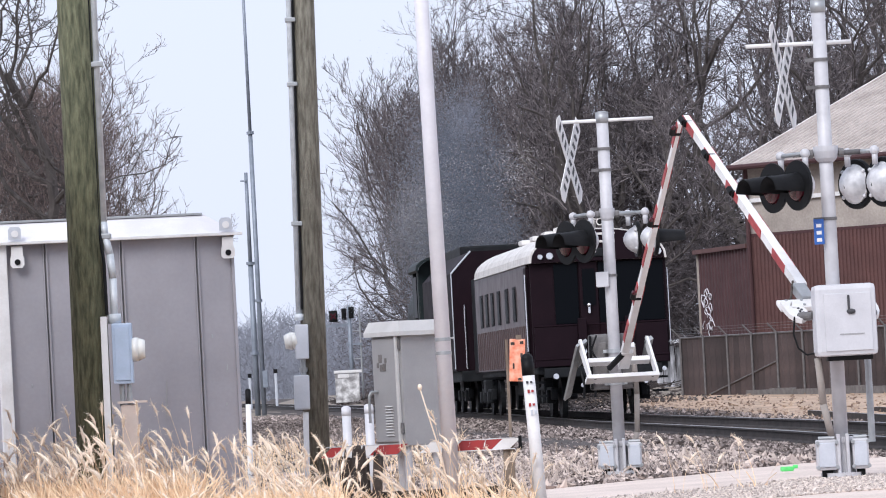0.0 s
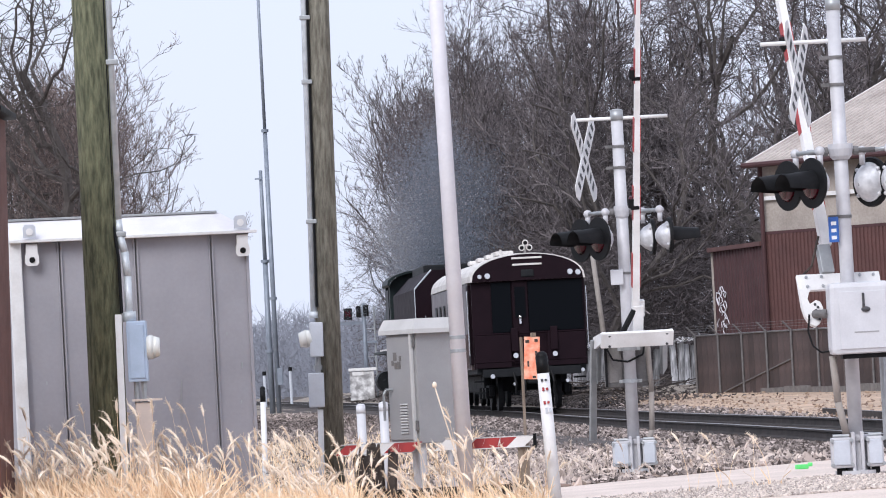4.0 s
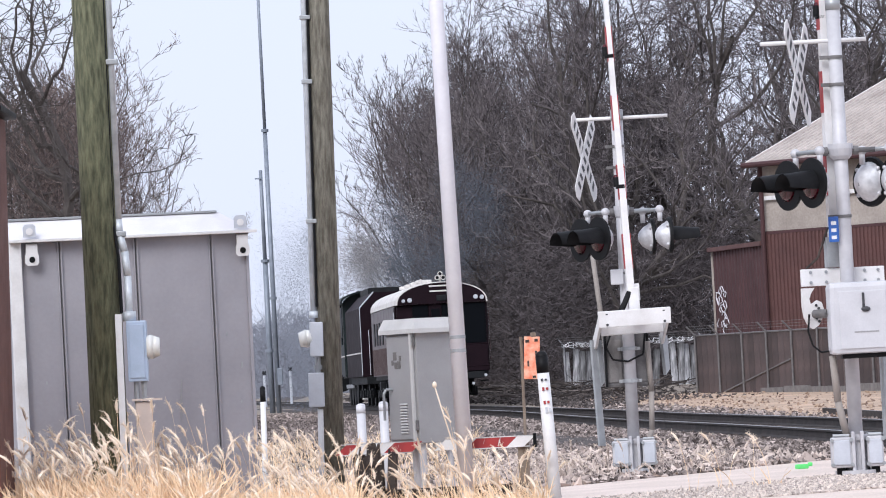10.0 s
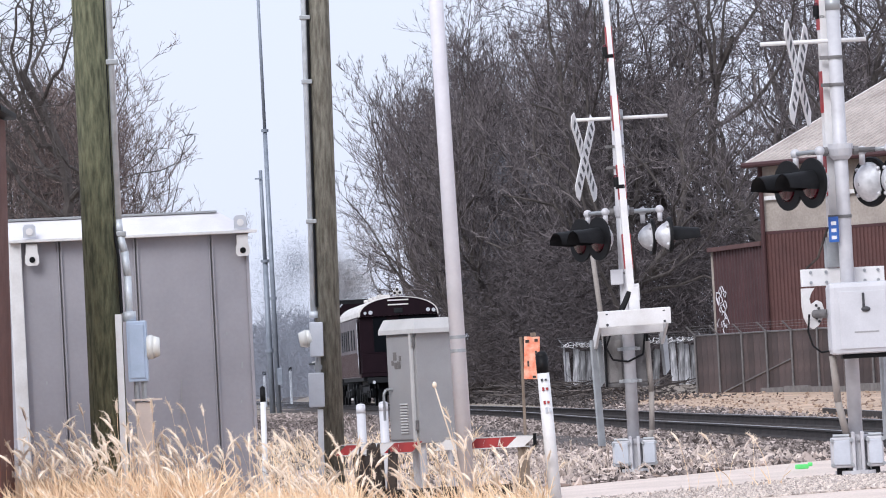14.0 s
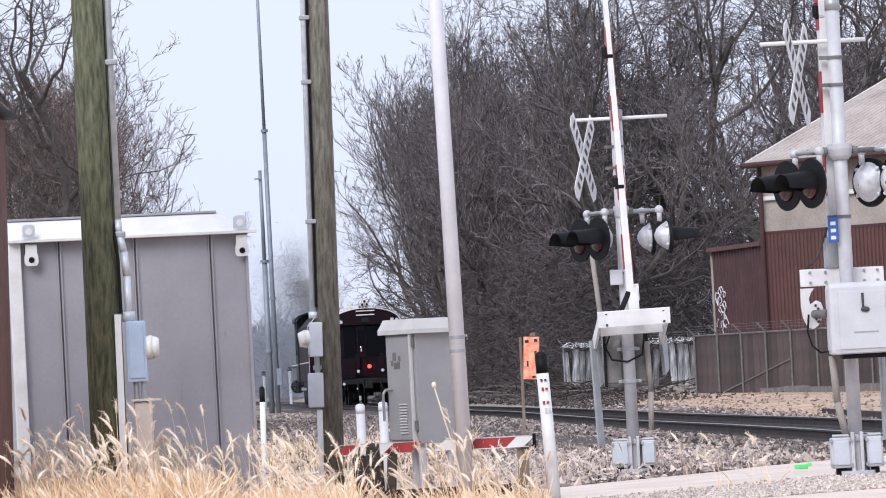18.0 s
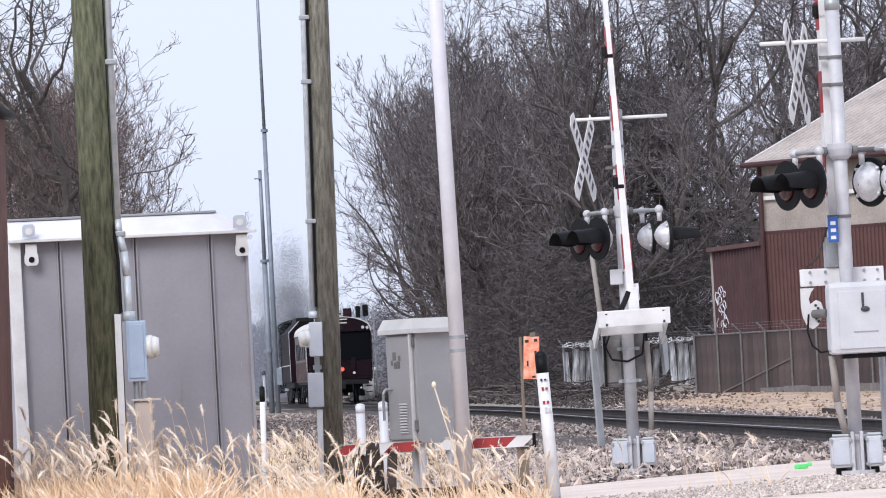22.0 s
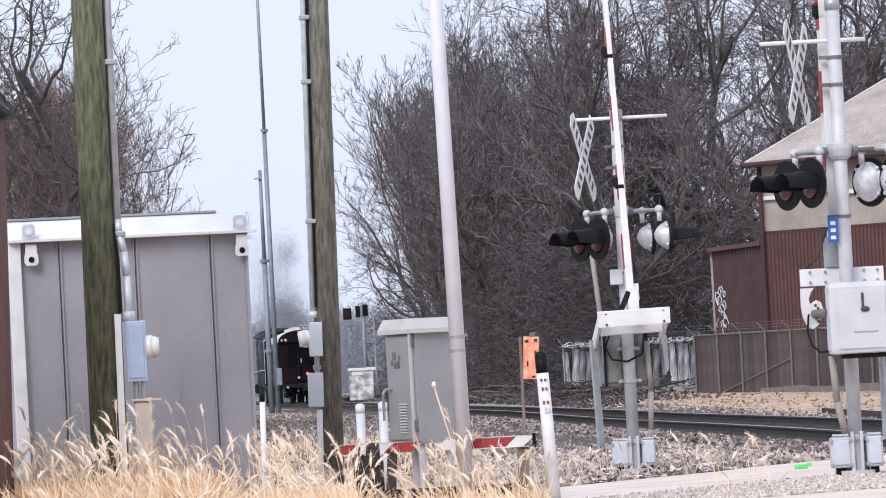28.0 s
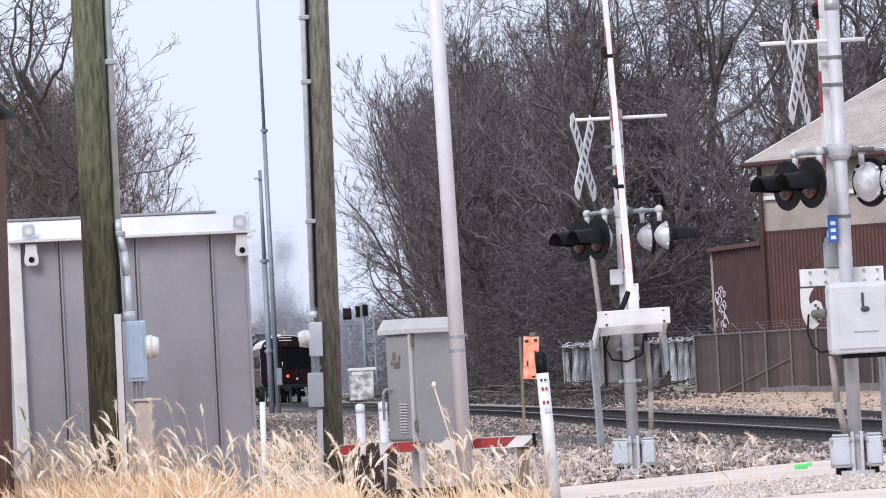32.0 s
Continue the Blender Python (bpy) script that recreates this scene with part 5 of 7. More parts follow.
# the wood beyond the track: bushy front row along the line, deeper rows of tall trees behind
EDGE = [make_tree((track_x(236) + 7.4, 236, 0.5), tree_mesh(31, 19.6, 1.0, 0.0, (18, 9, 6, 4), 1.0, 0.05, 0.55, (24, 46), 0.16, 0.013), "bushy bare tree at the edge of the wood"),
        make_tree((track_x(212) + 7.0, 212, 0.5), tree_mesh(33, 16.8, 1.0, -0.04, (17, 9, 6, 4), 1.0, 0.05, 0.6, (26, 52), 0.16, 0.012), "many-stemmed bare tree at the edge of the wood")]
for k in range(11):
    y = 204 + 8.0 * k + rr.uniform(-2, 2)
    copy_thing(EDGE[k % 2], pose(track_x(y) + 7.6 + 0.10 * k + rr.uniform(0, 1.6), y, 0.45, 0, 0, rr.uniform(0, 360)))
FAN = make_tree((track_x(284) + 8.1, 284, 0.5), tree_mesh(35, 21.5, 1.0, 0.0, (15, 9, 6, 4), 1.0, 0.34, 0.5, (22, 40), 0.16, 0.014), "tall fan-shaped bare tree at the end of the wood")
copy_thing(FAN, pose(track_x(262) + 7.7, 262, -1.0, 0, 0, 200))
spots = []
for k in range(12):
    y = 186 + 13.5 * k
    spots.append((track_x(y) + lerp(y, (172, 230, 260, 350), (7.5, 8.5, 10.5, 13.0)) + rr.uniform(-0.8, 2.0), y, (0.84 if k < 3 or k > 8 else 0.74) + 0.012 * k))
for k in range(16):
    spots.append((3.5 + 1.15 * k + 0.035 * k * k + rr.uniform(-0.8, 0.8), 190 + rr.uniform(0, 48), min(0.92 + 0.032 * k, 1.2)))
for k in range(8):
    spots.append((4.0 + 3.7 * k + rr.uniform(-1, 1), 245 + rr.uniform(-8, 36), min(0.92 + 0.10 * k, 1.25)))
PROTO = []
for i, (h, sp, ln, wd, ag) in enumerate(((19, 1.0, 0.0, 0.9, (28, 60)), (21, 0.9, 0.05, 1.15, (30, 66)), (18, 1.1, -0.05, 1.0, (30, 70)), (22, 1.0, 0.02, 1.3, (26, 60)), (20, 1.15, 0.08, 1.2, (32, 72)))):
    x, y, s = spots[i]
    PROTO.append(make_tree((x, y, ground_z(x, y)), tree_mesh(20 + i, h, sp, ln, (13, 8, 6, 5), 1.15, 0.22, wd, ag), "tall crooked bare winter tree in a dense wood"))
    PROTO[-1].scale = (s, s, s)
for x, y, s in spots[5:]:
    p = PROTO[rr.randrange(5)]
    keep = p.scale.copy()
    p.scale = (s, s, s)
    copy_thing(p, pose(x, y, ground_z(x, y), 0, 0, rr.uniform(0, 360)))
    p.scale = keep

# trees behind the shelter
LEFT = [make_tree((-10.1, 128, 0), tree_mesh(41, 11.4, 1.0, 0.0, (20, 10, 6, 4), 0.85, 0.05, 0.7, (24, 48), 0.16, 0.0085), "bushy red-brown bare tree", crown="twig_red", group="trees by the shelter"),
        make_tree((-11.5, 116, 0), tree_mesh(43, 15.5, 1.25, -0.03, (10, 7, 5, 4), 1.25, 0.50, 1.1, (40, 75), 0.05, 0.009), "spreading bare tree with heavy crooked limbs", wood="bark", crown="bark", group="trees by the shelter")]
for i, (x, y, r) in enumerate(((-9.7, 136, 80), (-10.4, 131, 140), (-11.4, 139, 200), (-12.6, 133, 290), (-10.2, 142, 20), (-11.6, 127, 250), (-10.1, 146, 310), (-9.6, 124, 170))):
    copy_thing(LEFT[0], pose(x, y, 0, 0, 0, r))
copy_thing(LEFT[1], pose(-12.9, 121, 0, 0, 0, 100))
copy_thing(LEFT[1], pose(-10.9, 112, -0.6, 0, 0, 215))

SHRUB = thing("shrub", (-1.52, 46.6, ground_z(-1.52, 46.6)), "small dark leafless shrub beside the shelter", "shrub")
twigs = tree_mesh(61, 1.05, 1.3, -0.1, (9, 5, 3, 2), 0.42, 0.12, 1.0, (30, 65), 0.2, 0.007)
mesh_part("branch", twigs[0], "bark", SHRUB)
mesh_part("crown", twigs[1], "brush", SHRUB, "thin dark twigs")
mesh_part("outer_crown", twigs[2], "brush", SHRUB)

# trees far up the line, distance haze mixed into their pale colour
FARTREE = make_tree((-24, 520, 0.4), tree_mesh(51, 11.0, 1.1, 0, (14, 7, 5, 3), 2.2, 0.10, 0.8, (25, 55), 0.2, 0.014), "far bare tree with haze put into its colour", crown="twig_far", wood="twig_far", group="far trees")
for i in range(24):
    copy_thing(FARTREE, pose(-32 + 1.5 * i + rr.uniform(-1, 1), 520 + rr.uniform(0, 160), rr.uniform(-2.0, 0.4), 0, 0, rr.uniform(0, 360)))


# ---- undergrowth at the wood's edge ----
def make_brush():
    rr = np.random.RandomState(3)
    n = 150000
    y = rr.uniform(150, 330, n)
    y[:110000] = rr.uniform(178, 225, 110000)
    off = 4.8 + np.where(rr.uniform(0, 1, n) < 0.5, rr.gamma(2.0, 2.0, n), rr.uniform(0, 24, n))
    x = 2.4 - 0.0715 * (y - 124) + off
    keep = ~((x > 3.6) & (y < 183.5))
    x, y = x[keep], y[keep]
    n = len(x)
    z = np.full(n, 0.5)
    h = rr.uniform(0.12, 0.6, n)
    z = z + rr.uniform(0, 1, n) ** 1.7 * 6.0
    p = np.stack([x, y, z], 1)
    q = p + np.stack([rr.normal(0, 1.0, n) * h * 0.6, rr.normal(0, 1.0, n) * h * 0.5, h * rr.uniform(-0.5, 0.9, n)], 1)
    r = rr.uniform(0.006, 0.024, n)
    me = ribbons("undergrowth", p, q, r, r * 0.4)
    me.materials.append(M["brush"])
    tagged(new("undergrowth", me), "tangled leafless undergrowth along the wood", "undergrowth", kind="stuff")
    n = 14000
    p = np.stack([rr.uniform(7.2, 11.5, n), rr.uniform(184, 200, n), 0.5 + rr.uniform(0, 1, n) * 6.0], 1)
    q = p + rr.normal(0, 0.25, (n, 3))
    r = rr.uniform(0.008, 0.022, n)
    me = ribbons("undergrowth", p, q, r, r * 0.4)
    me.materials.append(M["brush"])
    tagged(new("undergrowth", me), "tangled leafless thicket behind the zinc fence", "undergrowth", kind="stuff")
    n = 7000
    y = rr.uniform(120, 145, n)
    x = rr.uniform(-15, -7.2, n)
    h = rr.uniform(0.8, 5.0, n)
    p = np.stack([x, y, np.zeros(n) + rr.uniform(0, 2.5, n)], 1)
    q = p + np.stack([rr.normal(0, 0.3, n) * h * 0.5, rr.normal(0, 0.3, n) * h * 0.5, h * 0.6], 1)
    r = rr.uniform(0.006, 0.014, n)
    me = ribbons("undergrowth", p, q, r, r * 0.4)
    me.materials.append(M["twig_red"])
    tagged(new("undergrowth", me), "red-brown leafless thicket behind the shelter", "undergrowth", kind="stuff")


make_brush()


def make_far_brush():
    rr = np.random.RandomState(31)
    n = 46000
    y = rr.uniform(400, 520, n)
    x = rr.uniform(-34, -4, n) - (y - 400) * 0.03
    keep = np.abs(x - (2.4 - 0.0715 * (y - 124))) > 3.0
    x, y = x[keep], y[keep]
    n = len(x)
    p = np.stack([x, y, rr.uniform(0, 1, n) ** 1.6 * 7.5], 1)
    h = rr.uniform(0.6, 2.2, n)
    q = p + np.stack([rr.normal(0, 0.5, n) * h, rr.normal(0, 0.5, n) * h, h * rr.uniform(0.1, 1.0, n)], 1)
    r = rr.uniform(0.012, 0.034, n)
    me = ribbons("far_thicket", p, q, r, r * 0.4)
    # pale twig colour carries the distance haze
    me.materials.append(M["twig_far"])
    tagged(new("far_thicket", me), "thicket far up the line with haze put into its colour", "thicket", kind="stuff")


make_far_brush()


def make_far_bank():
    """The soft mass of far woods that closes the view up the line."""
    rr = random.Random(71)
    xs = [-150 + 1.5 * i for i in range(150)]
    v, f = [], []
    for i, x in enumerate(xs):
        top = 6.5 + 1.6 * noise.noise((x * 0.09, 3.1, 0)) + 1.2 * noise.noise((x * 0.4, 7.7, 0)) + rr.uniform(-0.4, 0.4)
        for dy, k in ((0, 0), (1.5, 0.5), (3.5, 0.85), (7, 1.0)):
            v.append((x, 640 + dy + 2.5 * noise.noise((x * 0.2, k * 3, 0)), top * k - 0.3))
    for i in range(len(xs) - 1):
        for j in range(3):
            a = 4 * i + j
            f.append((a, a + 4, a + 5, a + 1))
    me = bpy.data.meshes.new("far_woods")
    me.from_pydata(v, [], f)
    # blue-grey base colour stands in for haze over the woods
    me.materials.append(M["woods_haze_tint"])
    tagged(new("far_woods", me), "woods far beyond the line, blue-grey haze put into their colour", "woods", kind="structure")


make_far_bank()


# ---- ballast stones, litter and grass ----
def chips(name, x, y, z, size, material, label, category, flat=0.7, seed=1):
    """Loose five-cornered pieces, each turned at random."""
    rr = np.random.RandomState(seed)
    n = len(x)
    base = np.array([(1, 0, 0), (-0.6, 0.8, 0), (-0.5, -0.9, 0), (0.1, 0.1, 0.9), (0.0, -0.1, -0.9)])
    ang = rr.uniform(0, 2 * np.pi, (n, 3))
    ca, sa = np.cos(ang), np.sin(ang)
    v = np.repeat(base[None], n, 0) * rr.uniform(0.6, 1.4, (n, 5, 1))
    v[:, :, 2] *= flat
    for i, j, k in ((0, 1, 2), (1, 2, 0)):
        a, b = v[:, :, i].copy(), v[:, :, j].copy()
        v[:, :, i] = a * ca[:, k:k + 1] - b * sa[:, k:k + 1]
        v[:, :, j] = a * sa[:, k:k + 1] + b * ca[:, k:k + 1]
    v = v * np.asarray(size)[:, None, None] + np.stack([x, y, z], 1)[:, None]
    f = np.array([(0, 1, 3), (1, 2, 3), (2, 0, 3), (1, 0, 4), (2, 1, 4), (0, 2, 4)])
    faces = (f[None] + (np.arange(n) * 5)[:, None, None]).reshape(-1, 3)
    me = bpy.data.meshes.new(name)
    me.from_pydata(v.reshape(-1, 3).tolist(), [], faces.tolist())
    me.materials.append(M[material])
    return tagged(new(name, me), label, category, kind="stuff")


def scatter_ground():
    rr = np.random.RandomState(8)
    n = 60000
    y = 54 + 95 * rr.uniform(0, 1, n) ** 1.5
    x = np.array([track_x(v) for v in y]) + np.where(rr.uniform(0, 1, n) < 0.85, rr.uniform(-7.5, -1.0, n), rr.uniform(1.0, 4, n))
    far_edge = np.array([road_path(v) + lerp(v, (-4, 1, 3, 4.5, 8), (3.0, 4.4, 5.2, 6.8, 9.0)) for v in x])
    keep = (y > far_edge + rr.uniform(-0.15, 0.3, n))
    x, y = x[keep], y[keep]
    z = np.array([max(ground_z(a, b), rail_z(b) - 0.19 if abs(a - track_x(b)) < 2 else -9) for a, b in zip(x, y)]) + 0.012
    chips("ballast_stones", x, y, z, rr.uniform(0.018, 0.055, len(x)) * (0.7 + y / 140), "stone", "loose grey crushed stones beside the rails", "stones", 0.75, 2)
    n = 5200
    y = rr.uniform(50, 75, n)
    x = rr.uniform(-3.5, 5.5, n)
    far_edge = np.array([road_path(v) + lerp(v, (-4, 1, 3, 4.5, 8), (3.0, 4.4, 5.2, 6.8, 9.0)) for v in x])
    keep = (y > far_edge - 0.2) & (x < np.array([track_x(v) for v in y]) - 1.8)
    x, y = x[keep], y[keep]
    z = np.array([ground_z(a, b) for a, b in zip(x, y)]) + 0.02
    chips("leaf_litter", x, y, z, rr.uniform(0.025, 0.10, len(x)), "weed", "dead leaves and twigs among the stones", "litter", 0.25, 3)
    n = 24000
    x = rr.uniform(0.6, 5.2, n)
    y = 42.4 + 5.7 * rr.uniform(0, 1, n) ** 1.1
    keep = y < np.array([lerp(v, (0.6, 3.0, 5.2), (45.6, 47.0, 49.4)) for v in x]) + rr.normal(0, 0.35, n)
    x, y = x[keep], y[keep]
    z = np.array([max(ground_z(a, b), road_z(a) - 0.02) for a, b in zip(x, y)]) + 0.042
    chips("gravel", x, y, z, rr.uniform(0.008, 0.028, len(x)), "pebble", "loose pale gravel at the road edge", "gravel", 0.7, 5)
    n = 12000
    y = rr.uniform(58, 190, n)
    x = np.array([track_x(v) for v in y]) - 2.0 - rr.gamma(1.6, 2.2, n)
    z = np.array([ground_z(a, b) for a, b in zip(x, y)]) + 0.01
    chips("gravel", x, y, z, rr.uniform(0.02, 0.05, n) * (0.6 + y / 150), "stone", "scattered grey gravel left of the line", "gravel", 0.6, 9)
    # pale rubbish and sticks at the foot of the zinc fence and beyond the track
    n = 3600
    y = rr.uniform(138, 182, n)
    x = 2.4 - 0.0715 * (y - 124) + 2.6 + rr.gamma(1.6, 1.0, n)
    z = np.array([ground_z(a, b) for a, b in zip(x, y)]) + 0.05
    chips("rubble", x, y, z, rr.uniform(0.02, 0.09, n), "rubble", "broken rubble beyond the track", "rubble", 0.6, 6)
    n = 3000
    y = rr.uniform(180, 290, n)
    x = np.array([track_x(v) for v in y]) + 2.4 + rr.gamma(1.6, 1.2, n)
    z = np.array([ground_z(a, b) for a, b in zip(x, y)]) + 0.06
    chips("rubble", x, y, z, rr.uniform(0.04, 0.16, n), "rubble", "dark brush and rubble at the wood's foot", "rubble", 0.7, 26)
    n = 1500
    y = rr.uniform(150, 215, n)
    x = np.array([track_x(v) for v in y]) + 3.2 + rr.gamma(1.8, 1.1, n)
    z = np.array([ground_z(a, b) for a, b in zip(x, y)]) + rr.uniform(0.02, 0.35, n)
    p = np.stack([x, y, z], 1)
    q = p + np.stack([rr.normal(0, 0.5, n), rr.normal(0, 0.4, n), rr.normal(0.05, 0.16, n)], 1)
    r = rr.uniform(0.008, 0.03, n)
    me = ribbons("fallen_sticks", p, q, r, r * 0.5, 5)
    me.materials.append(M["rubble"])
    tagged(new("fallen_sticks", me), "dark fallen sticks heaped at the wood's foot", "sticks", kind="stuff")
    n = 1100
    y = rr.uniform(92, 150, n)
    x = np.array([track_x(v) for v in y]) + 3.2 + rr.gamma(2.0, 1.6, n)
    z = np.array([ground_z(a, b) for a, b in zip(x, y)]) + 0.05
    chips("leaf_litter", x, y, z, rr.uniform(0.02, 0.07, n), "litter", "dead leaves over the dry verge", "litter", 0.3, 16)


scatter_ground()


def make_verge():
    v, f = [], []
    ys = [92 + 2.0 * i for i in range(30)]
    offs = [3.4, 4.4, 5.6, 7.0, 9.0, 12.0, 16.0]
    for y in ys:
        for i, o in enumerate(offs):
            o += random.uniform(-0.4, 0.4) if i == 0 else 0
            x = track_x(y) + o
            v.append((x, y, ground_z(x, y) + (0.0 if i == 0 else 0.035) + random.uniform(-0.012, 0.012)))
    n = len(offs)
    for j in range(len(ys) - 1):
        for i in range(n - 1):
            f.append((j * n + i, j * n + i + 1, (j + 1) * n + i + 1, (j + 1) * n + i))
    me = bpy.data.meshes.new("verge")
    me.from_pydata(v, [], f)
    me.materials.append(M["verge"])
    tagged(new("verge", me), "tan dry verge between track and fence", "verge", kind="structure")


make_verge()


def make_grass(name, label, count, area, heights, heads, seed, blade_count, straw="straw", head="seedhead", tall=0.0):
    """Dry foxtail grass: bent stems with drooping heads, over a mat of blades."""
    rr = np.random.RandomState(seed)
    ps, qs, a, b = [], [], [], []
    hp, hq, ha, hb = [], [], [], []
    bp, bq = [], []
    ls, lq, la, lb = [], [], [], []
    for i in range(count + blade_count):
        x, y = area(rr)
        z = ground_z(x, y) - 0.02
        h = heights[0] + (heights[1] - heights[0]) * rr.uniform() ** 2.2 if i < count else rr.uniform(0.2, 0.62) * (tall or heights[1])
        az = rr.normal(math.pi, 0.9) if rr.uniform() < 0.62 else rr.uniform(0, 2 * math.pi)
        bend = rr.uniform(0.05, 0.36) if i < count else rr.uniform(0.1, 0.75)
        pts = []
        k = 4 if i < count else 3
        for j in range(k + 1):
            t = j / k
            pts.append(np.array([x + math.cos(az) * bend * h * t * t, y + math.sin(az) * bend * h * t * t, z + h * (t - 0.12 * bend * t * t * 2)]))
        r = rr.uniform(0.0028, 0.0045) if i < count else rr.uniform(0.004, 0.009)
        for j in range(k):
            for lst, val in zip((ps, qs, a, b) if i < count else (ls, lq, la, lb), (pts[j], pts[j + 1], r * (1 - 0.6 * j / k), r * (1 - 0.6 * (j + 1) / k))):
                lst.append(val)
        if i < count and rr.uniform() < heads:
            d = pts[-1] - pts[-2]
            d /= np.linalg.norm(d)
            o = pts[-1]
            L, w = rr.uniform(0.10, 0.18), rr.uniform(0.009, 0.014)
            prof = (0.4, 0.95, 1.0, 0.75, 0.15)
            for j in range(4):
                d = d + np.array([math.cos(az) * 0.12, math.sin(az) * 0.12, -0.10])
                d /= np.linalg.norm(d)
                e = o + d * L / 4
                hp.append(o)
                hq.append(e)
                ha.append(w * prof[j])
                hb.append(w * prof[j + 1])
                for q in range(10):
                    s0 = o + (e - o) * rr.uniform(0, 1)
                    bp.append(s0)
                    bq.append(s0 + d * 0.016 + rr.normal(0, 1, 3) * 0.016)
                o = e
    g = thing(name, (0, 0, 0), label, "grass", kind="stuff")
    mesh_part("stems", sticks("stems", ps, qs, a, b, 3), straw, g)
    mesh_part("blades", ribbons("blades", ls, lq, la, lb, seed), straw, g, "matted dry blades")
    if hp:
        mesh_part("seed_heads", sticks("seed_heads", hp, hq, ha, hb, 6), head, g, "fuzzy pale seed heads")
        mesh_part("bristles", ribbons("bristles", bp, bq, np.full(len(bp), 0.0022), np.full(len(bp), 0.0008), seed), "seedhead", g, "fine bristles of the seed heads")


sheet("thatch", [-4.6 + 0.25 * i for i in range(22)], [36.6 + 0.3 * i for i in range(26)], lambda x, y: ground_z(x, y) + (0.05 + 0.04 * math.sin(3.1 * x + 1.7 * y) if x < 0.6 and 36.7 < y < 44 else -0.03), "thatch", "matted straw thatch under the tall grass", "thatch", kind="structure", jitter=0.03)


def left_area(rr):
    y = rr.uniform(37.6, 41.6)
    return rr.uniform(-0.094, -0.020) * y, y


def mid_area(rr):
    y = rr.uniform(40.3, 44.2)
    return rr.uniform(-0.036, 0.019) * y, y


make_grass("tall_grass", "dry tan foxtail grass before the shelter", 620, left_area, (0.35, 0.98), 0.8, 11, 26000)
make_grass("tall_grass", "sparse tall foxtails nodding over the grass", 95, lambda rr: (lambda y: (rr.uniform(-0.094, -0.050) * y, y))(rr.uniform(37.6, 41.6)), (0.85, 1.34), 1.0, 21, 10)
make_grass("tall_grass", "deep pale straw along the shelter foot", 240, lambda rr: (lambda y: (rr.uniform(-0.096, -0.050) * y, y))(rr.uniform(37.6, 41.2)), (0.6, 1.12), 0.8, 22, 9000, tall=1.45)
make_grass("tall_grass", "pale foxtails clustered before the green pole", 34, lambda rr: (rr.uniform(-2.92, -2.55), rr.uniform(38.6, 39.4)), (0.75, 1.32), 1.0, 27, 60)
make_grass("tall_grass", "dry straw-coloured grass around posts and barricade", 200, mid_area, (0.25, 0.74), 0.85, 12, 2600)
make_grass("tall_grass", "single foxtails before the cabinet", 6, lambda rr: (rr.uniform(-0.25, 0.35), rr.uniform(41.5, 42.2)), (0.7, 1.25), 1.0, 23, 12)
make_grass("field_weeds", "low dry weeds by the track", 420, lambda rr: (rr.uniform(-8.5, 0.5), rr.uniform(56, 100)), (0.15, 0.55), 0.3, 24, 3200)
make_grass("roadside_grass", "sparse dry foxtails at the road edge", 7, lambda rr: (rr.uniform(2.0, 3.1), rr.uniform(45.8, 46.6)), (0.35, 0.62), 0.9, 14, 8)
make_grass("trackside_weeds", "pale dry weeds beside the signal base", 150, lambda rr: (rr.uniform(0.2, 3.6), rr.uniform(54.5, 63)), (0.1, 0.34), 0.5, 15, 520, "weed", "weed")
bm = B()
box(bm, (0, 0, 0.03), (0.13, 0.08, 0.05), 0.012, turn=(0, 0, 20))
box(bm, (0.09, 0.02, 0.05), (0.05, 0.04, 0.04), 0.01)
STALK = thing("dried_stalk", (0.09, 42.0, ground_z(0.09, 42.0)), "single dead stalk with a pale round seed head", "plant")
g0 = STALK.location.z
stem = B()
tube(stem, [(0, 0, 0), (-0.01, 0, 0.19 - g0), (-0.075, 0, 0.537 - g0), (-0.16, 0, 0.86 - g0), (-0.222, 0, 1.10 - g0)], 0.0065, 6)
tube(stem, [(-0.16, 0, 0.86 - g0), (-0.12, 0, 0.82 - g0), (-0.10, 0, 0.79 - g0)], 0.008, 6)
part("stem", stem, "seedhead", STALK)
knob = B()
ball(knob, (-0.226, 0, 1.125 - g0), 0.021, (1, 1, 1.4))
part("seed_head", knob, "seedhead", STALK, "pale round seed head", smooth=True)
BIT = thing("plastic_scrap", (3.66, 50.9, road_z(3.66) + 0.03), "bright green plastic scrap on the road", "litter")
part("scrap", bm, "green", BIT)


# ---- train ----
def loft(bm, rings, close=True, cap=True):
    vs = [[bm.verts.new(p) for p in r] for r in rings]
    n = len(vs[0])
    for a, b in zip(vs, vs[1:]):
        for i in range(n if close else n - 1):
            j = (i + 1) % n
            bm.faces.new((a[i], a[j], b[j], b[i]))
    if cap:
        bm.faces.new(vs[0][::-1])
        bm.faces.new(vs[-1])
    return bm


def truck(parent, y):
    for s in (-1, 1):
        bm = B()
        box(bm, (s * 1.0, y, 0.55), (0.14, 2.9, 0.28), 0.03)
        box(bm, (s * 1.02, y, 0.75), (0.2, 0.7, 0.34), 0.03)
        for k in (-1, 0, 1):
            box(bm, (s * 1.05, y + 1.1 * k, 0.48), (0.2, 0.3, 0.3), 0.03)
        part("truck_frame", bm, "dark", parent)
        for k in (-1.15, 1.15):
            bm = B()
            rod(bm, (s * 0.72, y + k, 0.46), (s * 0.84, y + k, 0.46), 0.46, n=24)
            part("wheel", bm, "dark", parent)


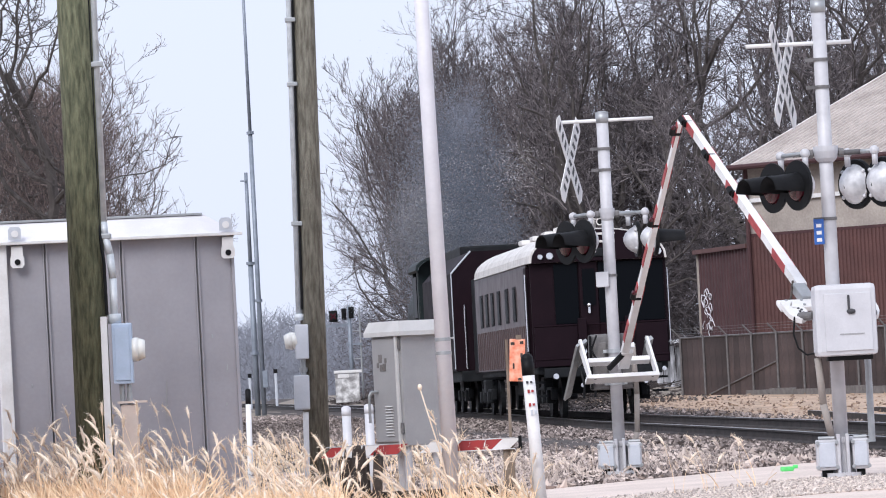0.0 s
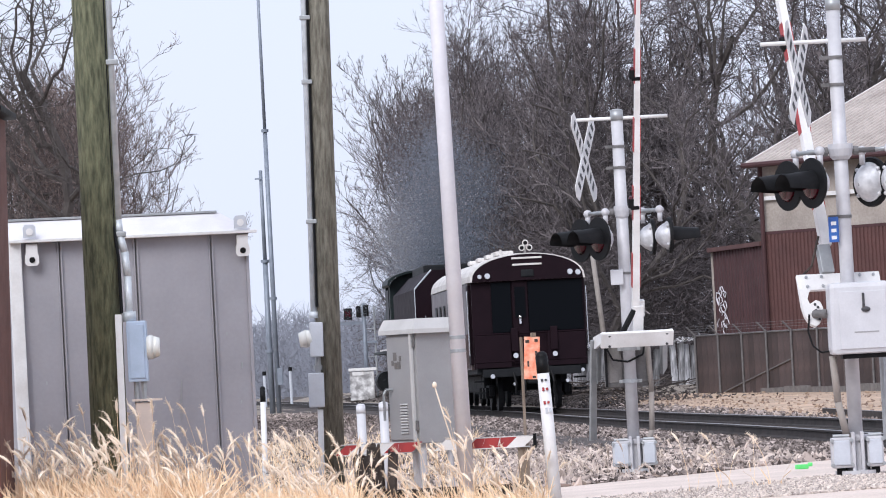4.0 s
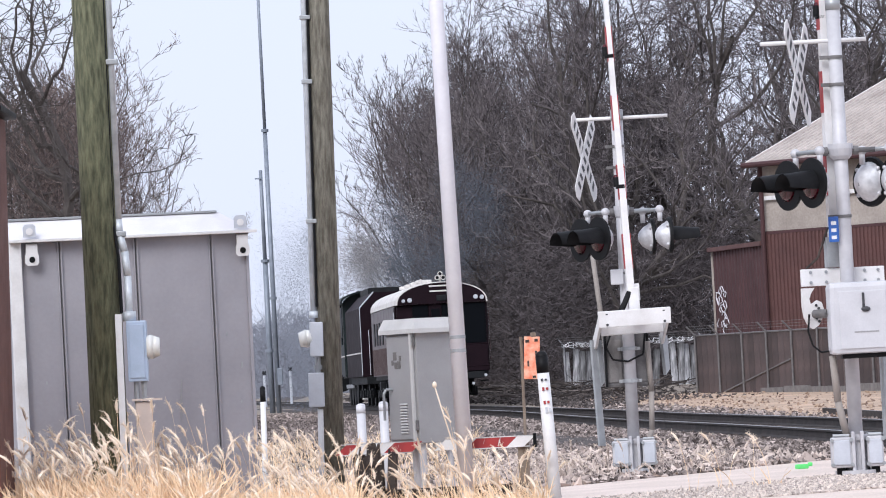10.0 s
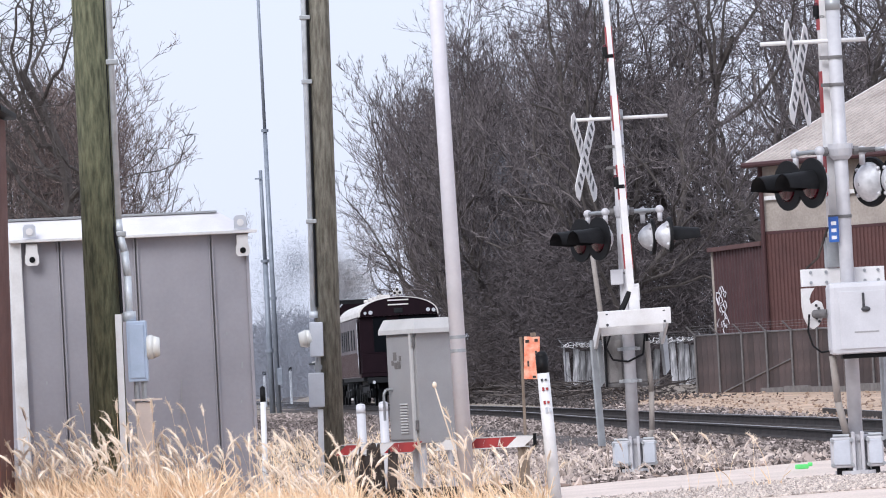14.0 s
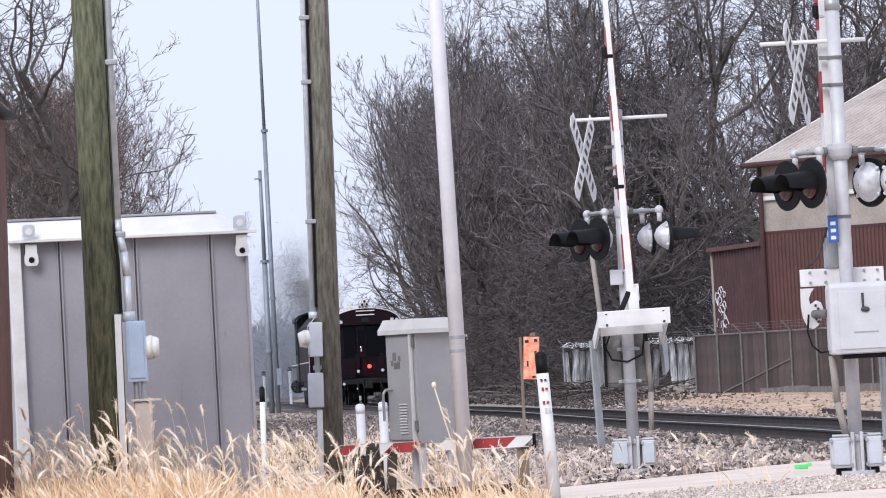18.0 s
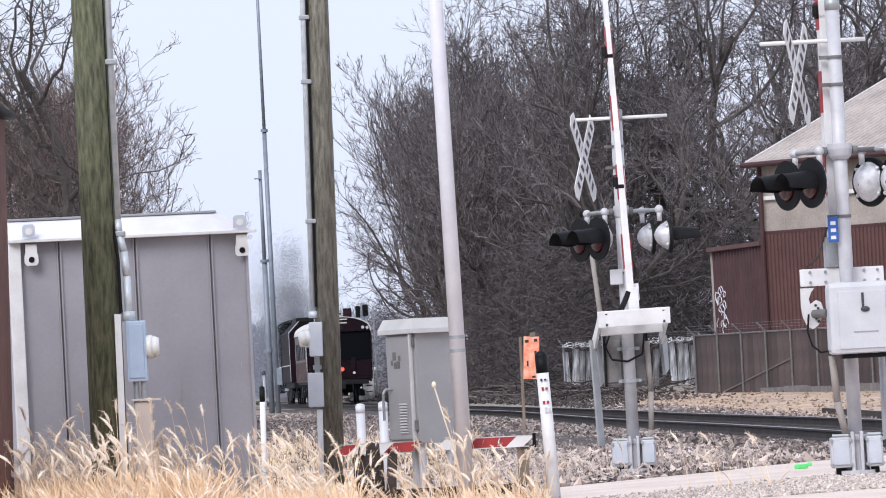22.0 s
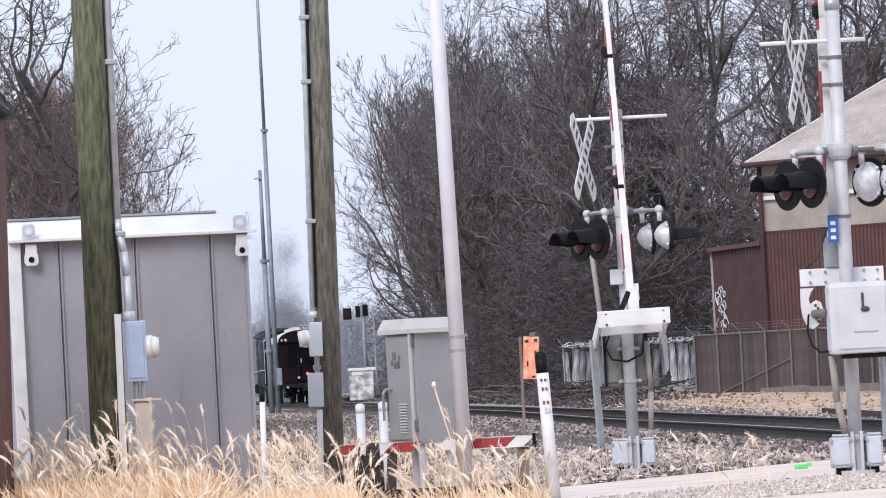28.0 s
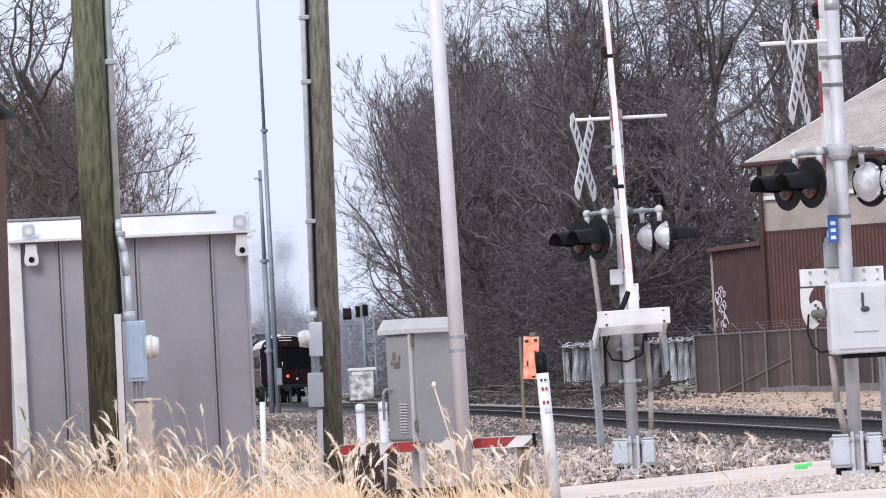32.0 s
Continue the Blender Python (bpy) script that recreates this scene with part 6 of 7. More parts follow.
def coupler(parent, y, s):
    bm = B()
    box(bm, (0, y, 0.85), (0.24, 0.6, 0.28), 0.04)
    box(bm, (0, y + s * 0.3, 0.85), (0.34, 0.22, 0.34), 0.05)
    part("coupler", bm, "dark", parent)


def make_coach():
    c = thing("passenger_car", (0, 0, 0), "maroon heritage passenger car with cream arched roof", "railway car")
    w, L, sill, eave = 1.525, 7.5, 1.12, 3.42
    for s in (-1, 1):
        bm = B()
        box(bm, (s * (w - 0.04), 0.45, (sill + eave) / 2), (0.08, 2 * L - 0.9, eave - sill), 0.01)
        # greyed, lighter base colour carries the sky's reflection on the sides
        side = part("side_wall", bm, "maroon_sky_sheen", c, "maroon side wall with sky sheen put into its colour")
        for y in (-3.6, -1.6, 0.6, 2.4, 4.0, 5.6):
            bm = B()
            box(bm, (s * (w + 0.005), y, 2.6), (0.03, 0.72, 0.8), 0.01)
            fr = part("window_frame", bm, "dark", side)
            bm = B()
            box(bm, (s * (w + 0.018), y, 2.6), (0.02, 0.60, 0.68))
            part("pane", bm, "window", fr)
        for k in range(26):
            bm = B()
            box(bm, (s * (w + 0.012), -L + 1.3 + 0.53 * k, 1.62), (0.03, 0.07, 0.92), 0.008)
            part("side_rib", bm, "maroon_sky_sheen", side)
        bm = B()
        box(bm, (s * (w - 0.03), -L + 0.95, 2.3), (0.10, 0.62, 2.1), 0.02)
        dr = part("side_door", bm, "maroon", c, "recessed maroon end door")
        bm = B()
        box(bm, (s * (w + 0.024), -L + 0.95, 2.75), (0.02, 0.40, 0.85))
        part("pane", bm, "window", dr)
        bm = B()
        rod(bm, (s * (w + 0.05), -L + 0.55, 1.5), (s * (w + 0.05), -L + 0.55, 3.2), 0.022, n=6)
        part("grab_rail", bm, "chrome", c)
        for k, z in enumerate((0.5, 0.8)):
            bm = B()
            box(bm, (s * 1.35, -L + 0.95, z), (0.28, 0.62, 0.05))
            part("step", bm, "dark", c)
    bm = B()
    box(bm, (0, 0, sill - 0.06), (2.9, 2 * L - 0.2, 0.16), 0.02)
    box(bm, (0, 1.0, 0.75), (1.8, 5.5, 0.5), 0.05)
    part("underframe", bm, "dark", c)

    def arch(k, drop, n=18):
        return [(k * w * math.cos(math.pi * i / n), eave + (0.73 - drop) * math.sin(math.pi * i / n) ** 0.85) for i in range(n + 1)]

    bm = B()
    loft(bm, [[(x, y, z) for x, z in arch(k, d)] for y, k, d in ((-L - 0.03, 1.0, 0.02), (-L + 0.5, 1.03, 0.0), (L - 0.5, 1.03, 0.0), (L, 1.0, 0.05))])
    part("roof", bm, "cream", c, "cream-white arched roof", smooth=False)
    for y in (-5, -2, 1, 4):
        bm = B()
        box(bm, (-0.4, y, 4.2), (0.5, 0.8, 0.12), 0.03)
        part("roof_vent", bm, "cream", c)
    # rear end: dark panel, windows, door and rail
    # the end takes the darker maroon, its shade put into the colour
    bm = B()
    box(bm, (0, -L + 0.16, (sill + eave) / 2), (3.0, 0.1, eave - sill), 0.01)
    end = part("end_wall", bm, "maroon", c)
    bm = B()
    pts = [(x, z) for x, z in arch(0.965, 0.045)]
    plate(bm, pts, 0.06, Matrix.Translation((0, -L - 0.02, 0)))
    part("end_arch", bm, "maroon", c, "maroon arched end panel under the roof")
    for x, ww in ((-0.72, 0.52), (0.72, 1.44)):
        bm = B()
        box(bm, (x, -L + 0.085, 2.72), (ww, 0.05, 1.32), 0.01)
        part("end_window", bm, "window", end, "large dark end window")
    bm = B()
    box(bm, (-0.22, -L + 0.09, 2.3), (0.40, 0.06, 2.2), 0.01)
    door = part("end_door", bm, "maroon", end)
    bm = B()
    box(bm, (-0.22, -L + 0.05, 2.85), (0.28, 0.03, 0.8))
    part("pane", bm, "window", door)
    bm = B()
    ball(bm, (-0.24, -L + 0.0, 2.45), 0.05)
    box(bm, (-0.24, -L + 0.0, 2.36), (0.05, 0.04, 0.18))
    part("door_handle", bm, "chrome", door)
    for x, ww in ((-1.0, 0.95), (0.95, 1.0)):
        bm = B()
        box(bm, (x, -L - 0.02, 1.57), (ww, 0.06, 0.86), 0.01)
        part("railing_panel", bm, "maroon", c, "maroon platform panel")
    bm = B()
    for z in (2.03, 1.3):
        rod(bm, (-1.48, -L - 0.05, z), (1.48, -L - 0.05, z), 0.02, n=6)
    part("hand_rail", bm, "maroon", c)
    for x in (-0.42, 0.62):
        bm = B()
        box(bm, (x, -L - 0.07, 1.86), (0.19, 0.10, 0.62), 0.02)
        ps = part("lamp_post", bm, "maroon", c)
        bm = B()
        rod(bm, (x, -L - 0.12, 1.44), (x, -L - 0.17, 1.44), 0.068, n=14)
        part("marker_lamp", bm, "greybox", ps, "round white marker lamp")
    for x, z, r in ((-1.06, 3.56, 0.080), (-1.27, 3.55, 0.06), (1.13, 3.58, 0.078), (1.34, 3.56, 0.075), (-1.05, 0.92, 0.065), (1.34, 0.98, 0.05), (-0.47, 0.70, 0.05), (0.92, 0.72, 0.05)):
        bm = B()
        rod(bm, (x, -L - 0.05, z), (x, -L - 0.11, z), r, r * 0.85, 14)
        part("end_lamp", bm, "greybox", c, "round glass lamp")
    for z, ww in ((4.0, 0.8), (3.83, 0.78)):
        bm = B()
        box(bm, (0, -L - 0.06, z), (ww, 0.05, 0.05), 0.01)
        part("light_strip", bm, "cream", c, "white horizontal strip")
    bm = B()
    box(bm, (0, -L - 0.05, 3.60), (0.34, 0.03, 0.2), 0.03)
    part("end_vent", bm, "dark", c)
    bm = B()
    rod(bm, (0.06, -L - 0.16, 1.63), (0.06, -L - 0.20, 1.63), 0.085, n=16)
    part("tail_lamp", bm, "redlamp", c, "lit red tail lamp")
    bm = B()
    rod(bm, (0, -L + 0.3, 4.1), (0, -L + 0.3, 4.32), 0.03, n=8)
    horn = part("horn_stand", bm, "cream", c)
    for x, z in ((-0.10, 4.27), (0.10, 4.27), (0.0, 4.40)):
        bm = B()
        rod(bm, (x, -L + 0.45, z), (x, -L + 0.08, z), 0.04, 0.085, 14)
        part("horn_bell", bm, "cream", horn, "white air horn bell")
        bm = B()
        rod(bm, (x, -L + 0.078, z), (x, -L + 0.07, z), 0.055, n=12)
        part("bell_mouth", bm, "black", horn)
    for x, h in ((-0.42, 0.14), (-0.62, 0.18), (-0.85, 0.10)):
        bm = B()
        rod(bm, (x, -L + 0.6, 4.0), (x, -L + 0.6, 4.08 + h), 0.05, 0.03, 8)
        part("roof_fitting", bm, "cream", c)
    for y in (-5.0, 11.0):
        truck(c, y)
    coupler(c, -L - 0.1, -1)
    for x in (-0.5, 0.5, -0.25):
        bm = B()
        tube(bm, [(x, -L - 0.05, 1.0), (x + 0.05, -L - 0.22, 0.7), (x + 0.02, -L - 0.2, 0.42)], 0.03, 6)
        part("brake_hose", bm, "black", c)
    bm = B()
    box(bm, (0.1, L + 3.6, 2.35), (2.3, 7.0, 2.5), 0.05)
    part("baggage_section", bm, "dark", c, "narrower dark front section")
    bm = B()
    box(bm, (0, -L + 0.05, 1.0), (2.6, 0.15, 0.22), 0.02)
    part("buffer_beam", bm, "dark", c)
    return c


def make_tender():
    c = thing("tender", (0, 0, 0), "maroon steam locomotive tender with pale edge lines", "railway tender")
    L, w = 5.6, 1.5
    prof = [(-w, 1.15), (-w, 3.75), (-w + 0.55, 4.32), (w - 0.55, 4.32), (w, 3.75), (w, 1.15)]
    bm = B()
    loft(bm, [[(x, y, z) for x, z in prof] for y in (-L, L)])
    part("tank", bm, "maroon", c)
    for s in (-1, 1):
        bm = B()
        rod(bm, (s * (w + 0.01), -L - 0.01, 3.75), (s * (w - 0.54), -L - 0.01, 4.33), 0.024, n=6)
        rod(bm, (s * (w + 0.01), -L - 0.01, 1.2), (s * (w + 0.01), -L - 0.01, 3.75), 0.015, n=6)
        part("edge_line", bm, "greybox", c, "pale edge line")
        bm = B()
        box(bm, (s * (w + 0.012), 0, 2.05), (0.02, 2 * L - 0.1, 0.05))
        part("lining", bm, "cream", c)
    bm = B()
    box(bm, (0, 0.8, 4.42), (1.9, 5.5, 0.3), 0.05)
    part("coal_bunker", bm, "dark", c)
    bm = B()
    box(bm, (0, 0, 1.0), (2.7, 2 * L, 0.3), 0.03)
    part("frame", bm, "dark", c)
    for x in (-1.2, 1.2):
        bm = B()
        rod(bm, (x, -L - 0.06, 1.2), (x, -L - 0.06, 2.9), 0.022, n=6)
        part("grab_rail", bm, "chrome", c)
    for y in (-2.6, 2.6):
        truck(c, y)
    coupler(c, -L - 0.1, -1)
    return c


def make_loco():
    c = thing("steam_locomotive", (0, 0, 0), "dark green-black steam locomotive with overhanging cab roof", "steam locomotive")
    for s in (-1, 1):
        bm = B()
        box(bm, (s * 1.5, -4.3, 1.85), (0.06, 2.6, 1.3), 0.01)
        box(bm, (s * 1.5, -5.3, 3.3), (0.06, 0.5, 1.75), 0.01)
        box(bm, (s * 1.5, -3.3, 3.3), (0.06, 0.6, 1.75), 0.01)
        side = part("cab_side", bm, "loco", c)
        bm = B()
        box(bm, (s * 1.53, -4.35, 3.4), (0.04, 1.3, 1.2))
        part("cab_window", bm, "window", side)
        bm = B()
        box(bm, (s * 1.535, -2.0, 2.02), (0.02, 7.2, 0.05))
        part("lining", bm, "cream", c)
    bm = B()
    box(bm, (0, -3.05, 2.7), (2.95, 0.1, 3.0), 0.01)
    box(bm, (0, -4.4, 1.2), (2.95, 2.7, 0.12))
    part("cab_front", bm, "dark", c)
    # the cab is open behind; this added dark plate stands for its inner shade
    bm = B()
    plate(bm, [(x * 0.93, z - 0.05) for x, z in [(1.64 * math.cos(math.pi * i / 14), 4.16 + 0.50 * math.sin(math.pi * i / 14) ** 0.8) for i in range(15)]] + [(-1.5, 1.2), (1.5, 1.2)], 0.05, Matrix.Translation((0, -5.75, 0)))
    part("cab_back", bm, "loco", c, "added dark plate for the shade inside the open cab")
    n = 14
    arc = [(1.64 * math.cos(math.pi * i / n), 4.16 + 0.50 * math.sin(math.pi * i / n) ** 0.8) for i in range(n + 1)]
    inner = [(x * 0.96, z - 0.06) for x, z in arc[::-1]]
    bm = B()
    loft(bm, [[(x, y, z) for x, z in arc + inner] for y in (-6.3, -2.9)])
    part("cab_roof", bm, "loco", c, "dark arched cab roof")
    bm = B()
    rod(bm, (0, -3.0, 3.05), (0, 6.2, 3.05), 1.25, 1.1, 24)
    part("boiler", bm, "loco", c, smooth=True)
    bm = B()
    rod(bm, (0, 5.3, 4.0), (0, 5.3, 4.85), 0.3, 0.36, 16)
    part("smokestack", bm, "dark", c)
    for y in (0.2, 2.8):
        bm = B()
        rod(bm, (0, y, 4.0), (0, y, 4.5), 0.42, 0.36, 16)
        ball(bm, (0, y, 4.5), 0.36, (1, 1, 0.5))
        part("dome", bm, "loco", c, smooth=True)
    for s in (-1, 1):
        bm = B()
        box(bm, (s * 1.25, 2.0, 1.95), (0.5, 8.6, 0.08))
        part("running_board", bm, "loco", c)
        for y in (-2.2, -0.2, 1.8, 3.8):
            bm = B()
            rod(bm, (s * 0.75, y, 0.85), (s * 0.9, y, 0.85), 0.85, n=28)
            part("driving_wheel", bm, "dark", c)
        bm = B()
        box(bm, (s * 1.02, 1.0, 0.8), (0.07, 5.4, 0.16), 0.02)
        part("side_rod", bm, "galv", c)
        bm = B()
        rod(bm, (s * 1.15, 4.9, 0.95), (s * 1.15, 6.2, 0.95), 0.36, n=16)
        part("cylinder", bm, "dark", c)
    bm = B()
    box(bm, (0, 1.0, 1.2), (1.3, 10.0, 0.4), 0.03)
    part("frame", bm, "dark", c)
    return c


COACH, TENDER, LOCO = make_coach(), make_tender(), make_loco()


def puff(name_label, seed, n, spread, material, size):
    """A cloud of tiny drifting flecks, thickest in a few lobes."""
    rr = np.random.RandomState(seed)
    s = thing("smoke_puff", (0, 0, 0), name_label, "smoke", group="smoke", kind="stuff")
    k = 9
    c = rr.normal(0, 1, (k, 3)) * np.array(spread) * 0.75
    wide = rr.uniform(0.45, 1.0, (k, 1))
    i = rr.randint(0, k, n)
    p = c[i] + rr.normal(0, 1, (n, 3)) * np.array(spread) * 0.75 * wide[i]
    v = p[:, None] + rr.normal(0, 1, (n, 3, 3)) * rr.uniform(*size, (n, 1, 1))
    me = bpy.data.meshes.new("flecks")
    me.from_pydata(v.reshape(-1, 3).tolist(), [], np.arange(3 * n).reshape(-1, 3).tolist())
    mesh_part("flecks", me, material, s)
    return s


PUFFS = [(puff("blue-grey engine smoke hanging in the air", 1, 60000, (0.95, 1.8, 1.7), "soot", (0.006, 0.017)),
          ((0, 0.86, 152, 7.3), (3, 0.24, 160, 7.4), (6, 0.3, 178, 7.4), (9, 0.4, 192, 7.8), (12, 2.0, 212, 8.6), (16, 4.0, 245, 10), (32, 7.5, 300, 11))),
         (puff("blue-grey engine smoke behind the cab", 2, 52000, (0.9, 1.8, 1.1), "soot", (0.006, 0.017)),
          ((0, 1.35, 150, 6.2), (3, 0.35, 164, 6.4), (6, -0.9, 180, 6.5), (9, -1.7, 196, 6.5), (11, -1.2, 208, 7.0), (14, 1.5, 240, 7.6), (32, 6.7, 320, 9))),
         (puff("brown-grey engine smoke at the stack", 3, 42000, (0.72, 2.0, 0.85), "soot_thick", (0.007, 0.018)),
          ((0, 0.25, 153, 5.9), (3, -0.8, 169, 6.3), (6, -2.05, 185, 6.2), (9, -2.9, 201, 6.4), (13, -4.2, 224, 6.3), (17, -6.7, 247, 5.9), (21, -8.3, 270, 6.3), (25, -9.45, 295, 6.2), (28, -10.5, 315, 6.0), (32, -12.0, 344, 6.0))),
         (puff("pale drifting steam", 4, 26000, (1.1, 2.5, 1.0), "steam", (0.007, 0.018)),
          ((0, 0.8, 153, 6.5), (3, -0.2, 169, 6.6), (6, -2.6, 185, 6.6), (9, -3.3, 201, 7.1), (13, -4.2, 224, 6.8), (17, -6.5, 247, 7.1), (21, -9.2, 270, 6.6), (25, -10.3, 295, 6.4), (28, -11.2, 315, 6.4), (32, -12.5, 344, 6.5))),
         (puff("thin blue-grey smoke drifting low over the line", 5, 110000, (1.25, 2.4, 1.9), "smoke_thin", (0.006, 0.016)),
          ((0, 1, 153, 6), (5, -1.2, 178, 5.6), (8, -4.76, 200, 4.58), (10, -6.06, 214, 3.99), (13, -7.28, 228, 3.69), (17, -8.05, 245, 4.03), (21, -8.71, 262, 4.7), (25, -9.54, 282, 5.48), (32, -10.92, 315, 6.74)))]


# ---- red car ----
def car_w(x):
    return lerp(x, (-1.0, -0.92, -0.7, -0.3, 0.3, 2.6, 3.1, 3.45, 3.65), (0.72, 0.85, 0.90, 0.915, 0.92, 0.92, 0.885, 0.76, 0.5))


def car_belt(x):
    return lerp(x, (-1.0, -0.93, -0.6, 0.5, 2.0, 2.65, 3.0, 3.35, 3.55, 3.65), (0.84, 1.04, 1.12, 1.18, 1.075, 1.03, 0.98, 0.89, 0.77, 0.62))


def car_roof(x):
    return lerp(x, (-0.98, -0.85, -0.66, -0.5, 0.0, 0.6, 1.1, 1.5, 1.9, 2.3, 2.68), (1.08, 1.24, 1.49, 1.56, 1.62, 1.645, 1.635, 1.59, 1.49, 1.31, 1.06))


def cabin_point(x, k, s, out=0.0):
    wb, wr = car_w(x) * 0.955, car_w(x) * 0.955 - 0.20 - 0.05 * k
    zb, zr = car_belt(x) - 0.01, max(car_roof(x) - 0.07, car_belt(x))
    return Vector((x, s * (wb + (wr - wb) * k + out), zb + (zr - zb) * k))


def make_car():
    c = thing("suv", (0, 0, 0), "dark metallic red compact SUV driving over the crossing", "car")
    xs = [-1.0, -0.97, -0.92, -0.85, -0.75, -0.6] + [-0.5 + 0.05 * i for i in range(21)] + [0.7, 1.0, 1.4, 1.8, 2.1] + [2.2 + 0.05 * i for i in range(22)] + [3.32, 3.4, 3.48, 3.55, 3.61, 3.65]
    rings = []
    for x in xs:
        w, b = car_w(x), car_belt(x)
        zb = 0.30
        for xc in (0.0, 2.725):
            if abs(x - xc) < 0.41:
                zb = max(zb, 0.34 + math.sqrt(0.41 ** 2 - (x - xc) ** 2))
        floor = 0.49 if x < -0.42 else 0.42 if x > 3.16 else 0.30
        zb = max(zb, lerp(x, (-1.0, -0.8, 3.3, 3.65), (0.40, 0.30, 0.30, 0.42)), floor)
        half = [(0.0, floor), (w * 0.66, floor), (w * 0.66, zb), (w * 0.975, zb), (w * 0.99, max(zb + 0.01, 0.50)), (w, max(zb, 0.66) + 0.02), (w * 0.985, max(0.80, zb + 0.03)), (w * 0.985, 0.93 if b > 0.98 else b - 0.06), (w * 0.955, b), (w * 0.6, b + 0.03), (0, b + 0.05)]
        rings.append([(x, y, z) for y, z in half] + [(x, -y, z) for y, z in half[-2:0:-1]])
    bm = B()
    loft(bm, rings)
    body = part("body", bm, "carpaint", c, "glossy dark red body", smooth=True)
    gx = [-0.97, -0.85, -0.66, -0.5, -0.2, 0.2, 0.6, 1.1, 1.5, 1.9, 2.3, 2.66]
    rings = []
    for x in gx:
        h = []
        for s in (1, -1):
            q = [cabin_point(x, k, s) for k in (0, 0.5, 1.0)]
            r = max(car_roof(x), q[2].z + 0.002)
            q += [Vector((x, s * abs(q[2].y) * 0.86, (r + q[2].z) / 2 + 0.015)), Vector((x, s * abs(q[2].y) * 0.5, r))]
            h.append(q)
        rings.append([v[:] for v in h[0]] + [v[:] for v in h[1][::-1]])
    bm = B()
    loft(bm, rings)
    part("cabin", bm, "carpaint", c, "red roof and pillars", smooth=True)

    def pane(pts, s, material, nm, out=0.008):
        bm = B()
        vs = [bm.verts.new(cabin_point(x, k, s, out)) for x, k in pts]
        bm.faces.new(vs)
        return part(nm, bm, material, c)

    def grid_pane(x0, x1, k0, k1, s, material, nm, slant0=0.0, slant1=0.0, out=0.008):
        bm = B()
        n, m = 6, 4
        rows = [[bm.verts.new(cabin_point(x0 + slant0 * j / m + (x1 + slant1 * j / m - x0 - slant0 * j / m) * i / n, k0 + (k1 - k0) * j / m, s, out)) for i in range(n + 1)] for j in range(m + 1)]
        for a, b in zip(rows, rows[1:]):
            for i in range(n):
                bm.faces.new((a[i], a[i + 1], b[i + 1], b[i]))
        return part(nm, bm, material, c, smooth=True)

    for s in (-1, 1):
        grid_pane(-0.93, -0.42, 0.10, 0.92, s, "carglass", "quarter_window", 0.26, 0.60)
        grid_pane(0.08, 1.02, 0.06, 0.90, s, "carglass", "rear_door_window", 0.36, 0.02)
        grid_pane(1.12, 2.32, 0.06, 0.90, s, "doorglass", "front_door_window", 0.0, -0.66)
        grid_pane(1.00, 1.12, 0.04, 0.92, s, "black", "door_pillar", 0.02, 0.0, 0.010)
        bm = B()
        pts = [cabin_point(x, k, s, 0.014) for x, k in ((0.04, 0.10), (0.06, 0.05), (0.12, 0.02), (0.3, 0.015), (0.6, 0.015), (1.1, 0.015), (1.6, 0.015), (2.1, 0.015), (2.42, 0.015))]
        tube(bm, pts, 0.022, 6)
        part("window_trim", bm, "chrome", c, "chrome window trim")
        bm = B()
        line = [cabin_point(x, k, s, 0.006) for x, k in ((0.055, 0.05), (0.05, 0.16), (0.14, 0.40), (0.26, 0.68), (0.36, 0.90))]
        wide = (0.024, 0.040, 0.036, 0.029, 0.020)
        for p, q, r0, r1 in zip(line, line[1:], wide, wide[1:]):
            rod(bm, p, q, r0, r1, 6)
        part("pillar_trim", bm, "chrome", c)
        bm = B()
        pts = [(-0.50, s * 0.62, 1.53), (-0.3, s * 0.62, 1.60), (0.0, s * 0.62, 1.635), (0.6, s * 0.62, 1.66), (1.1, s * 0.61, 1.645), (1.4, s * 0.60, 1.585)]
        tube(bm, pts, 0.032, 8)
        part("roof_rail", bm, "satin", c, "bright roof rail")
        for x in (0.42, 1.38):
            bm = B()
            box(bm, (x, s * 0.925, 0.93), (0.20, 0.035, 0.035), 0.01)
            part("door_handle", bm, "carpaint", c)
        bm = B()
        box(bm, (2.12, s * 1.0, 1.10), (0.15, 0.20, 0.13), 0.03)
        part("mirror", bm, "carpaint", c)
        for x in (0.30, 1.08, 2.10):
            bm = B()
            box(bm, (x, s * 0.916, 0.70), (0.008, 0.012, 0.52))
            part("door_gap", bm, "black", c)
        bm = B()
        for xs2 in ((0.42, 2.30),):
            box(bm, ((xs2[0] + xs2[1]) / 2, s * 0.89, 0.34), (xs2[1] - xs2[0], 0.09, 0.15), 0.03)
        part("sill_cladding", bm, "plastic", c)
        for xc in (0.0, 2.725):
            bm = B()
            n = 20
            ringa = []
            for i in range(n + 1):
                t = radians(-8 + 196 * i / n)
                ringa.append([(xc + r * math.cos(t), s * y, 0.345 + r * math.sin(t)) for r, y in ((0.40, 0.70), (0.40, 0.918), (0.432, 0.925), (0.436, 0.90))])
            loft(bm, ringa, close=False, cap=False)
            part("arch_trim", bm, "plastic", c)
        for nm, mt, stations in (("tail_light", "taillight", ((-0.52, 1.03, 1.065), (-0.62, 0.975, 1.075), (-0.75, 0.93, 1.075), (-0.86, 0.915, 1.06), (-0.93, 0.915, 1.045))),
                                 ("reverse_lamp", "lampglass", ((-0.93, 0.94, 1.02), (-0.96, 0.95, 1.01), (-0.975, 0.96, 1.0)))):
            bm = B()
            rngs = []
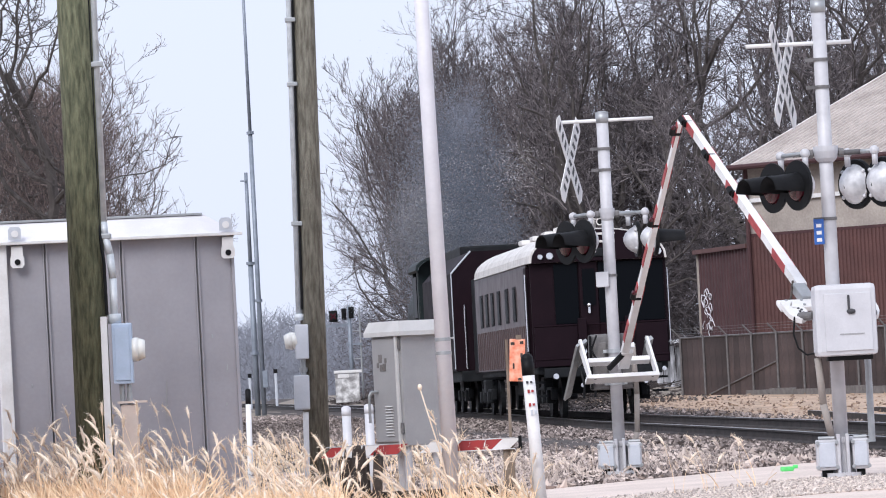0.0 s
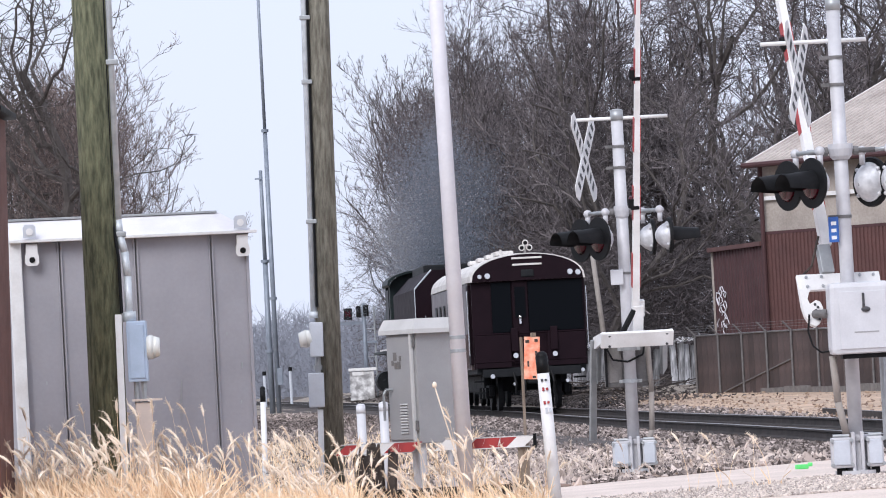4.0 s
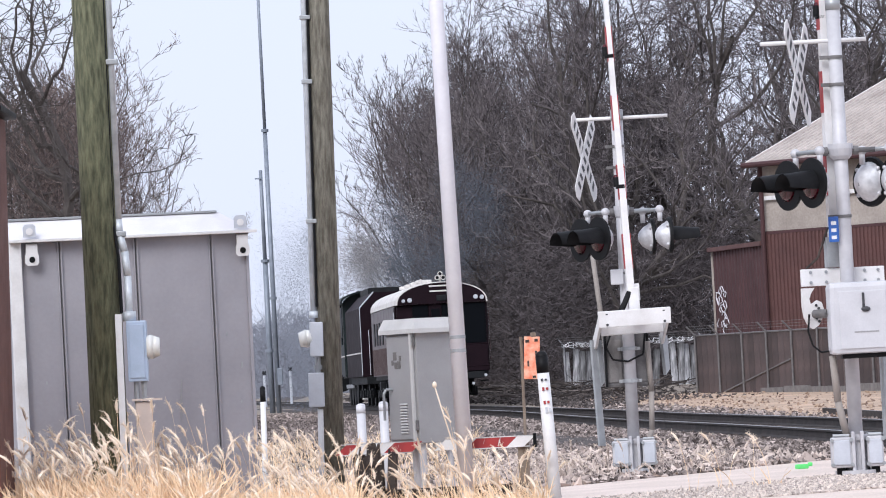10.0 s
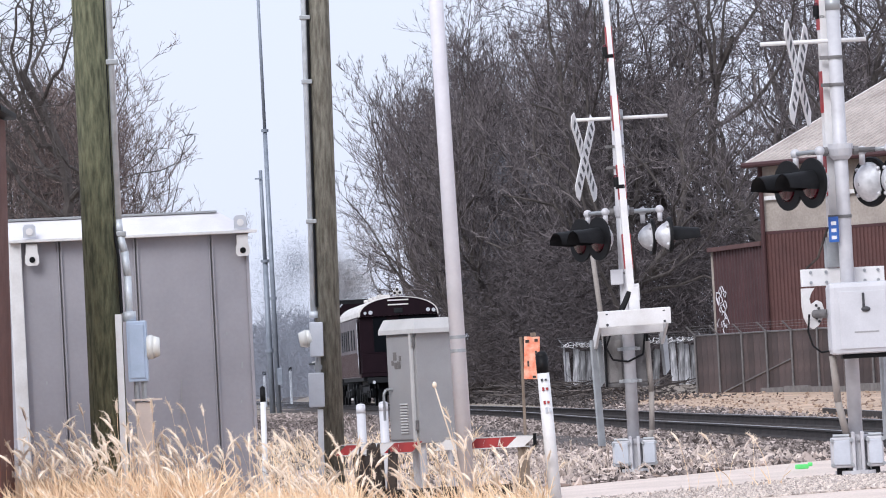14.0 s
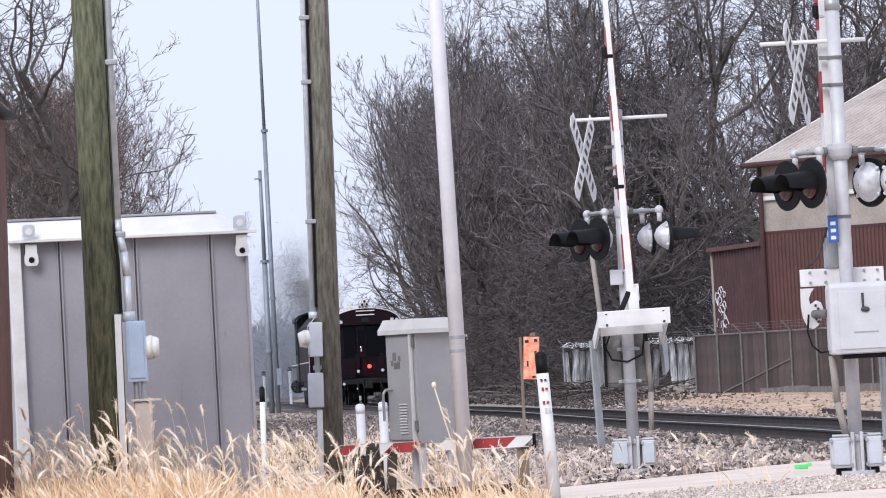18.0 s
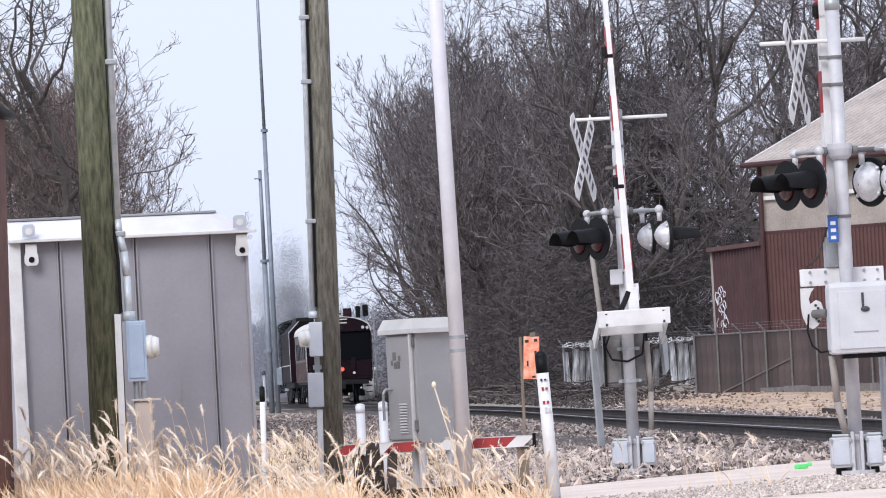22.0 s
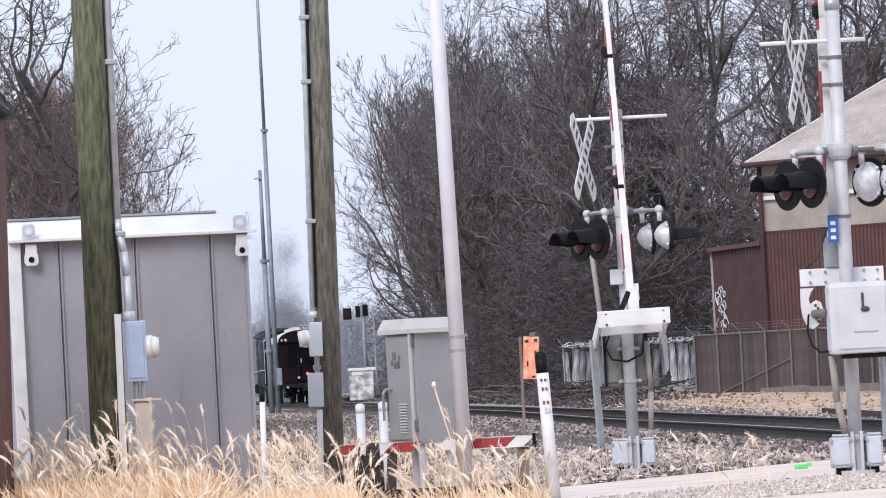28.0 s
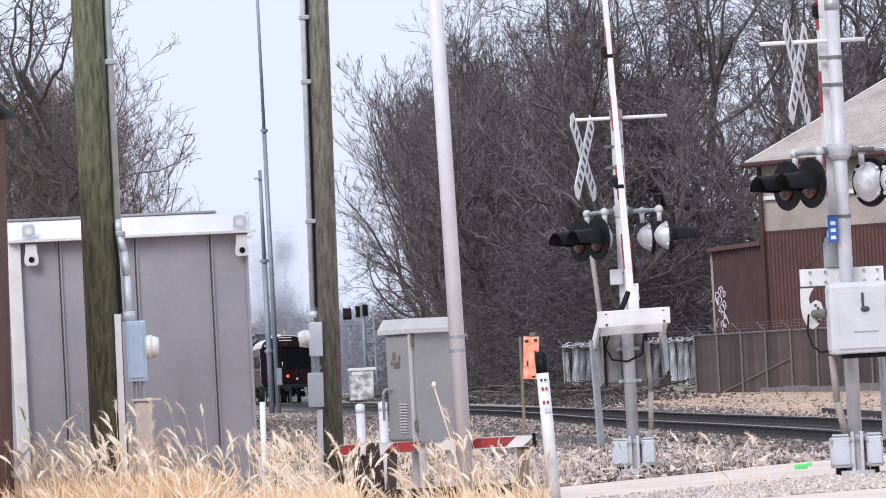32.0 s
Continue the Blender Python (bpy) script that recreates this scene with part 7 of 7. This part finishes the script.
            for x, z0, z1 in stations:
                w = car_w(max(x, -1.0)) - (0.22 if x < -1.001 else 0)
                rngs.append([(x, s * (w * 0.985 + 0.012), z0), (x, s * (w * 0.985 + 0.020), (z0 + z1) / 2), (x, s * (w * 0.97 + 0.010), z1), (x, s * w * 0.7, z1), (x, s * w * 0.7, z0)])
            loft(bm, rngs)
            part(nm, bm, mt, c, "red tail lamp" if nm == "tail_light" else "clear inner lamp", smooth=False)
        bm = B()
        box(bm, (3.30, s * 0.69, 0.85), (0.38, 0.20, 0.065), 0.02, turn=(0, 14, -s * 30))
        part("headlight", bm, "lampglass", c)
        for k in range(7):
            bm = B()
            box(bm, (1.72 + 0.05 * k, s * 0.922, 0.58), (0.024, 0.008, 0.02))
            part("badge_bar", bm, "chrome", c)
    # rear glass, spoiler, wiper, plate, bumper
    def rear_skin(x, k, out):
        y1 = abs(cabin_point(x, 1.0, 1).y)
        z1, r = cabin_point(x, 1.0, 1).z, car_roof(x)
        z = lerp(abs(k), (0.5, 0.86, 1.0), (r, (r + z1) / 2 + 0.015, z1))
        return (x - 0.85 * out, k * y1, z + 0.5 * out)

    bm = B()
    ks = (-0.98, -0.86, -0.5, 0, 0.5, 0.86, 0.98)
    rows = [[bm.verts.new(rear_skin(x, k, 0.012)) for k in ks] for x in (-0.97, -0.93, -0.87, -0.80, -0.73, -0.67)]
    for ra, rb in zip(rows, rows[1:]):
        for i in range(len(ks) - 1):
            bm.faces.new((ra[i], ra[i + 1], rb[i + 1], rb[i]))
    # sky reflection comes from the pale glass colour
    part("rear_window", bm, "sky_tint_glass", c, "rear window with sky reflection put into its colour", smooth=True)
    for nm, mt, secs in (("spoiler", "carpaint", ((-0.46, 1.575), (-0.80, 1.525), (-0.80, 1.508), (-0.50, 1.54))),
                         ("spoiler_edge", "black", ((-0.60, 1.525), (-0.785, 1.506), (-0.775, 1.462), (-0.64, 1.45)))):
        bm = B()
        rngs = []
        for y, dx, dz in ((-0.64, 0.10, -0.05), (-0.58, 0.03, -0.02), (-0.3, 0, 0), (0, -0.01, 0.005), (0.3, 0, 0), (0.58, 0.03, -0.02), (0.64, 0.10, -0.05)):
            rngs.append([(x + dx, y, z + dz) for x, z in secs])
        loft(bm, rngs)
        part(nm, bm, mt, c, "black spoiler edge over the rear window" if mt == "black" else "", smooth=False)
    bm = B()
    tube(bm, [rear_skin(-0.955, -0.05, 0.04), rear_skin(-0.93, 0.2, 0.035), rear_skin(-0.925, 0.62, 0.03)], 0.014, 6)
    ball(bm, rear_skin(-0.955, -0.05, 0.04), 0.035)
    part("rear_wiper", bm, "black", c)
    bm = B()
    box(bm, (-1.005, 0, 0.83), (0.02, 0.34, 0.17), 0.006)
    part("number_plate", bm, "white", c, "plain pale number plate")
    bm = B()
    rngs = [[(x, y, z) for x, z in ((-1.012, 0.945), (-1.018, 0.965), (-1.0, 0.985))] for y in (-0.5, -0.25, 0, 0.25, 0.5)]
    loft(bm, rngs)
    part("tailgate_lip", bm, "black", c)
    bm = B()
    ball(bm, (-1.01, 0, 1.02), 0.05, (0.3, 1.4, 0.7))
    part("badge", bm, "chrome", c)
    bm = B()
    rngs = []
    for x, z0 in ((-1.035, 0.43), (-1.02, 0.38), (-0.97, 0.34), (-0.90, 0.31), (-0.75, 0.29), (-0.55, 0.29), (-0.40, 0.32)):
        w = car_w(max(x, -1.0)) - (0.03 if x < -1.03 else 0)
        rngs.append([(x, y, z) for y, z in ((-w * 0.93, z0), (-w * 1.004, z0 + 0.08), (-w * 1.004, 0.51), (w * 1.004, 0.51), (w * 1.004, z0 + 0.08), (w * 0.93, z0))])
    loft(bm, rngs)
    part("rear_bumper", bm, "plastic", c, "black lower bumper")
    bm = B()
    tube(bm, [(-0.80, -0.90, 0.525), (-0.93, -0.86, 0.525), (-1.02, -0.74, 0.525), (-1.045, -0.6, 0.525), (-1.045, 0.6, 0.525), (-1.02, 0.74, 0.525), (-0.93, 0.86, 0.525), (-0.80, 0.90, 0.525)], 0.024, 6)
    part("bumper_strip", bm, "chrome", c, "bright strip along the bumper")
    bm = B()
    rngs = []
    for x, z0 in ((3.14, 0.30), (3.30, 0.26), (3.45, 0.26), (3.55, 0.28), (3.61, 0.31), (3.64, 0.34)):
        w = car_w(min(x, 3.65))
        rngs.append([(x, y, z) for y, z in ((-w * 0.93, z0), (-w * 1.006, z0 + 0.06), (-w * 1.006, 0.44), (w * 1.006, 0.44), (w * 1.006, z0 + 0.06), (w * 0.93, z0))])
    loft(bm, rngs)
    part("front_bumper", bm, "plastic", c, "black lower front bumper")
    bm = B()
    rngs = [[(car_x, y, z) for car_x, z in ((3.665 - 0.55 * y * y, 0.56), (3.67 - 0.55 * y * y, 0.68), (3.60 - 0.55 * y * y, 0.74), (3.50 - 0.55 * y * y, 0.56))] for y in (-0.5, -0.3, 0, 0.3, 0.5)]
    loft(bm, rngs)
    part("grille", bm, "black", c)
    bm = B()
    ws = [(2.0, 0.50, 1.455), (2.0, -0.50, 1.455), (2.60, -0.58, 1.105), (2.60, 0.58, 1.105)]
    bm.faces.new([bm.verts.new((x + 0.005, y, z + 0.012)) for x, y, z in ws])
    part("windscreen", bm, "carglass", c)
    wheels = []
    for xc in (0.0, 2.725):
        for s in (-1, 1):
            bm = B()
            n = 36
            prof = [(0.25, -0.105), (0.325, -0.105), (0.342, -0.08), (0.348, 0.0), (0.342, 0.08), (0.325, 0.105), (0.25, 0.105)]
            rngs = [[(r * math.cos(2 * math.pi * i / n), y, r * math.sin(2 * math.pi * i / n)) for r, y in prof] for i in range(n)]
            loft(bm, rngs + [rngs[0]], close=True, cap=False)
            wh = part("wheel", bm, "tyre", c, "black tyre", smooth=True, at=pose(xc, s * 0.79, 0.348))
            bm = B()
            rod(bm, (0, s * -0.08, 0), (0, s * 0.03, 0), 0.246, n=30)
            part("rim_well", bm, "dark", wh)
            bm = B()
            for k in range(10):
                t = 2 * math.pi * (k // 2) / 5 + (0.22 if k % 2 else -0.22)
                t2 = 2 * math.pi * (k // 2) / 5 + (0.34 if k % 2 else -0.34)
                rod(bm, (0.05 * math.cos(t), s * 0.085, 0.05 * math.sin(t)), (0.235 * math.cos(t2), s * 0.075, 0.235 * math.sin(t2)), 0.021, 0.017, 6)
            rod(bm, (0, s * 0.06, 0), (0, s * 0.10, 0), 0.06, n=16)
            part("rim", bm, "alloy", wh, "silver alloy spokes")
            bm = B()
            rr2 = [[(r * math.cos(2 * math.pi * i / n), s * y, r * math.sin(2 * math.pi * i / n)) for r, y in ((0.225, 0.03), (0.248, 0.10), (0.258, 0.10), (0.255, 0.03))] for i in range(n)]
            loft(bm, rr2 + [rr2[0]], close=True, cap=False)
            part("rim_ring", bm, "alloy", wh)
            wheels.append((wh, xc, s))
    # the overhangs are short
    for o in c.children:
        if not o.name.startswith("wheel"):
            for v in o.data.vertices:
                x = v.co.x
                v.co.x = 3.05 + (x - 3.05) * 0.87 if x > 3.05 else -0.45 + (x + 0.45) * 0.87 if x < -0.45 else x
    return c, wheels


SUV, WHEELS = make_car()

# ---- ties under the rails ----
bm = B()
box(bm, (0, 0, -0.09), (2.6, 0.22, 0.18), 0.012)
first_tie = part("tie", bm, "tie", TRACK, at=pose(track_x(58) - track_x(100), -42, rail_z(58) - rail_z(100) - 0.165, 0, 0, 4.1))
for k in range(1, 220):
    y = 58 + 0.55 * k
    same_part("tie", first_tie, TRACK, pose(track_x(y) - track_x(100) + random.uniform(-0.05, 0.05), y - 100, rail_z(y) - rail_z(100) - 0.165, 0, 0, 4.1 + random.uniform(-0.8, 0.8)))


# ---- what moves ----
TRAIN = ((0, 1, 2, 3.5, 7, 10, 14, 17, 21, 24, 28, 30, 32), (105.8, 111.2, 116.5, 124.4, 143.3, 159.5, 183, 200, 223, 241.5, 268.5, 283, 297))


def train_y(t):
    """Where the rear end of the train is, along the line."""
    return lerp(t, TRAIN[0], TRAIN[1])


def on_track(y, up=0.0, aside=0.0):
    return pose(track_x(y) + aside, y, rail_z(y) + up, 0, 0, 4.09)


CAR_X = ((0, 11.2, 11.6, 12.0, 12.3, 12.7, 13.0, 13.3, 13.5, 14.5, 16, 32), (-70, -6.8, -4.5, -2.16, -0.56, 1.45, 2.88, 4.30, 5.27, 10.2, 18, 110))


def motions():
    secs = TRAIN[0]
    for ob, off in ((COACH, 7.5), (TENDER, 28.4), (LOCO, 40.9)):
        walk(ob, [(t, on_track(train_y(t) + off)) for t in secs])
    for ob, rows in PUFFS:
        walk(ob, [(t, pose(x, y, z, 0, 0, 0.5 * t)) for t, x, y, z in rows])
    near = [(0, 28), (0.5, 35), (1, 41.5), (2, 49.5), (3.5, 63), (4.5, 73.5), (5.5, 82), (6.5, 85.5), (7.5, 89), (8.0, 90), (32, 90)]
    far = [(0, 30.3, 0), (0.5, 36.8, 0), (1, 43.1, 0), (2, 54, 0), (3, 62.3, 0), (4, 71, 0), (5, 80, 0), (6, 87, 0), (6.5, 89.5, -0.3), (7.5, 93, -0.9), (8.2, 94, -1.2), (32, 94, -1.2)]
    walk(NEAR_ARM, [(t, pose(3.955, 47.5, 1.62, e - 90, 0, 14)) for t, e in near])
    walk(FAR_ARM, [(t, pose(2.13, 56.95, 1.50, 90 - e, side, GATE_YAW)) for t, e, side in far])
    rows, rolls, far_on, last = [], [], 0.0, None
    for i in range(481):
        t = i / 15
        x = lerp(t, *CAR_X)
        y = road_path(x)
        ya, yb = road_path(x + 0.1), road_path(x + 2.7)
        if last:
            far_on += math.hypot(x - last[0], y - last[1])
        last = (x, y)
        yaw = math.degrees(math.atan2(yb - y, 2.7))
        tilt = math.degrees(math.atan2(road_z(x + 2.6) - road_z(x), 2.7))
        rows.append((t, pose(x, y, road_z(x) + 0.02, 0, -tilt, yaw)))
        rolls.append((t, math.degrees(far_on / 0.348)))
    walk(SUV, rows)
    for wh, xc, s in WHEELS:
        walk(wh, [(t, pose(xc, s * 0.79, 0.348, 0, a % 360, 0)) for t, a in rolls])


motions()
